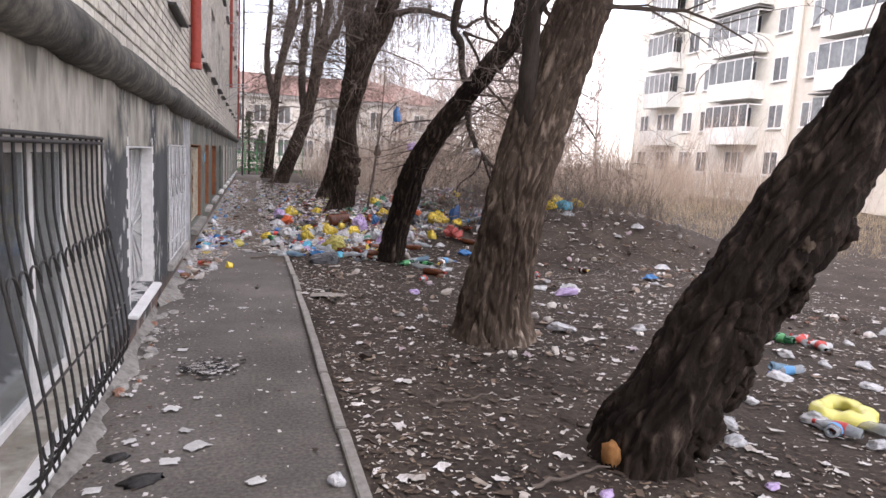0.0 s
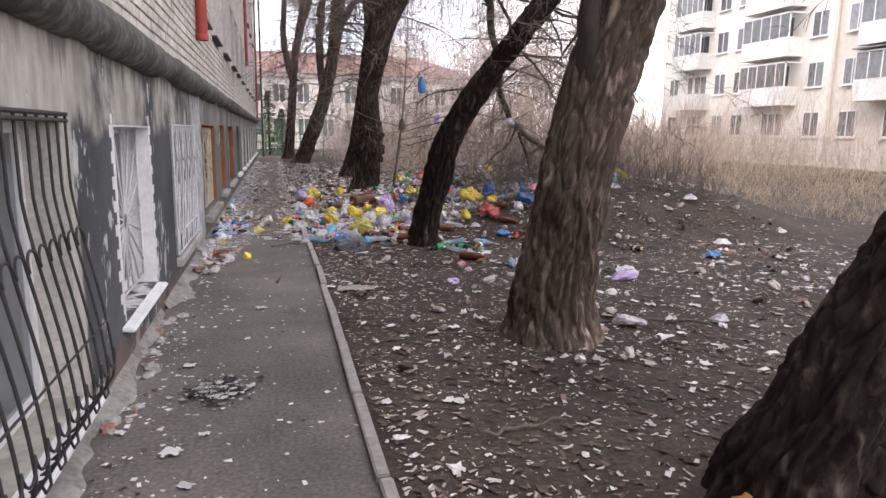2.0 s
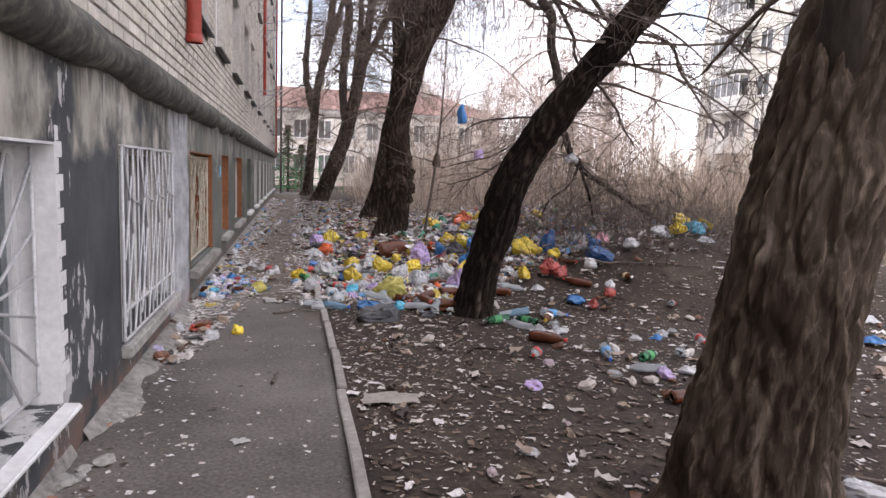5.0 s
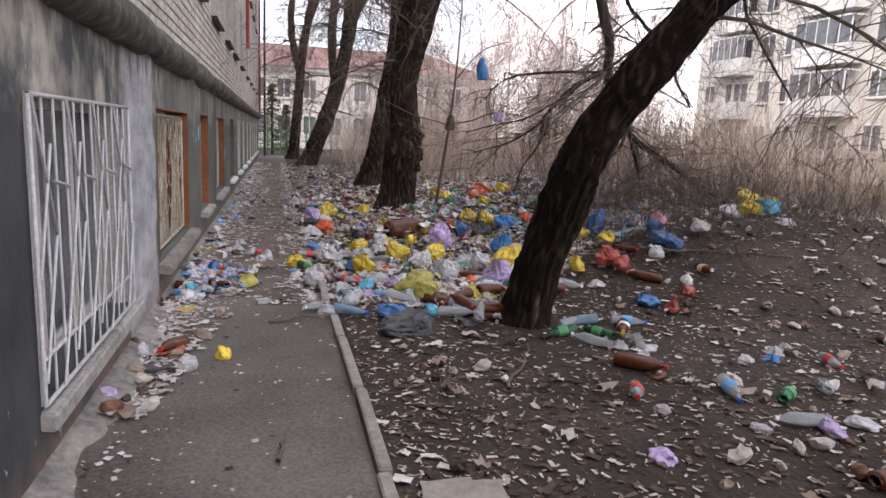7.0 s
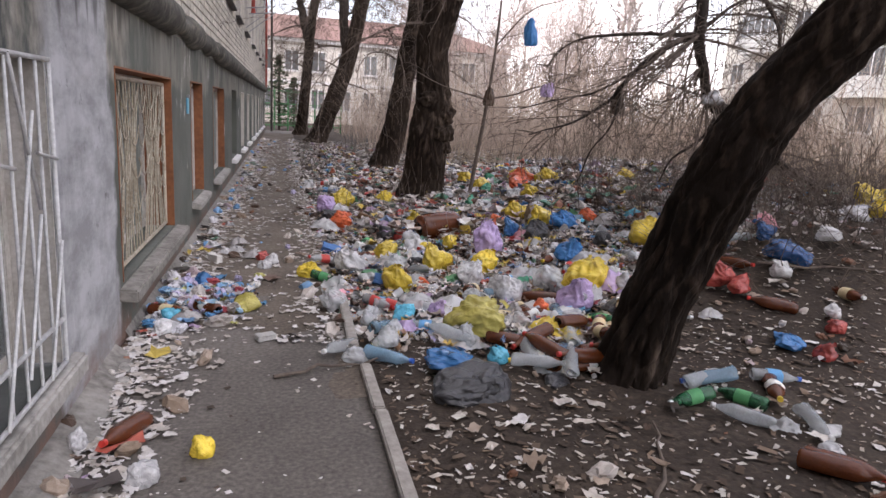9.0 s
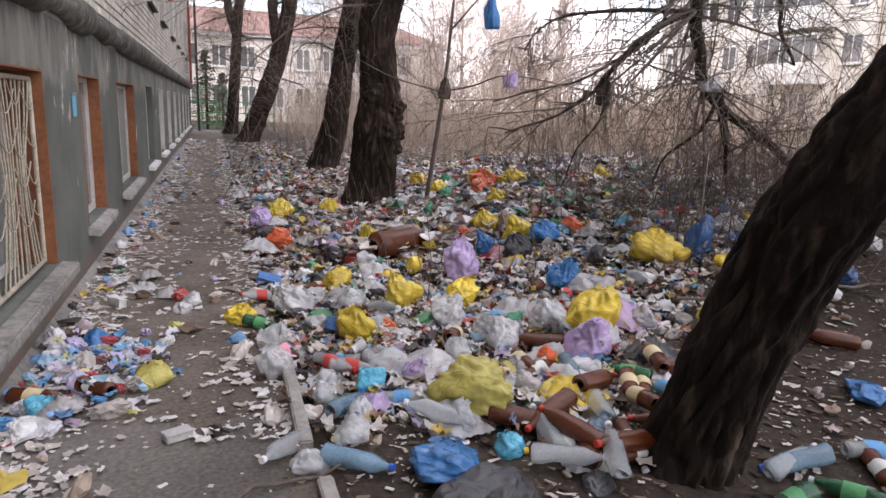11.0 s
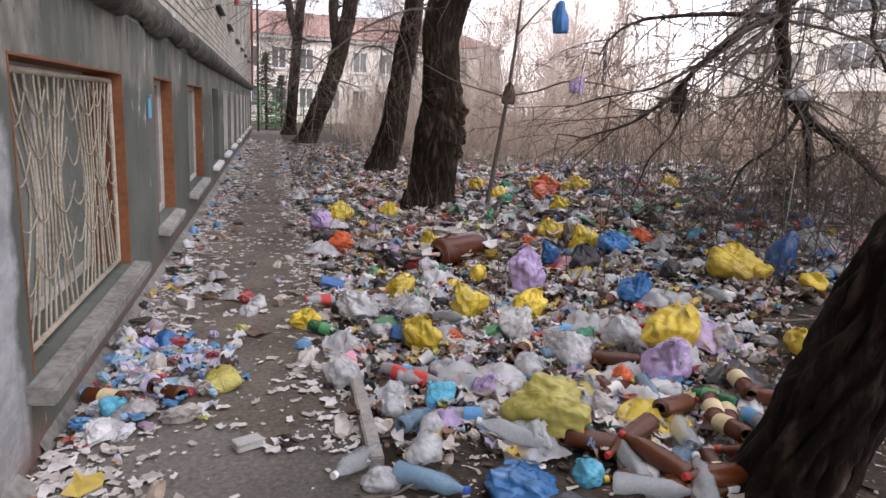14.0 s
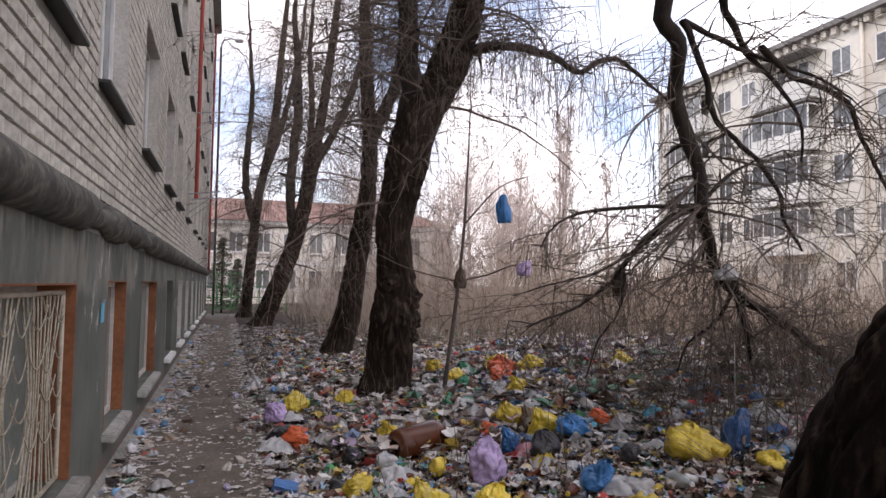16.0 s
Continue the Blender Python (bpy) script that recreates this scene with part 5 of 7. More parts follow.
def stems(name, n, area, height, r, material, label, lean=0.18, forks=2, seed=1, keep=None, category="shrubs"):
    """Thin upright stems as one mesh: each a bent three-sided spike with side shoots."""
    g = np.random.default_rng(seed)
    V, F = [], []
    x0, x1, y0, y1 = area
    done = 0
    while done < n:
        x, y = g.uniform(x0, x1), g.uniform(y0, y1)
        if keep and not keep(x, y, g.random()):
            continue
        done += 1
        h = height * (0.35 + 1.0 * g.random() ** 1.4)
        z = ground_z(x, y) - 0.03
        dx, dy = g.normal(0, lean, 2)
        shoots = [(x, y, z, dx, dy, h, r)]
        for _ in range(forks):
            f = g.uniform(0.2, 0.7)
            ax, ay = g.normal(0, lean * 2.2, 2)
            shoots.append((x + dx * f * h, y + dy * f * h, z + h * f, dx + ax, dy + ay, h * (1 - f) * g.uniform(0.5, 1.0), r * 0.6))
        for sx, sy, sz, ddx, ddy, sh, sr in shoots:
            b = len(V)
            cx, cy = g.normal(0, 0.06, 2)
            for j in range(4):
                f = j / 3
                rr_ = sr * (1 - 0.8 * f)
                px, py, pz = sx + ddx * sh * f + cx * math.sin(f * 3), sy + ddy * sh * f + cy * math.sin(f * 3), sz + sh * f
                V += [(px + rr_, py, pz), (px - rr_ * 0.5, py + rr_ * 0.87, pz), (px - rr_ * 0.5, py - rr_ * 0.87, pz)]
            for j in range(3):
                for k in range(3):
                    F.append((b + j * 3 + k, b + j * 3 + (k + 1) % 3, b + (j + 1) * 3 + (k + 1) % 3, b + (j + 1) * 3 + k))
    ob = pydata(name, V, F, material)
    return tagged(ob, label, category, kind="stuff")


def in_thicket(x, y, u):
    far = y > 25.0 + max(0.0, 9.0 - x) * 0.6
    return far and x > 3.6 + max(0, y - 30) * 0.02 and u < 0.35 + 0.65 * (noise.noise((x * 0.25, y * 0.25, 1)) * 0.5 + 0.5)


stems("thicket", 3700, (3.8, 31.0, 20.0, 50.0), 2.4, 0.009, M_SHRUB, "dense leafless brown shrubs behind the refuse", 0.30, 5, 3, in_thicket)
stems("tall_shrubs", 620, (5.0, 31.0, 20.0, 52.0), 4.6, 0.013, M_SHRUB, "taller bare shrubs rising over the thicket", 0.16, 9, 14, in_thicket)
stems("dry_grass", 15000, (5.5, 31.0, 11.0, 44.0), 0.3, 0.006, M_STRAW, "dry straw-coloured grass on the open ground", 0.35, 1, 4,
      lambda x, y, u: (y > 17.5 or x > 11.5 - max(0, y - 12) * 0.6) and (in_thicket(x, y, u) or u < 0.75 and x > 6.5), "grass")
M_BRUSH = mk("dead_brush", [(0.06, 0.046, 0.037), (0.14, 0.108, 0.087)], 3, 0.9, 0)
stems("brush", 620, (4.3, 9.2, 11.0, 14.6), 0.55, 0.006, M_BRUSH, "tangled dark dead brush lying on the soil", 1.1, 3, 16, None)
stems("near_shrub", 420, (4.6, 9.5, 11.6, 17.5), 1.25, 0.006, M_TWIG, "bare thin shrub shoots standing in the refuse", 0.3, 3, 6, None)
stems("near_shrub", 90, (1.8, 6.0, 12.5, 20.0), 0.9, 0.005, M_TWIG, "bare thin saplings poking out of the refuse", 0.12, 1, 8, None)


def far_woods():
    rng = random.Random(21)
    V, F = [], []
    spots = [(rng.uniform(14, 38), rng.uniform(62, 85)) for _ in range(13)] + [(rng.uniform(-14, 22), rng.uniform(80, 90)) for _ in range(14)]
    for x, y in spots:
        h = rng.uniform(8, 13)
        grow(V, F, rng, (x, y, -0.2), (rng.uniform(-0.08, 0.08), 0, 1), h, 0.11, 3 if rng.random() < 0.45 else 2, -0.02, 0.4)
    ob = pydata("far_woods", V, F, M_WOODS_HAZE)
    tagged(ob, "far leafless trees between the houses", "trees", kind="stuff")


far_woods()


def far_birches():
    """Tall trees between the houses, with rising limbs and hanging twigs, their colour paled for haze."""
    rng = random.Random(23)
    V, F = [], []
    for x, y, h in ((25.5, 53.0, 16.0), (27.5, 57.0, 17.0), (30.0, 61.0, 17.5), (23.0, 56.0, 13.0), (33.0, 66.0, 17.0), (20.5, 60.0, 10.5), (17.5, 59.0, 9.5), (14.0, 60.5, 9.0), (35.5, 62.0, 14.0)):
        lean = rng.uniform(-0.04, 0.04)
        tube(V, F, [(x + lean * h * f, y, h * f - 0.2, 0.15 * (1 - 0.9 * f) + 0.01) for f in np.linspace(0, 1, 9)], 6, cap=False)
        for k in range(60):
            f = rng.uniform(0.15, 0.98)
            a, ln = rng.uniform(0, math.tau), h * (1.05 - f) * rng.uniform(0.15, 0.32) + 0.4
            d = Vector((math.cos(a), math.sin(a), rng.uniform(0.7, 1.6))).normalized()
            p = Vector((x + lean * h * f, y, h * f))
            mid, end = p + d * ln * 0.6, p + d * ln + Vector((0, 0, -0.1 * ln))
            tube(V, F, [(*p, 0.04 * (1.1 - f)), (*mid, 0.026), (*end, 0.014)], 3, cap=False)
            for m in range(12):
                g = rng.uniform(0.25, 1.0)
                q = p.lerp(end, g)
                e = q + Vector((rng.uniform(-0.5, 0.5), rng.uniform(-0.5, 0.5), rng.uniform(-1.3, 0.5))) * rng.uniform(0.5, 1.3)
                tube(V, F, [(*q, 0.014), (*((q + e) / 2 + d * 0.12), 0.011), (*e, 0.007)], 3, cap=False)
    tagged(pydata("far_birches", V, F, M_WOODS_HAZE), "tall pale leafless trees between the houses", "trees", kind="stuff")


far_birches()


def sapling():
    t = thing("sapling", "thin bare sapling with rubbish caught in its fork", "tree", at=(3.62, 16.3, 0))
    V, F = [], []
    tube(V, F, spline([(0, 0, -0.05, 0.035), (0.1, 0, 0.7, 0.03), (0.2, 0, 1.45, 0.027), (0.3, 0, 2.4, 0.02), (0.36, 0, 3.6, 0.012), (0.38, 0, 4.6, 0.006)], 0.15), 8)
    pydata("trunk", V, F, M_TWIG, t, "", True)
    V, F = [], []
    tube(V, F, spline([(0.2, 0, 1.75, 0.014), (0.6, -0.1, 1.84, 0.012), (1.0, -0.34, 1.98, 0.01), (1.9, -0.5, 1.86, 0.007), (2.6, -0.6, 1.75, 0.004)], 0.12), 5)
    tube(V, F, spline([(0.2, 0, 1.75, 0.012), (-0.4, 0.1, 1.9, 0.009), (-0.9, 0, 2.1, 0.004)], 0.12), 5)
    tube(V, F, spline([(0.3, 0, 2.5, 0.012), (0.6, -0.5, 2.95, 0.009), (1.0, -0.7, 3.1, 0.006)], 0.12), 5)
    pydata("limb", V, F, M_TWIG, t, "", True)
    V, F = [], []
    rng = random.Random(2)
    for i in range(16):
        z = 1.2 + i * 0.2
        a = rng.uniform(0, math.tau)
        grow(V, F, rng, (0.2 + z * 0.05, 0, z), (math.cos(a), math.sin(a), 0.5), 0.7, 0.006, 1, 0.02)
    pydata("crown", V, F, M_TWIG, t)


sapling()

# fallen sticks
for i, (x, y, L, a) in enumerate(((4.3, 6.2, 1.9, -25), (5.6, 8.9, 1.0, 20), (2.3, 4.4, 0.5, 10), (1.0, 8.3, 0.28, 80), (1.25, 10.6, 0.7, 15), (5.2, 12.6, 1.8, 40), (4.6, 11.6, 1.5, 10), (2.6, 9.3, 0.9, 60), (5.5, 11.2, 1.6, -15), (6.3, 12.9, 2.0, 5), (2.55, 3.2, 0.55, 15), (3.4, 11.2, 1.3, -12))):
    rng = random.Random(i)
    V, F = [], []
    gz = max(ground_z(x, y), 0.0 if x < PATH_X else -0.1)
    tube(V, F, [(L * (f - 0.5), rng.uniform(-0.04, 0.04) * L, gz + 0.012 + rng.uniform(0, 0.03), 0.013 * (1 - 0.6 * f)) for f in np.linspace(0, 1, 9)], 6)
    st = pydata("stick", V, F, M_TWIG, None, "", True)
    st.matrix_world = pose(x, y, 0, 0, 0, a)
    tagged(st, "dry fallen stick lying among the litter", "stick", "fallen sticks")


# ---- refuse ----
def film(name, c, rough=0.13, alpha=1.0):
    """Thin plastic: sharp long folds, a slight sheen, paler where it is stretched."""
    m = bpy.data.materials.new(name)
    m.use_nodes = True
    n, l = m.node_tree.nodes, m.node_tree.links
    b = n["Principled BSDF"]
    tc, fold, tone, info = n.new("ShaderNodeTexCoord"), n.new("ShaderNodeTexNoise"), n.new("ShaderNodeTexNoise"), n.new("ShaderNodeObjectInfo")
    fold.noise_type = "RIDGED_MULTIFRACTAL"
    fold.inputs["Scale"].default_value, fold.inputs["Detail"].default_value, fold.inputs["Distortion"].default_value = 3.2, 3.0, 1.2
    tone.inputs["Scale"].default_value, tone.inputs["Detail"].default_value = 1.7, 3.0
    l.new(tc.outputs["Object"], fold.inputs["Vector"])
    l.new(tc.outputs["Object"], tone.inputs["Vector"])
    ramp = n.new("ShaderNodeValToRGB")
    e = ramp.color_ramp.elements
    e[0].position, e[1].position = 0.32, 0.54
    e[0].color, e[1].color = (*[v * 0.72 for v in c], 1), (*[min(0.85, v * 1.12 + 0.02) for v in c], 1)
    l.new(tone.outputs["Fac"], ramp.inputs["Fac"])
    hsv, mr = n.new("ShaderNodeHueSaturation"), n.new("ShaderNodeMapRange")
    mr.inputs["To Min"].default_value, mr.inputs["To Max"].default_value = 0.8, 1.18
    l.new(info.outputs["Random"], mr.inputs["Value"])
    l.new(mr.outputs["Result"], hsv.inputs["Value"])
    l.new(ramp.outputs["Color"], hsv.inputs["Color"])
    l.new(hsv.outputs["Color"], b.inputs["Base Color"])
    b.inputs["Roughness"].default_value, b.inputs["Specular IOR Level"].default_value, b.inputs["Alpha"].default_value = rough, 0.5, alpha
    bp = n.new("ShaderNodeBump")
    bp.inputs["Strength"].default_value, bp.inputs["Distance"].default_value = 0.42, 0.03
    l.new(fold.outputs["Fac"], bp.inputs["Height"])
    l.new(bp.outputs["Normal"], b.inputs["Normal"])
    return m


FILM = {
    "yellow": film("yellow_film", (0.68, 0.49, 0.045)), "olive": film("dull_yellow_film", (0.43, 0.37, 0.085)), "orange": film("orange_film", (0.72, 0.13, 0.04)),
    "blue": film("blue_film", (0.035, 0.19, 0.46)), "navy": film("navy_film", (0.015, 0.07, 0.2)), "cyan": film("cyan_film", (0.10, 0.48, 0.66)), "purple": film("lilac_film", (0.46, 0.34, 0.56)),
    "white": film("white_film", (0.66, 0.655, 0.66), 0.14, 0.78), "clear": film("clear_film", (0.66, 0.68, 0.69), 0.12, 0.55), "black": film("black_film", (0.03, 0.03, 0.034), 0.3),
    "red": film("red_film", (0.36, 0.055, 0.045)), "green": film("green_film", (0.04, 0.3, 0.16)), "grey": film("grey_film", (0.36, 0.34, 0.33)), "pink": film("pink_film", (0.66, 0.3, 0.34)), "brown": film("brown_film", (0.1, 0.065, 0.045)),
}
WORD = {"yellow": "bright yellow", "olive": "dull yellow", "orange": "orange-red", "blue": "blue", "cyan": "light blue", "purple": "lilac", "white": "white", "clear": "clear",
        "black": "black", "navy": "dark blue", "red": "red", "green": "green", "grey": "dirty grey", "pink": "pink", "brown": "dark brown"}


def bag_mesh(seed, subdiv):
    """A filled bag of thin film: flat slack facets with sharp creases, pleats that run up to the knot, a slumped foot."""
    bm = bmesh.new()
    bmesh.ops.create_icosphere(bm, subdivisions=subdiv, radius=1)
    o = Vector((seed * 7.1, seed * 3.3, seed))
    rng = random.Random(seed)
    ax, ay = rng.uniform(0.95, 1.35), rng.uniform(0.7, 1.0)
    top = Vector((rng.uniform(-0.7, 0.7), rng.uniform(-0.7, 0.7), 1)).normalized()
    u = top.orthogonal().normalized()
    w = top.cross(u)
    planes = []
    for k in range(20):
        d = Vector((rng.gauss(0, 1), rng.gauss(0, 1), rng.gauss(0, 0.9))).normalized()
        planes.append((d, rng.uniform(0.62, 0.98)))
    pleats, ph = rng.choice((7, 9, 11)), rng.uniform(0, 6)
    for v in bm.verts:
        n = v.co.normalized()
        q = n + Vector(noise.noise_vector(n * 1.4 + o)) * 0.25
        flat = min([1.25] + [h / q.dot(d) for d, h in planes if q.dot(d) > 0.3])
        k = n.dot(top)
        an = math.atan2(n.dot(w), n.dot(u))
        pleat = abs(math.sin(an * pleats * 0.5 + ph + 1.6 * noise.noise(n * 1.6 + o))) * max(0.0, k + 0.1) * 0.13
        crease = abs(noise.noise(n * 2.1 + o)) * 0.17 + abs(noise.noise(n * 5.0 + o)) * 0.05
        f = 0.62 * flat + 0.34 + noise.noise(n * 0.9 + o) * 0.22 - pleat - crease
        if k > 0.8:
            f += (k - 0.8) * 1.1
        v.co = Vector((n.x * f * ax, n.y * f * ay, max(n.z * f * 0.9, -0.42 + 0.04 * noise.noise(n * 5))))
    me = bpy.data.meshes.new("refuse_bag")
    bm.to_mesh(me)
    bm.free()
    me.polygons.foreach_set("use_smooth", [True] * len(me.polygons))
    me.materials.append(FILM["white"])
    tip = max(me.vertices, key=lambda v: v.co.dot(top)).co.copy()
    return me, tip


def ear_mesh(seed):
    """The tied ends of a bag: two ruffled flaps."""
    rng = random.Random(seed)
    V, F = [], []
    for s in (-1, 1):
        b = len(V)
        for i in range(5):
            for j in range(4):
                u, w = i / 4, j / 3 - 0.5
                V.append((s * (0.05 + u * 0.3) + rng.uniform(-0.03, 0.03), w * (0.1 + u * 0.3) + rng.uniform(-0.04, 0.04), 0.1 * math.sin(u * 3) - 0.16 * u + 0.06 * math.sin(w * 14)))
        F += [(b + i * 4 + j, b + (i + 1) * 4 + j, b + (i + 1) * 4 + j + 1, b + i * 4 + j + 1) for i in range(4) for j in range(3)]
    me = bpy.data.meshes.new("tied_end")
    me.from_pydata(V, [], F)
    me.polygons.foreach_set("use_smooth", [True] * len(F))
    me.materials.append(FILM["white"])
    return me


BAGS = [bag_mesh(i + 1, 5) for i in range(6)]
BAGS_S = [bag_mesh(i + 11, 4) for i in range(8)]
EARS = [ear_mesh(i) for i in range(3)]


def own_material(ob, m):
    ob.material_slots[0].link = "OBJECT"
    ob.material_slots[0].material = m
    return ob


def floor_at(x, y):
    return max(ground_z(x, y), 0.0) if x < PATH_X + 0.06 else ground_z(x, y)


def refuse_bag(x, y, size, colour, rng, lift=0.0, label="", tall=1.0):
    me, tip = rng.choice(BAGS if size > 0.24 else BAGS_S)
    ob = own_material(new("refuse_bag", me), FILM[colour])
    s = size * 0.52
    z = floor_at(x, y) + s * 0.38 * tall + lift
    ob.matrix_world = pose(x, y, z, rng.uniform(-14, 14), rng.uniform(-14, 14), rng.uniform(0, 360)) @ Matrix.Diagonal((s, s, s * tall, 1))
    if size > 0.15:
        e = own_material(new("tied_end", rng.choice(EARS)), FILM[colour])
        e.parent = ob
        e.location = tip
        e.rotation_euler = (0, 0, rng.uniform(0, 6))
    where = "on the asphalt path" if x < PATH_X else ("lying on the refuse heap" if y > 10.3 and x < 9 else "lying on bare soil")
    tagged(ob, label or f"crumpled {WORD[colour]} plastic bag {where}", "plastic bag", "scattered plastic bags")
    return ob


brng = random.Random(31)
for colour, rows in (
    ("yellow", [(1.19, 12.77, 0.28), (1.84, 16.81, 0.3), (2.51, 16.95, 0.29), (1.88, 12.16, 0.27), (1.97, 13.27, 0.23), (2.55, 14.72, 0.26), (2.31, 12.57, 0.37), (2.76, 12.51, 0.31), (2.66, 13.43, 0.2), (3.67, 14.27, 0.29), (3.81, 13.83, 0.3), (3.37, 11.67, 0.43), (4.38, 12.45, 0.33)]),
    ("yellow", [(4.5, 12.3, 0.19), (4.64, 11.93, 0.19), (2.62, 10.41, 0.13), (4.22, 15.23, 0.27), (4.71, 16.8, 0.28), (3.97, 11.3, 0.2), (4.11, 18.09, 0.34), (0.62, 9.72, 0.16)]),
    ("yellow", [(7.0, 12.55, 0.34), (6.55, 12.0, 0.26), (7.6, 12.9, 0.24)]),
    ("cyan", [(6.95, 12.2, 0.32)]),
    ("orange", [(4.46, 16.28, 0.4), (4.3, 15.9, 0.24)]),
    ("yellow", [(4.5, 16.7, 0.3), (4.75, 15.95, 0.34), (3.95, 16.6, 0.26), (5.6, 15.2, 0.24)]),
    ("green", [(3.9, 16.2, 0.24), (4.2, 17.0, 0.26), (3.5, 15.6, 0.2)]),
    ("white", [(4.0, 15.3, 0.3), (4.9, 16.8, 0.3), (5.3, 16.4, 0.26), (3.6, 15.2, 0.24)]),
    ("red", [(4.41, 11.15, 0.19), (4.79, 10.59, 0.15), (0.78, 13.41, 0.2)]),
    ("navy", [(5.07, 11.46, 0.3), (5.2, 11.9, 0.24)]),
    ("white", [(4.86, 10.7, 0.18), (5.6, 11.6, 0.24), (6.2, 11.9, 0.26), (0.86, 13.25, 0.2), (2.15, 10.23, 0.16)]),
    ("white", [(5.09, 4.46, 0.22), (3.96, 3.7, 0.2), (6.79, 5.34, 0.14), (4.61, 3.63, 0.26), (6.18, 4.62, 0.2), (5.86, 4.74, 0.16), (4.44, 4.04, 0.16), (5.71, 4.17, 0.2), (3.8, 3.46, 0.18), (7.33, 5.55, 0.16)]),
    ("olive", [(2.24, 10.97, 0.40), (0.69, 11.81, 0.25)]),
    ("orange", [(4.34, 15.95, 0.31), (1.67, 15.11, 0.27), (3.36, 14.05, 0.21), (4.28, 13.61, 0.19), (2.86, 11.37, 0.14), (1.96, 11.55, 0.1)]),
    ("blue", [(3.96, 13.5, 0.29), (3.38, 13.59, 0.26), (3.54, 12.39, 0.28), (1.95, 10.52, 0.42), (2.84, 10.59, 0.18), (0.34, 12.45, 0.21), (4.33, 10.49, 0.27)]),
    ("cyan", [(1.8, 11.35, 0.17), (2.27, 10.59, 0.16), (0.23, 11.56, 0.17)]),
    ("purple", [(3.15, 11.35, 0.35), (2.99, 13.15, 0.38), (1.56, 16.33, 0.36), (2.06, 11.39, 0.15), (4, 8.04, 0.22), (2.85, 7.92, 0.17), (4.81, 7.75, 0.34), (2.66, 3.03, 0.11), (3.62, 2.95, 0.11)]),
    ("white", [(1.55, 12.86, 0.37), (2.31, 13.84, 0.26), (2.54, 12.15, 0.33), (2.69, 11.72, 0.32), (3.63, 11.52, 0.25), (0.2, 11.33, 0.18), (0.8, 13.07, 0.17), (3.14, 14.21, 0.22), (4.86, 11.25, 0.25), (4.24, 8.07, 0.22), (4.59, 8.07, 0.25), (2.43, 6.87, 0.13), (3.6, 8.12, 0.14)]),
    ("white", [(4.96, 8.64, 0.18), (4.42, 9.25, 0.18), (3.59, 9.34, 0.18), (0.1, 9.83, 0.13), (0.42, 9.51, 0.17), (3.72, 9.51, 0.22), (5.75, 5.08, 0.22), (4.59, 3.54, 0.22), (3.95, 6.15, 0.3), (4.77, 6.02, 0.26), (1.34, 3.39, 0.13), (4.68, 3.24, 0.2)]),
    ("clear", [(1.35, 11.78, 0.32), (3.1, 11.78, 0.3), (1.4, 10.72, 0.2), (1.55, 11.3, 0.19), (2.12, 10.81, 0.19), (2.6, 11.08, 0.2), (1.97, 12.71, 0.27), (1.68, 11.03, 0.17), (1.6, 10.8, 0.22), (2.39, 11.58, 0.25)]),
    ("black", [(3.56, 13.26, 0.32), (1.55, 15.19, 0.36), (2.52, 10.25, 0.2), (4.01, 12.7, 0.19), (2.0, 10.16, 0.46)]),
    ("red", [(4.34, 11.34, 0.25), (4.46, 10.31, 0.17)]),
):
    for x, y, s in rows:
        refuse_bag(x, y, s * (0.86 if colour in ("white", "clear") else 1.05 if y > 10.3 and x > PATH_X else 0.9), colour, brng, 0.06 if y > 10.6 and x > PATH_X else 0.0, "", (0.45 if colour in ("blue", "black") and y < 11 else brng.uniform(0.85, 1.15)) if y > 10.2 or x < PATH_X else 0.55)

# yellow bag laid open in a ring by the leaning tree
V, F = [], []
for i in range(40):
    for j in range(12):
        a, b = math.tau * i / 40, math.tau * j / 12
        r = 0.055 * (1 + 0.45 * noise.noise((math.cos(a) * 2, math.sin(a) * 2, b)))
        R = 0.145 + 0.02 * math.sin(3 * a)
        V.append(((R + r * math.cos(b)) * math.cos(a) * 1.25, (R + r * math.cos(b)) * math.sin(a), max(-0.045, r * math.sin(b))))
F = [(i * 12 + j, ((i + 1) % 40) * 12 + j, ((i + 1) % 40) * 12 + (j + 1) % 12, i * 12 + (j + 1) % 12) for i in range(40) for j in range(12)]
ring = pydata("refuse_bag", V, F, film("lemon_film", (0.68, 0.62, 0.16)), None, "", True)
ring.matrix_world = pose(4.88, 3.67, ground_z(4.88, 3.67) + 0.045, 0, 0, 20)
tagged(ring, "open yellow plastic bag with a rolled rim on the soil", "plastic bag", "scattered plastic bags")


def dens(x, y):
    """How thickly refuse lies, from 0 to 1."""
    near = 10.5 + max(0.0, x - 2.7) * 0.62 + 0.5 * noise.noise((x * 0.9, y * 0.3, 8))
    a = min(1.0, max(0.0, (y - near) / 0.5))
    right = 4.0 + max(0.0, y - 11.2) * 0.62
    b = min(1.0, max(0.0, 1 - (x - right) / 3.0))
    c = min(1.0, max(0.05, 1 - (y - 19) / 6)) if x > 3 else min(1.0, max(0.1, 1 - (y - 26) / 10))
    left = min(1.0, max(0.0, (x - 1.3) / 0.35))
    return a * b * c * left


def spot(rng, lo=(1.3, 10.3), hi=(11.0, 30.0), near=1.0):
    """A place picked by dens(), denser towards the walker."""
    while True:
        x = rng.uniform(lo[0], hi[0])
        y = lo[1] + (hi[1] - lo[1]) * rng.random() ** (1 + near)
        if rng.random() < dens(x, y):
            return x, y


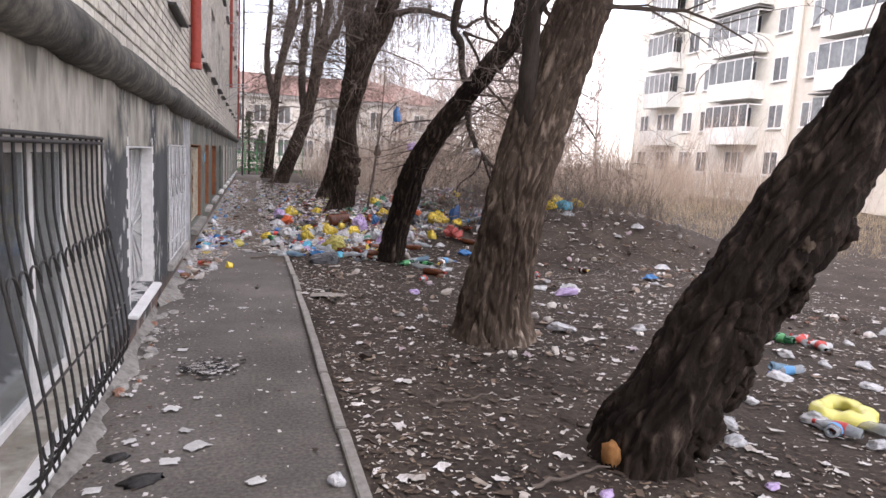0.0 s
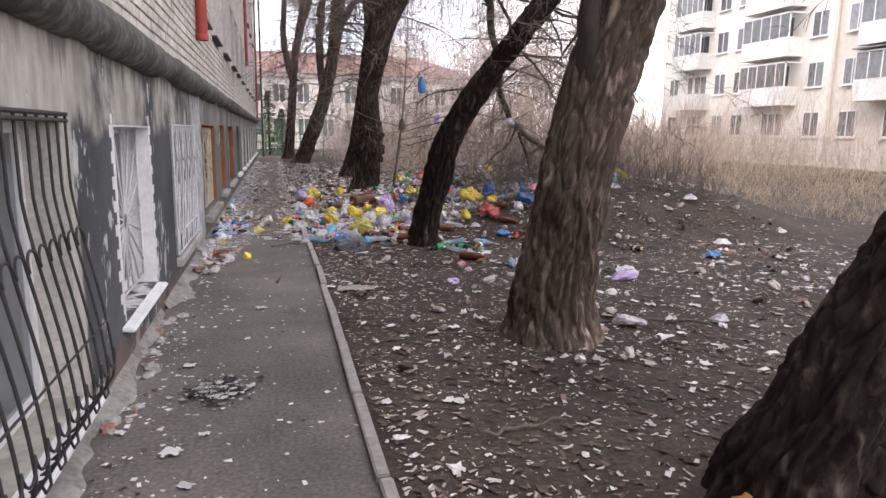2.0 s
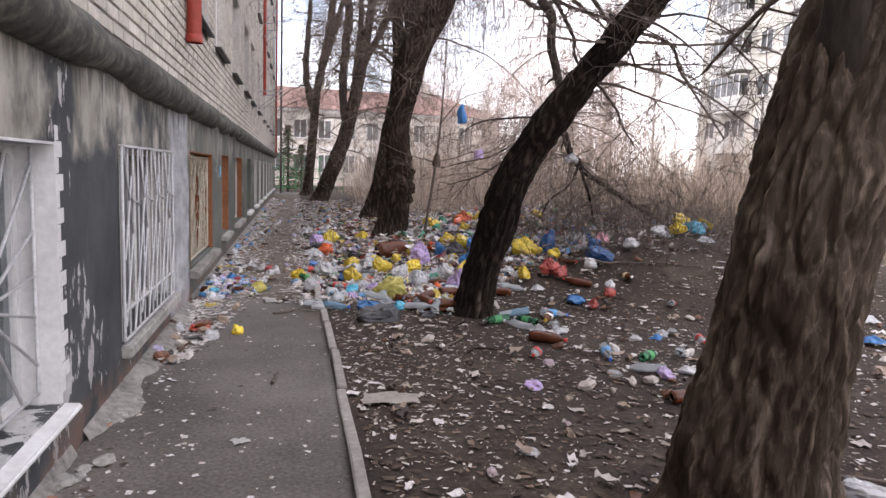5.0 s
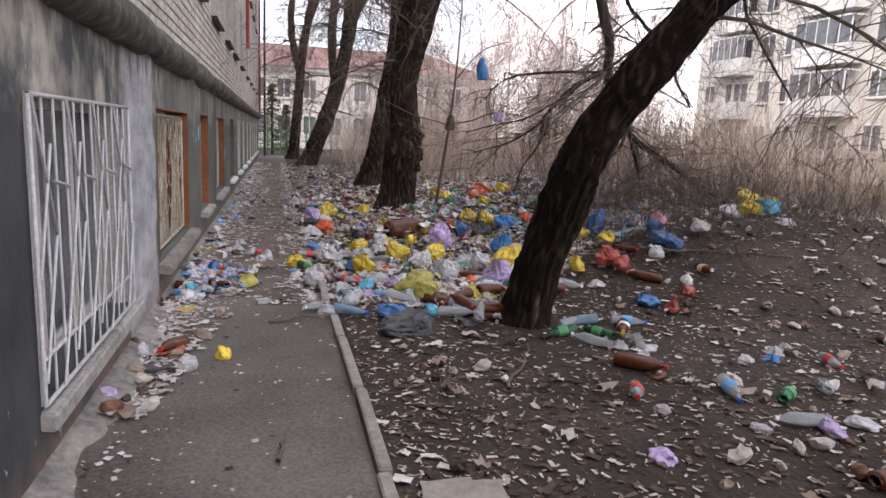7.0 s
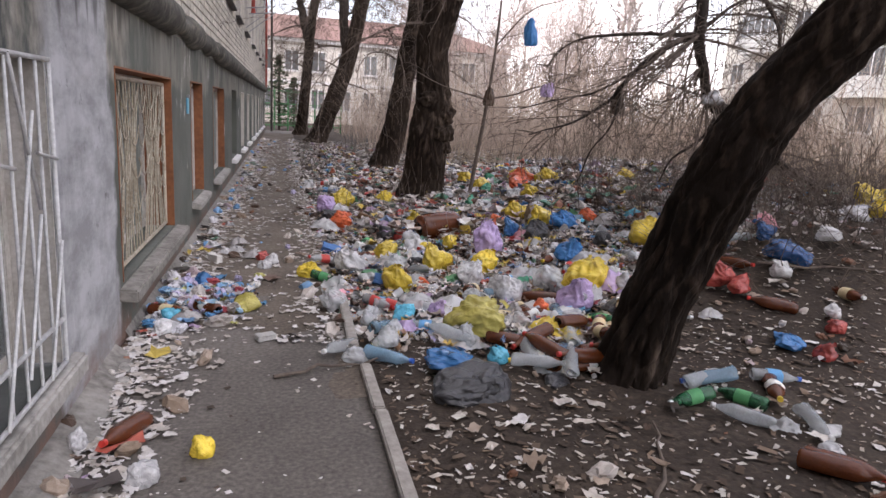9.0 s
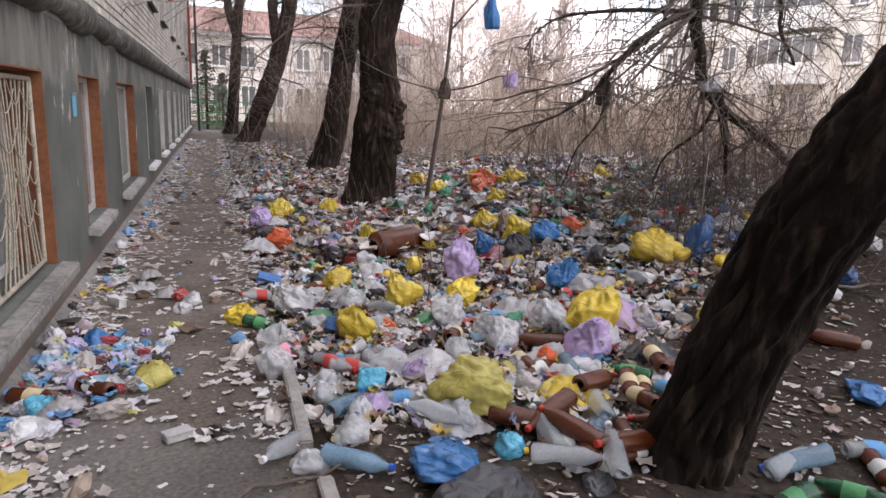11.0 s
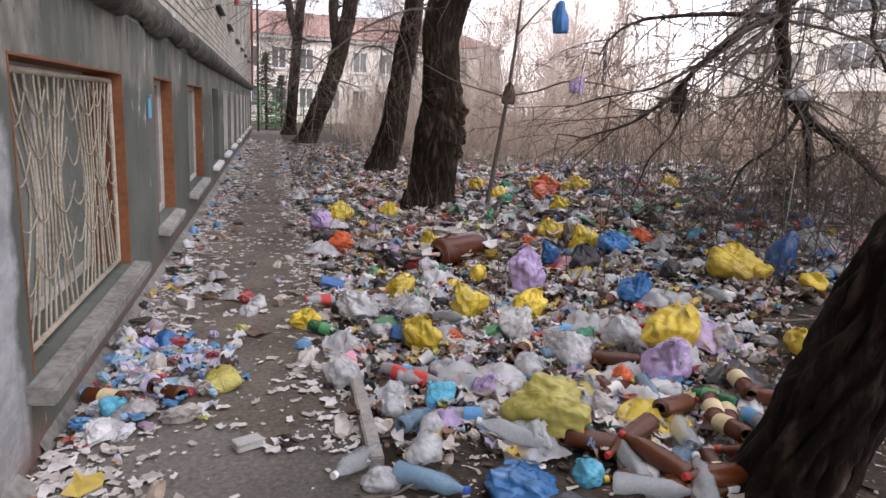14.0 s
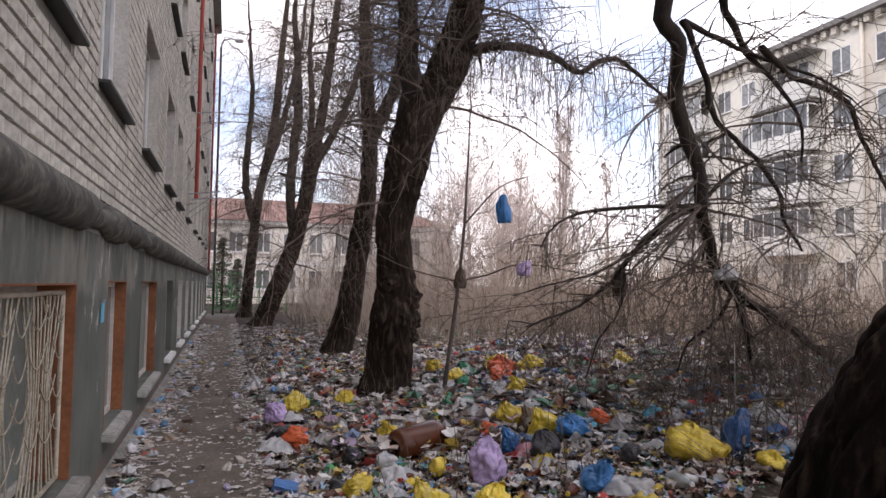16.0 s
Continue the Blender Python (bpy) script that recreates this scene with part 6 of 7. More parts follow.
# crumpled sheets and torn bags of thin film
def film_mesh(seed):
    rng = random.Random(seed)
    n = 17
    o = Vector((seed * 7.3, seed * 1.9, 0))
    V = []
    ang = [rng.uniform(0, math.tau) for _ in range(4)]
    for i in range(n):
        for j in range(n):
            u, w = i / (n - 1) - 0.5, j / (n - 1) - 0.5
            p = Vector((u, w, 0))
            e = 1 + 0.35 * noise.noise(p * 2.2 + o)
            fold = 1 - abs(noise.noise(p * 3.1 + o)) * 2.4
            fine = 1 - abs(noise.noise(p * 8 + o)) * 2.4
            pull = sum(abs(math.sin((u * math.cos(a) + w * math.sin(a)) * 17 + seed)) for a in ang[:2]) * 0.025
            dome = max(0.0, 1 - (u * u + w * w) * 4.2)
            z = 0.16 * dome + 0.11 * max(fold, 0) * (0.35 + dome) + 0.05 * fine * (0.4 + dome) + pull
            V.append((u * e + 0.07 * noise.noise(p * 6 + o), w * e * 0.78 + 0.07 * noise.noise(p * 6 - o), max(z, 0.0) + 0.01))
    F = [(i * n + j, (i + 1) * n + j, (i + 1) * n + j + 1, i * n + j + 1) for i in range(n - 1) for j in range(n - 1)]
    me = bpy.data.meshes.new("film_sheet")
    me.from_pydata(V, [], F)
    me.polygons.foreach_set("use_smooth", [True] * len(F))
    me.materials.append(FILM["white"])
    return me


SHEETS = [film_mesh(i + 1) for i in range(9)]


def film_sheet(x, y, s, colour, rng, where):
    ob = own_material(new("film_sheet", rng.choice(SHEETS)), FILM[colour])
    ob.matrix_world = pose(x, y, floor_at(x, y) + rng.uniform(0.0, 0.03), rng.uniform(-10, 10), rng.uniform(-10, 10), rng.uniform(0, 360)) @ Matrix.Diagonal((s, s, s * rng.uniform(0.8, 1.3), 1))
    tagged(ob, f"torn crumpled sheet of {WORD[colour]} plastic film {where}", "plastic film", "crumpled film sheets")


frng = random.Random(91)
for i in range(230):
    x, y = spot(frng, hi=(9.0, 21.0), near=0.9)
    film_sheet(x, y, frng.uniform(0.16, 0.4), frng.choices(["white", "clear", "grey", "yellow", "blue", "black", "purple", "cyan", "pink"], [34, 30, 14, 5, 4, 8, 2, 2, 2])[0], frng, "on the heap")
for i in range(26):
    film_sheet(frng.uniform(2.4, 8.0), 12.5 - frng.random() ** 1.4 * 7, frng.uniform(0.12, 0.26), frng.choices(["white", "clear", "grey", "pink", "blue"], [8, 6, 4, 1, 1])[0], frng, "on bare soil")
for i in range(30):
    film_sheet(min(1.25, abs(frng.gauss(0.1, 0.3)) + 0.1), 11.0 + frng.random() ** 1.2 * 14, frng.uniform(0.10, 0.24), frng.choices(["white", "clear", "grey", "black"], [8, 6, 4, 1])[0], frng, "by the wall")

for i in range(110):
    x, y = spot(brng, hi=(10.0, 25.0))
    col = brng.choices(["white", "clear", "grey", "yellow", "blue", "black", "purple", "green", "orange", "cyan", "pink", "red"], [30, 26, 12, 8, 6, 9, 3, 3, 3, 2, 3, 2])[0]
    refuse_bag(x, y, brng.uniform(0.09, 0.24), col, brng, brng.uniform(0, 0.05))
for i in range(26):
    x, y = brng.uniform(6.0, 11.5), brng.uniform(11.5, 22.0)
    refuse_bag(x, y, brng.uniform(0.08, 0.2), brng.choice(["white", "grey", "grey", "clear", "white"]), brng)


# bottles
def pet(name, c, alpha, rough=0.13):
    return mk(name, [tuple(v * 0.7 for v in c), c], 12, rough, 0.25, alpha=alpha, spec=0.45, objrand=0.2)


PET = {"brown": pet("brown_pet", (0.12, 0.032, 0.011), 1.0), "clear": pet("clear_pet", (0.6, 0.64, 0.66), 0.5), "green": pet("green_pet", (0.03, 0.18, 0.08), 0.85),
       "blue": pet("blue_pet", (0.25, 0.42, 0.56), 0.6), "white": pet("white_pet", (0.72, 0.72, 0.71), 1.0)}
CAPS = {"white": mk("white_cap", [(0.7, 0.7, 0.7), (0.8, 0.8, 0.8)], 5, 0.4, 0), "red": mk("red_cap", [(0.5, 0.03, 0.02), (0.6, 0.05, 0.04)], 5, 0.4, 0), "blue": mk("blue_cap", [(0.03, 0.12, 0.5), (0.05, 0.16, 0.6)], 5, 0.4, 0), "yellow": mk("yellow_cap", [(0.7, 0.5, 0.05), (0.8, 0.6, 0.08)], 5, 0.4, 0)}
LABELS = [mk("paper_label_" + n, [c, tuple(min(1, v * 1.3) for v in c)], 25, 0.6, 0.1, lo=0.4, hi=0.6) for n, c in (("cream", (0.6, 0.5, 0.3)), ("white", (0.65, 0.65, 0.62)), ("blue", (0.1, 0.3, 0.55)), ("green", (0.08, 0.3, 0.12)), ("red", (0.5, 0.06, 0.05)))]


def lathe(prof, sides, crush, seed, span=None):
    V, F = [], []
    for i, (z, r) in enumerate(prof):
        for k in range(sides):
            a = math.tau * k / sides
            d = 1 + crush * noise.noise((math.cos(a) * 1.1, math.sin(a) * 1.1, z * 9 + seed))
            V.append((z, math.cos(a) * r * d, math.sin(a) * r * d * (1 - crush * 0.5)))
    for i in range(len(prof) - 1):
        for k in range(sides):
            F.append((i * sides + k, i * sides + (k + 1) % sides, (i + 1) * sides + (k + 1) % sides, (i + 1) * sides + k))
    F.append(tuple(range(sides)))
    F.append(tuple((len(prof) - 1) * sides + k for k in range(sides)))
    return V, F


def bottle(kind, cap, label, L, R, crush, seed):
    """A lying bottle along +x, its middle at the origin and its belly on z = 0."""
    prof = [(0, 0.6), (0.015, 0.9), (0.04, 1.0), (0.16, 0.97), (0.3, 1.0), (0.45, 1.0), (0.6, 0.97), (0.68, 0.92), (0.76, 0.72), (0.84, 0.45), (0.9, 0.3), (0.93, 0.28)]
    b = thing("bottle", f"{'discarded ' if crush < 0.2 else 'crushed '}{kind} plastic bottle with a {cap} cap", "bottle", "discarded bottles")
    V, F = lathe([((z - 0.5) * L, r * R) for z, r in prof], 14, crush, seed)
    pydata("body", [(x, y, z + R * 0.92) for x, y, z in V], F, PET[kind], b, "", True)
    V, F = lathe([((z - 0.5) * L, 0.016) for z in (0.925, 0.93, 0.985, 0.99)], 10, 0, 0)
    pydata("cap", [(x, y, z + R * 0.92) for x, y, z in V], F, CAPS[cap], b, "", False)
    if label is not None:
        V, F = lathe([((z - 0.5) * L, r * R * 1.025 + 0.0015) for z, r in ((0.3, 1.0), (0.38, 1.0), (0.45, 1.0), (0.52, 0.99), (0.58, 0.98))], 14, crush, seed)
        pydata("label", [(x, y, z + R * 0.92) for x, y, z in V], F[:-2], LABELS[label], b, "", True)
    return b


TEMPLATES = [bottle("brown", "white", 0, 0.33, 0.047, 0.08, 1), bottle("brown", "yellow", 1, 0.33, 0.048, 0.25, 2), bottle("brown", "red", None, 0.36, 0.052, 0.1, 3), bottle("clear", "blue", 2, 0.31, 0.043, 0.22, 4),
             bottle("clear", "white", None, 0.33, 0.047, 0.45, 5), bottle("green", "green" if False else "white", 3, 0.30, 0.042, 0.1, 6), bottle("blue", "blue", None, 0.34, 0.05, 0.4, 7), bottle("white", "red", 4, 0.24, 0.04, 0.1, 8), bottle("clear", "red", 4, 0.30, 0.044, 0.3, 9)]


def bottle_pose(x, y, rng, lift=0.0):
    return pose(x, y, floor_at(x, y) + 0.004 + lift, rng.uniform(-8, 8), rng.uniform(-12, 12), rng.uniform(0, 360))


placed = [(6.08, 5.5, 5), (6.27, 5.44, 8), (6.3, 5.23, 7), (4.86, 3.37, 4), (4.56, 3.42, 3), (5.27, 4.58, 6), (4.53, 10.94, 2), (3.7, 9.57, 4), (3.44, 9.13, 2), (3.76, 9.94, 1), (3.45, 10.12, 6), (3.18, 9.9, 5), (2.68, 10.8, 0), (2.49, 10.53, 1), (2.81, 10.44, 0), (1.3, 10.86, 4), (4.7, 11.6, 2), (5.2, 10.9, 0), (0.4, 11.75, 1), (0.2, 11.65, 0), (2.63, 10.69, 0), (2.59, 10.49, 2), (2.78, 10.38, 1), (1.33, 12.57, 5), (0.36, 11.87, 0), (3.52, 10.98, 2), (3.21, 10.91, 0), (3.14, 10.72, 3), (1.6, 10.65, 6), (0.27, 9.86, 2), (3.45, 10.14, 4), (3.47, 9.13, 2), (3.9, 10.1, 3),
          (3.35, 9.7, 4), (3.5, 9.9, 5), (3.89, 7.51, 2), (4.13, 8.51, 5), (3.79, 8.62, 3), (3.88, 8.14, 4), (6.16, 5.58, 5), (6.38, 5.52, 7), (6.33, 5.26, 7), (5.24, 4.55, 3), (4.58, 3.44, 8)]
first = set()
for i, (x, y, k) in enumerate(placed):
    m = bottle_pose(x, y, brng)
    if k not in first:
        first.add(k)
        TEMPLATES[k].matrix_basis = m
    else:
        copy_thing(TEMPLATES[k], m)
for k in range(len(TEMPLATES)):
    if k not in first:
        TEMPLATES[k].matrix_basis = bottle_pose(2.2 + 0.3 * k, 11.2, brng)
for i in range(215):
    x, y = spot(brng, hi=(9.0, 23.0), near=0.9)
    copy_thing(TEMPLATES[brng.choices(range(9), [11, 7, 5, 15, 20, 6, 9, 6, 9])[0]], bottle_pose(x, y, brng, brng.uniform(0, 0.07)))
for i in range(22):
    x = brng.uniform(2.3, 3.9)
    copy_thing(TEMPLATES[brng.choice([0, 1, 2, 2, 3, 4, 4, 6])], bottle_pose(x, 10.25 + max(0.0, x - 2.6) * 0.5 + abs(brng.gauss(0, 0.6)), brng, brng.uniform(0.02, 0.08)))
for i in range(5):
    x, y = brng.uniform(2.6, 7.5), brng.uniform(6.5, 11.5)
    copy_thing(TEMPLATES[brng.randrange(9)], bottle_pose(x, y, brng))

# big brown keg
keg = thing("beer_keg", "large brown plastic keg lying on the refuse heap", "keg")
V, F = lathe([(z * 0.62 - 0.31, r * 0.155) for z, r in ((0, 0.5), (0.02, 0.8), (0.07, 0.97), (0.2, 1.0), (0.5, 1.0), (0.75, 1.0), (0.85, 0.93), (0.93, 0.7), (0.98, 0.4), (1.0, 0.3))], 28, 0.04, 2)
pydata("body", V, F, PET["brown"], keg, "", True)
V, F = lathe([(z, 0.045) for z in (0.305, 0.31, 0.36, 0.365)], 16, 0, 0)
pydata("cap", V, F, CAPS["white"], keg)
keg.matrix_basis = pose(2.72, 14.16, ground_z(2.72, 14.16) + 0.15, 0, -4, 25)


# small boxes, cups and cans
M_CARTON = [mk("carton_" + n, [tuple(v * 0.7 for v in c), c], 9, 0.75, 0.3, objrand=0.25) for n, c in (("brown", (0.34, 0.2, 0.11)), ("white", (0.68, 0.67, 0.64)), ("red", (0.48, 0.07, 0.06)), ("blue", (0.08, 0.2, 0.45)), ("green", (0.12, 0.32, 0.16)))]
for i in range(51):
    x, y = spot(brng, hi=(8.0, 20.0)) if i < 50 else (brng.uniform(0.1, 0.9), brng.uniform(10.8, 16))
    a, b, c = brng.uniform(0.05, 0.11), brng.uniform(0.03, 0.08), brng.uniform(0.015, 0.045)
    bm = bmesh.new()
    box(bm, -a, a, -b, b, 0, c * 2)
    bmesh.ops.subdivide_edges(bm, edges=bm.edges[:], cuts=2, use_grid_fill=True)
    for v in bm.verts:
        v.co += Vector((noise.noise(v.co * 12 + Vector((i, 0, 0))), noise.noise(v.co * 12 + Vector((0, i, 0))), noise.noise(v.co * 12 + Vector((0, 0, i))) * 0.7)) * 0.018
    k = brng.randrange(5) if i < 50 else 1
    c *= 1.0 if i < 50 else 0.5
    o = part("carton", bm, M_CARTON[k], None)
    o.matrix_world = pose(x, y, floor_at(x, y) + brng.uniform(0, 0.05) * (x > 1.4), brng.uniform(-25, 25) * (x > 1.4), brng.uniform(-25, 25) * (x > 1.4), brng.uniform(0, 360))
    tagged(o, f"crumpled small {('brown', 'white', 'red', 'blue', 'green')[k]} carton among the refuse", "carton", "discarded cartons")
for i in range(40):
    x, y = spot(brng, hi=(7.5, 18.0))
    V, F = lathe([(0, 0.028), (0.03, 0.031), (0.06, 0.035), (0.085, 0.038)], 14, 0.2, i)
    o = pydata("cup", V, F[:-1], PET["white"] if i % 2 else PET["clear"], None, "", True)
    o.matrix_world = pose(x, y, floor_at(x, y) + 0.035 + brng.uniform(0, 0.05), brng.uniform(-20, 20), brng.uniform(-50, 20), brng.uniform(0, 360))
    tagged(o, "discarded thin plastic cup lying on its side", "cup", "discarded cups")

wb = thing("box", "small white foil box dropped on the path", "box", at=(0.855, 11.14, 0.0))
part("body", boxes((-0.06, 0.06, -0.035, 0.035, 0.002, 0.035), bevel=0.005), M_CARTON[1], wb)
part("lid", boxes((-0.062, 0.062, -0.037, 0.037, 0.036, 0.043), bevel=0.002), M_CARTON[1], wb)
wb.rotation_euler = (0, 0, 0.4)

# cardboard sheet by the kerb
bm = bmesh.new()
bmesh.ops.create_grid(bm, x_segments=10, y_segments=6, size=0.5)
for v in bm.verts:
    e = 1 - 0.12 * noise.noise(v.co * 4)
    v.co = Vector((v.co.x * 0.37 * e, v.co.y * 0.2 * e, 0.02 + 0.015 * noise.noise(v.co * 3)))
bmesh.ops.solidify(bm, geom=bm.faces[:], thickness=0.006)
o = part("cardboard", bm, mk("grey_card", [(0.26, 0.23, 0.2), (0.4, 0.365, 0.32)], 4, 0.9, 0.4), None)
o.matrix_world = pose(1.77, 7.77, ground_z(1.77, 7.77) + 0.01, 0, 0, -6)
tagged(o, "flat torn piece of grey cardboard on the soil", "cardboard")

# things caught in the branches
def hung(name, x, y, z, w, h, colour, label, category="plastic bag", string=0.0):
    me, tip = BAGS_S[int(abs(x * 10)) % 8]
    ob = own_material(new(name, me), FILM[colour])
    ob.matrix_world = pose(x, y, z, 0, 0, x * 70) @ Matrix.Diagonal((w * 0.5, w * 0.5, h * 0.8, 1))
    e = own_material(new("tied_end", EARS[0]), FILM[colour])
    e.parent = ob
    e.location = (0, 0, 0.62)
    tagged(ob, label, category, "rubbish caught in branches")
    if string:
        rod("string", [(0, 0, 0.55), (0.02, 0.05, 0.55 + string / (h * 0.8))], 0.03, FILM["grey"], ob, 4)


hung("hanging_bag", 4.17, 15.55, 2.6, 0.22, 0.38, "blue", "blue plastic bag hanging from a twig", string=0.35)
hung("hanging_bag", 4.63, 15.95, 1.9, 0.2, 0.2, "purple", "small lilac bag caught on a twig", string=0.05)
hung("caught_rag", 3.86, 16.28, 1.75, 0.2, 0.27, "brown", "dark rag wedged in a sapling fork", "rag")
hung("caught_rag", 4.42, 13.45, 1.72, 0.13, 0.3, "brown", "dark rag tangled in hanging twigs", "rag")
hung("caught_bag", 5.32, 13.1, 1.82, 0.3, 0.14, "white", "white scrap of plastic caught on a limb")
hung("hanging_bag", 4.68, 12.31, 0.50, 0.22, 0.42, "navy", "long blue plastic sack hanging from the broken limb", string=0.6)


# ---- litter ----
def litter(name, n, pick, size, cols, label, category, lift=0.02, rough=0.6, seed=1, curl=0.35, grid=3, thin=1.0, tilt=0.12, smooth=False):
    """Crumpled scraps, each a small bent sheet, as one mesh."""
    g = random.Random(seed)
    V, F = [], []
    for _ in range(n):
        x, y = pick(g)
        s = size * (0.35 + g.random() ** 2 * 1.5)
        a = g.uniform(0, math.tau)
        ca, sa = math.cos(a), math.sin(a)
        asp = g.uniform(0.4, 1.0) * thin
        tx, ty = g.uniform(-tilt, tilt), g.uniform(-tilt, tilt)
        z0 = floor_at(x, y) + 0.004 + g.random() * lift
        b = len(V)
        ph, am = g.uniform(0, 6), curl * s
        for i in range(grid):
            for j in range(grid):
                u, w = (i / (grid - 1) - 0.5) * s + g.uniform(-0.15, 0.15) * s, (j / (grid - 1) - 0.5) * s * asp + g.uniform(-0.15, 0.15) * s * asp
                px, py = x + u * ca - w * sa, y + u * sa + w * ca
                V.append((px, py, z0 + abs(u * tx + w * ty) + am * abs(math.sin(ph + i * 1.7 + j * 2.1)) * 0.5))
        F += [(b + i * grid + j, b + (i + 1) * grid + j, b + (i + 1) * grid + j + 1, b + i * grid + j + 1) for i in range(grid - 1) for j in range(grid - 1)]
    ob = pydata(name, V, F, palette("mat_" + name, cols, rough), None, "", smooth)
    return tagged(ob, label, category, kind="stuff")


PAPER = [(0.67, 0.635, 0.6), (0.77, 0.735, 0.71), (0.48, 0.435, 0.39), (0.59, 0.53, 0.475), (0.73, 0.7, 0.685)]
# packaging colours; the near-blacks also stand in for shade between the pieces
MIXED = [(0.78, 0.73, 0.68), (0.35, 0.29, 0.24), (0.03, 0.022, 0.018), (0.07, 0.035, 0.02), (0.309, 0.23, 0.178), (0.144, 0.0864, 0.0623), (0.742, 0.691, 0.659), (0.165, 0.23, 0.356), (0.433, 0.096, 0.0623), (0.618, 0.461, 0.107), (0.103, 0.259, 0.178), (0.391, 0.288, 0.409), (0.433, 0.384, 0.338), (0.618, 0.48, 0.401), (0.0721, 0.0576, 0.0534), (0.1, 0.06, 0.04), (0.65, 0.6, 0.56), (0.2, 0.13, 0.09), (0.55, 0.5, 0.45)]
LEAF = [(0.4, 0.34, 0.28), (0.56, 0.51, 0.45), (0.24, 0.17, 0.12), (0.66, 0.63, 0.58), (0.16, 0.11, 0.08), (0.5, 0.45, 0.4)]
DARKLEAF = [(0.06, 0.042, 0.03), (0.1, 0.07, 0.05), (0.15, 0.11, 0.08), (0.08, 0.055, 0.04)]


def soil_near(g):
    while True:
        x, y = 1.52 + g.random() ** 1.2 * 7.5, g.uniform(1.0, 14.5)
        if g.random() < 0.55 + 0.45 * noise.noise((x * 0.8, y * 0.8, 3)):
            return x, y


def soil_fringe(g):
    """The soil between the path and the heap, thicker towards the heap."""
    while True:
        x, y = 1.7 + g.random() * 7.5, 13.5 - g.random() ** 1.6 * 8.5
        if g.random() < 0.5 + 0.7 * noise.noise((x * 0.9, y * 0.9, 7)):
            return x, y


def soil_wide(g):
    return 1.55 + g.random() ** 0.8 * 14, g.uniform(0.5, 26)


def on_heap(g):
    return spot(g, hi=(11.0, 29.0), near=0.8)


def heap_far(g):
    return spot(g, lo=(2.0, 14.0), hi=(14.0, 32.0), near=0.3)


def path_side(g):
    while True:
        y = 8.8 + g.random() ** 1.3 * 27
        x = abs(g.gauss(0.0, 0.27 if g.random() < 0.75 else 0.7)) + 0.02 if g.random() < 0.72 else 1.4 - abs(g.gauss(0, 0.18))
        if 0.02 < x < 1.4 and (y > 11 or x < 0.3 + (y - 8.8) * 0.16):
            return x, y


def path_near(g):
    y = g.uniform(1.5, 11)
    x = g.uniform(0.05, 1.4) if g.random() < 0.35 else min(1.38, 0.1 + abs(g.gauss(0, 0.22)))
    return x, y


litter("leaf_litter", 26000, soil_near, 0.028, LEAF, "small pale dry leaves and scraps on dark soil", "leaves", 0.006, 0.8, 1, 0.25, 2, 0.5)
litter("dark_leaf_litter", 12000, soil_near, 0.038, DARKLEAF, "brown rotting leaves trodden into the soil", "leaves", 0.004, 0.9, 2, 0.25, 2, 0.7)
litter("wide_leaf_litter", 9000, soil_wide, 0.05, LEAF[:4] + DARKLEAF[:3], "dead leaves spread over the open ground", "leaves", 0.008, 0.85, 3, 0.25, 2, 0.6)
litter("paper_scraps", 1300, soil_near, 0.052, PAPER, "torn white paper scraps strewn on the soil", "paper", 0.006, 0.7, 4, 0.3, 4, 0.9, 0.1)
litter("heap_scraps", 7500, on_heap, 0.058, MIXED, "crumpled mixed wrappers and packaging on the heap", "rubbish", 0.07, 0.5, 5, 0.75, 4, 0.9, 0.7, True)
litter("heap_paper", 7500, on_heap, 0.047, PAPER, "pale crumpled paper and film on the heap", "rubbish", 0.08, 0.4, 6, 0.75, 4, 0.9, 0.7, True)
litter("far_scraps", 6500, heap_far, 0.11, MIXED + PAPER, "mixed rubbish spread towards the shrubs", "rubbish", 0.12, 0.55, 7, 0.7, 3, 0.9, 0.6)


def clutter(name, n, pick, size, cols, label, seed, subdiv, rough=0.4, alpha=1.0):
    """Small crumpled lumps of film and packaging, too many to count, as one mesh."""
    g = random.Random(seed)
    bm = bmesh.new()
    bmesh.ops.create_icosphere(bm, subdivisions=subdiv, radius=1)
    bm.verts.ensure_lookup_table()
    unit = [v.co.copy() for v in bm.verts]
    faces = [tuple(v.index for v in f.verts) for f in bm.faces]
    bm.free()
    shapes = []
    for k in range(14):
        o = Vector((k * 5.7, k * 2.1, k))
        pull = Vector((g.uniform(-1, 1), g.uniform(-1, 1), g.uniform(-1, 1)))
        sh = []
        for u in unit:
            f = 0.55 + 0.5 * (1 - abs(noise.noise(u * 1.7 + o)) * 2) + 0.28 * (1 - abs(noise.noise(u * 4 + o)) * 2) + 0.15 * max(0.0, u.dot(pull)) ** 3
            sh.append(Vector((u.x * f * 1.2, u.y * f * 0.8, u.z * f * 0.62)))
        shapes.append(sh)
    V, F = [], []
    for _ in range(n):
        x, y = pick(g)
        s = size * (0.4 + g.random() ** 1.6 * 1.1)
        m = pose(x, y, floor_at(x, y) + s * 0.2 + g.random() * 0.03, g.uniform(-50, 50), g.uniform(-50, 50), g.uniform(0, 360)) @ Matrix.Diagonal((s, s, s, 1))
        b = len(V)
        V += [tuple(m @ c) for c in g.choice(shapes)]
        F += [tuple(b + i for i in f) for f in faces]
    ob = pydata(name, V, F, palette("mat_" + name, cols, rough, alpha, 0.4), None, "", False)
    return tagged(ob, label, "rubbish", kind="stuff")


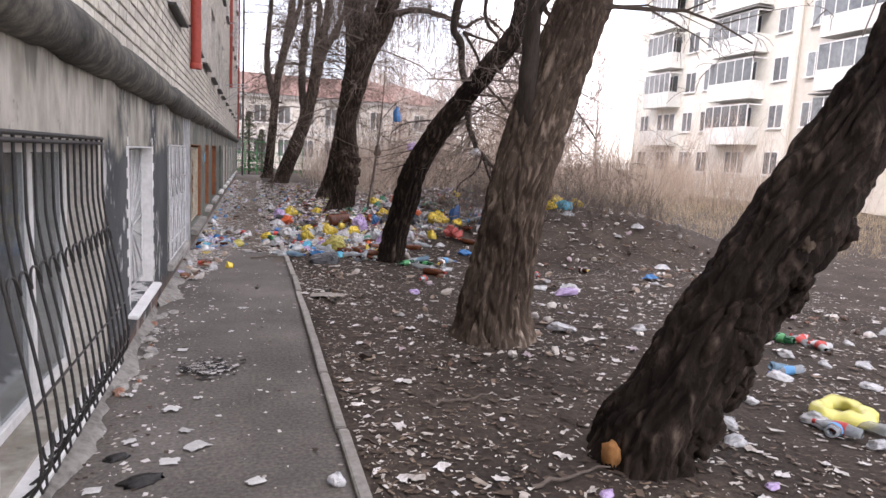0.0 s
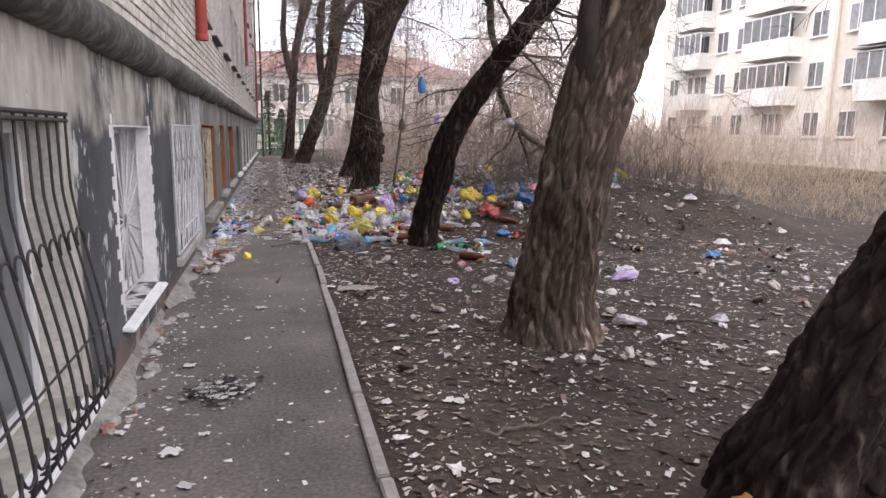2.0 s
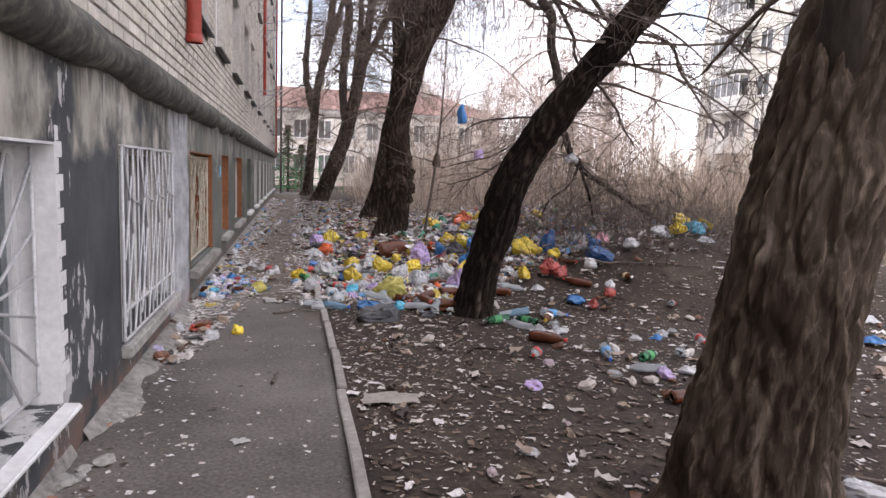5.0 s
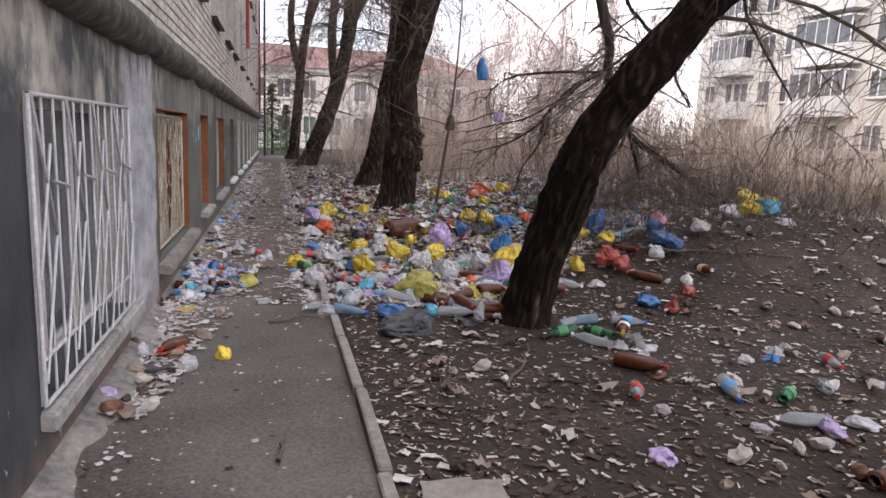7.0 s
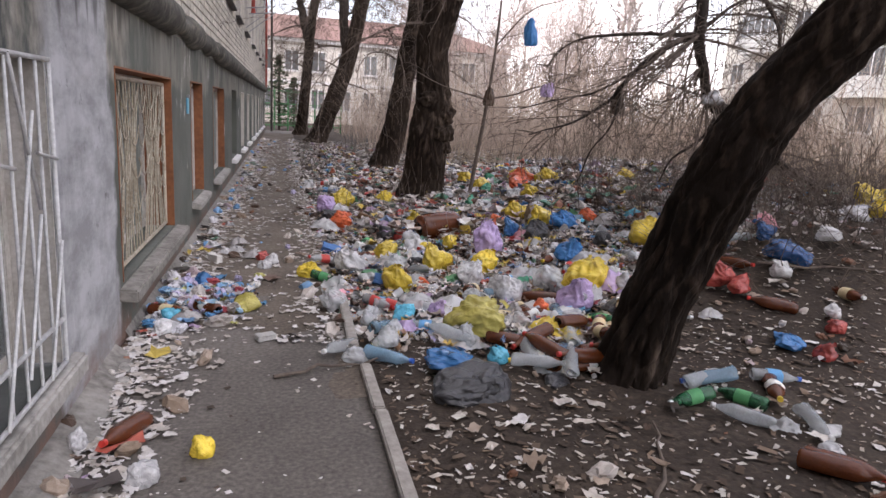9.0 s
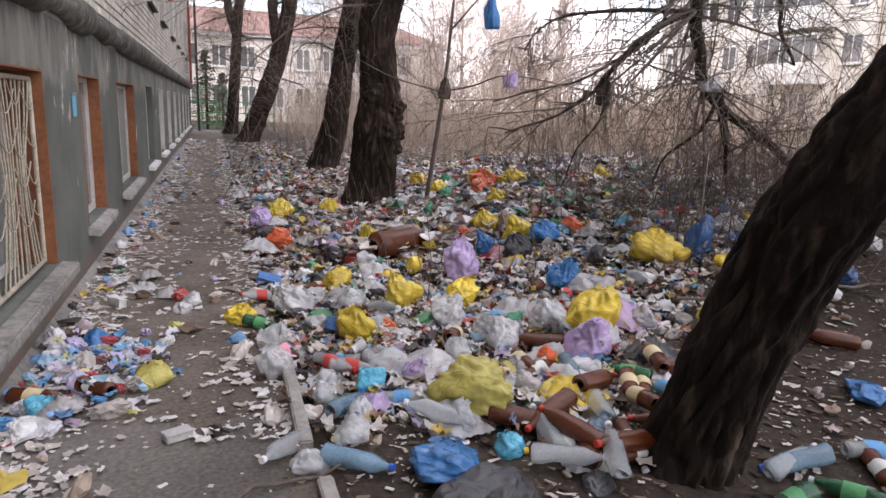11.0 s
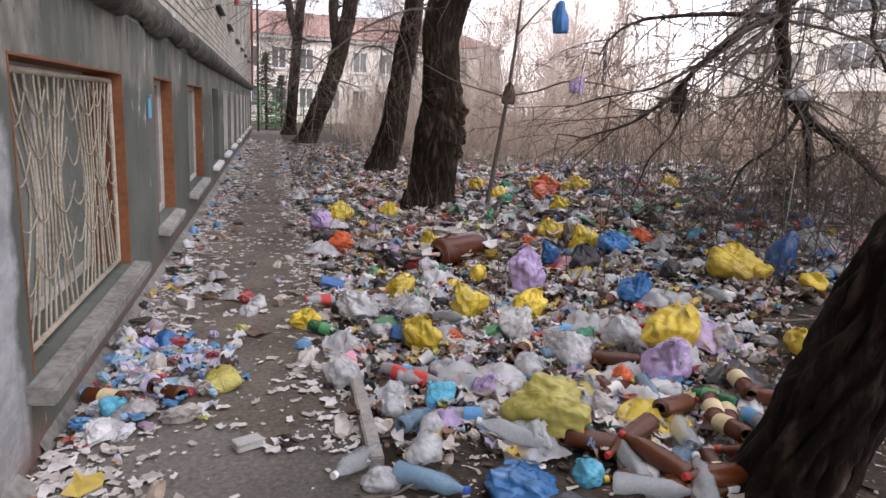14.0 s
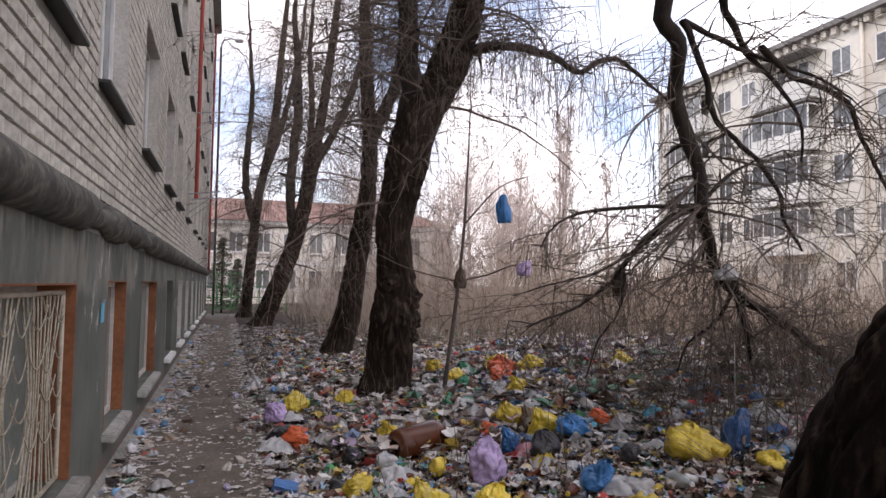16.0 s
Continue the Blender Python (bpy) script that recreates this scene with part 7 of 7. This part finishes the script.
# packaging colours, with near-blacks for shaded gaps and raised whites for highlights
GREYISH = [(0.82, 0.78, 0.75), (0.659, 0.605, 0.552), (0.25, 0.19, 0.15), (0.85, 0.8, 0.77), (0.03, 0.02, 0.016), (0.06, 0.03, 0.018), (0.165, 0.0864, 0.0534), (0.68, 0.653, 0.641), (0.206, 0.125, 0.0801), (0.742, 0.634, 0.561), (0.0721, 0.0432, 0.0312), (0.515, 0.24, 0.178), (0.103, 0.24, 0.445), (0.721, 0.518, 0.089), (0.371, 0.096, 0.0445), (0.124, 0.317, 0.196), (0.7, 0.64, 0.6), (0.05, 0.03, 0.022), (0.6, 0.55, 0.5), (0.12, 0.065, 0.04), (0.3, 0.22, 0.17), (0.77, 0.72, 0.69)]
SOILISH = [(0.78, 0.73, 0.68), (0.6, 0.54, 0.48), (0.3, 0.22, 0.16), (0.1, 0.06, 0.04), (0.7, 0.66, 0.63), (0.05, 0.035, 0.025), (0.42, 0.33, 0.26), (0.66, 0.6, 0.55), (0.2, 0.09, 0.05), (0.5, 0.4, 0.42)]
CLEARISH = [(0.68, 0.643, 0.614), (0.567, 0.538, 0.507), (0.721, 0.682, 0.641), (0.618, 0.528, 0.445)]
near_heap = lambda g: spot(g, hi=(7.5, 18.0), near=0.6)
clutter("heap_clutter", 2200, near_heap, 0.042, GREYISH, "small crumpled packaging heaped together", 41, 2)
WRAP = [(0.2, 0.4, 0.66), (0.72, 0.71, 0.74), (0.55, 0.5, 0.7), (0.45, 0.08, 0.09), (0.12, 0.07, 0.05), (0.62, 0.6, 0.2), (0.74, 0.73, 0.72), (0.1, 0.3, 0.55), (0.66, 0.66, 0.7), (0.35, 0.55, 0.7), (0.5, 0.46, 0.43)]
BITS = [(0.3, 0.17, 0.1), (0.74, 0.69, 0.65), (0.16, 0.075, 0.045), (0.6, 0.5, 0.42), (0.09, 0.05, 0.035), (0.45, 0.3, 0.2), (0.68, 0.64, 0.62), (0.06, 0.035, 0.025), (0.36, 0.2, 0.14), (0.12, 0.34, 0.52), (0.62, 0.42, 0.09), (0.5, 0.14, 0.09), (0.55, 0.42, 0.38), (0.22, 0.13, 0.09), (0.14, 0.3, 0.2), (0.78, 0.74, 0.71)]
heap_front = lambda g: spot(g, lo=(1.35, 10.4), hi=(5.2, 14.0), near=0.6)
clutter("heap_bits", 2600, heap_front, 0.03, BITS, "small broken packaging, caps and scraps between the bags", 47, 1, 0.35)
litter("heap_wrappers", 2200, heap_front, 0.055, BITS + WRAP, "torn wrappers and labels between the bags", "rubbish", 0.05, 0.35, 24, 0.8, 4, 0.8, 0.7, True)
clutter("heap_film", 700, near_heap, 0.05, CLEARISH, "crumpled clear plastic film in the heap", 42, 2, 0.25, 0.6)
clutter("soil_clutter", 420, soil_fringe, 0.038, SOILISH, "small crumpled packaging scattered on dark soil", 44, 2)
litter("soil_wrappers", 620, soil_fringe, 0.08, SOILISH, "crumpled wrappers and film scattered on the soil", "rubbish", 0.02, 0.5, 21, 0.6, 4, 0.8, 0.3, True)
clutter("far_clutter", 3600, heap_far, 0.085, GREYISH, "crumpled rubbish heaped towards the shrubs", 43, 1)
litter("path_paper", 9500, path_side, 0.042, PAPER, "flattened pale paper along the wall and path edge", "paper", 0.008, 0.7, 8, 0.4, 4, 0.8, 0.15, True)
litter("path_rubbish", 260, path_side, 0.10, MIXED, "coloured wrappers trodden onto the path", "rubbish", 0.03, 0.55, 9, 0.4)
litter("path_bits", 1200, path_near, 0.022, PAPER + DARKLEAF[:2], "small bits and crumbs on the asphalt", "litter", 0.003, 0.8, 10, 0.2, 2)
V, F = [], []
for j in range(300):
    for i in range(16):
        x, y = 0.01 + i * 0.0935, 10.2 + j * 0.105
        edge = min(1.0, max(-1.0, (y - 11.3) * 0.5 + 1.3 * noise.noise((x * 1.6, y * 0.8, 21)) + 0.5 * abs(x - 0.7)))
        V.append((x, y, 0.012 * edge + 0.008 * noise.noise((x * 5, y * 5, 3)) * (edge > 0)))
F = [(j * 16 + i, j * 16 + i + 1, (j + 1) * 16 + i + 1, (j + 1) * 16 + i) for j in range(299) for i in range(15)]
crust = pydata("path_soil", V, F, mk("trodden_earth", [(0.06, 0.047, 0.037), (0.14, 0.113, 0.09), (0.24, 0.2, 0.165)], 1.3, 0.92, 0.7, fine=30, lo=0.34, hi=0.66, dist=0.015), None, "", True)
tagged(crust, "brown earth trodden over the asphalt path", "soil", kind="structure")
by_sill = lambda g: (min(1.0, abs(g.gauss(0.34, 0.18)) + 0.04), g.gauss(12.05, 0.27))
clutter("wrapper_heap", 70, by_sill, 0.05, WRAP, "crumpled colourful wrappers piled by the concrete sill", 45, 3, 0.35)
litter("wrappers", 110, by_sill, 0.065, WRAP, "torn colourful wrappers round the pile by the sill", "rubbish", 0.05, 0.4, 11, 0.7, 5, 0.8, 0.5, True)
clutter("path_clutter", 260, path_side, 0.045, SOILISH + WRAP[:3], "crumpled wrappers and film along the wall", 46, 2)
litter("far_paper", 4200, lambda g: (1.45 + g.random() ** 1.3 * 8, 15 + g.random() * 21), 0.075, PAPER + LEAF[:3], "pale scraps strewn between the farther trees", "rubbish", 0.02, 0.75, 22, 0.5, 3, 0.8, 0.3)

# single sheets on the near asphalt
for i, (x, y, s) in enumerate(((0.64, 3.93, 0.13), (0.39, 5.77, 0.09), (0.59, 4.67, 0.06), (0.45, 4.5, 0.1), (0.28, 4.05, 0.07), (0.56, 4.15, 0.07), (0.52, 3.76, 0.1), (0.16, 4.78, 0.06), (0.21, 3.51, 0.08), (0.95, 3.47, 0.09), (0.84, 7.21, 0.09), (0.75, 6.3, 0.05))):
    bm = bmesh.new()
    bmesh.ops.create_grid(bm, x_segments=6, y_segments=5, size=0.5)
    for v in bm.verts:
        e = 1 + 0.5 * noise.noise(v.co * 2.5 + Vector((i * 3, 0, 0)))
        v.co = Vector((v.co.x * s * e, v.co.y * s * 0.72 * e, 0.012 + 0.014 * abs(noise.noise(v.co * 4 + Vector((0, i, 0))))))
    o = part("paper_scrap", bm, M_CARTON[1], None, "", True)
    o.matrix_world = pose(x, y, 0.0, 0, 0, brng.uniform(-40, 40))
    tagged(o, "crumpled white paper scrap on the asphalt", "paper", "paper scraps on the path")
M_WET = mk("black_leafmould", [(0.012, 0.011, 0.011), (0.03, 0.027, 0.025)], 8, 0.6, 0.4)
for x, y, s in ((0.41, 3.58, 0.16), (0.25, 3.86, 0.1)):
    bm = bmesh.new()
    bmesh.ops.create_icosphere(bm, subdivisions=3, radius=1)
    for v in bm.verts:
        e = 1 + 0.5 * noise.noise(v.co * 2 + Vector((x * 9, 0, 0)))
        v.co = Vector((v.co.x * s * 0.6 * e, v.co.y * s * 0.4 * e, max(0.0, v.co.z) * 0.02))
    o = part("wet_rag", bm, M_WET, None, "", True)
    o.matrix_world = pose(x, y, 0.004, 0, 0, 30)
    tagged(o, "flat wet black rag on the asphalt", "rag", "wet rags on the path")
litter("ash_patch", 420, lambda g: (g.gauss(0.62, 0.10), g.gauss(5.28, 0.09)), 0.03, [(0.03, 0.028, 0.026), (0.5, 0.48, 0.46), (0.02, 0.02, 0.02), (0.3, 0.28, 0.26), (0.05, 0.045, 0.04)], "burnt paper ash left on the asphalt", "ash", 0.012, 0.9, 12, 0.3)
stems("weeds", 60, (0.02, 0.16, 11.0, 12.0), 0.10, 0.004, mk("weed_green", [(0.06, 0.11, 0.03), (0.11, 0.17, 0.05)], 2, 0.8, 0, island=0.3), "small green weeds at the foot of the wall", 0.5, 1, 9, None, "weeds")


# ---- bricks of the upper wall ----
BL, BH, PL, PH = 0.25, 0.085, 0.262, 0.098
UPB = [(a - 0.0, b + 0.0, c - 0.03, d) for a, b, c, d in UP]


def brick_box(V, F, x1, y0, y1, z0, z1, j):
    b = len(V)
    c = 0.006
    V += [(-0.02, y0, z0), (-0.02, y1, z0), (-0.02, y1, z1), (-0.02, y0, z1), (x1, y0 + c, z0 + c), (x1 + j, y1 - c, z0 + c), (x1, y1 - c, z1 - c), (x1 - j, y0 + c, z1 - c)]
    F += [(b + 4, b + 5, b + 6, b + 7), (b, b + 1, b + 5, b + 4), (b + 1, b + 2, b + 6, b + 5), (b + 2, b + 3, b + 7, b + 6), (b + 3, b, b + 4, b + 7)]


brk = random.Random(77)
V, F = [], []
singles = []
row = 0
z = 2.335
while z < 14.5:
    y = -1.0 - (PL / 2 if row % 2 else 0)
    while y < WALL_END - 0.1:
        a, b = y, min(y + BL, WALL_END - 0.02)
        ok = True
        for h0, h1, c0, c1 in UPB:
            if z + BH > c0 and z < c1 and b > h0 and a < h1:
                if a < h0 - 0.06:
                    b = h0 - 0.006
                elif b > h1 + 0.06:
                    a = h1 + 0.006
                else:
                    ok = False
                    break
        if ok and b - a > 0.05:
            if 9.9 < y < 13.6 and z < 4.15 and len(singles) < 300 and b - a > BL - 0.01:
                singles.append((a, z))
            elif z < 8 or y > 14:
                brick_box(V, F, brk.uniform(-0.001, 0.005), a, b, z, z + BH, brk.uniform(-0.002, 0.002))
        y += PL
    z += PH
    row += 1
rest = pydata("brickwork", V, F, M_BRICK, w2)
tagged(rest, "grey-beige sand-lime bricks", kind="stuff")
BM = []
for i in range(6):
    V, F = [], []
    brick_box(V, F, brk.uniform(0.0, 0.005), 0, BL, 0, BH, brk.uniform(-0.003, 0.003))
    me = bpy.data.meshes.new("brick")
    me.from_pydata(V, [], F)
    me.materials.append(M_BRICK_ONE)
    BM.append(me)
for a, zz in singles:
    o = new("brick", brk.choice(BM))
    o.parent = w2
    o.location = (brk.uniform(-0.002, 0.003), a, zz)
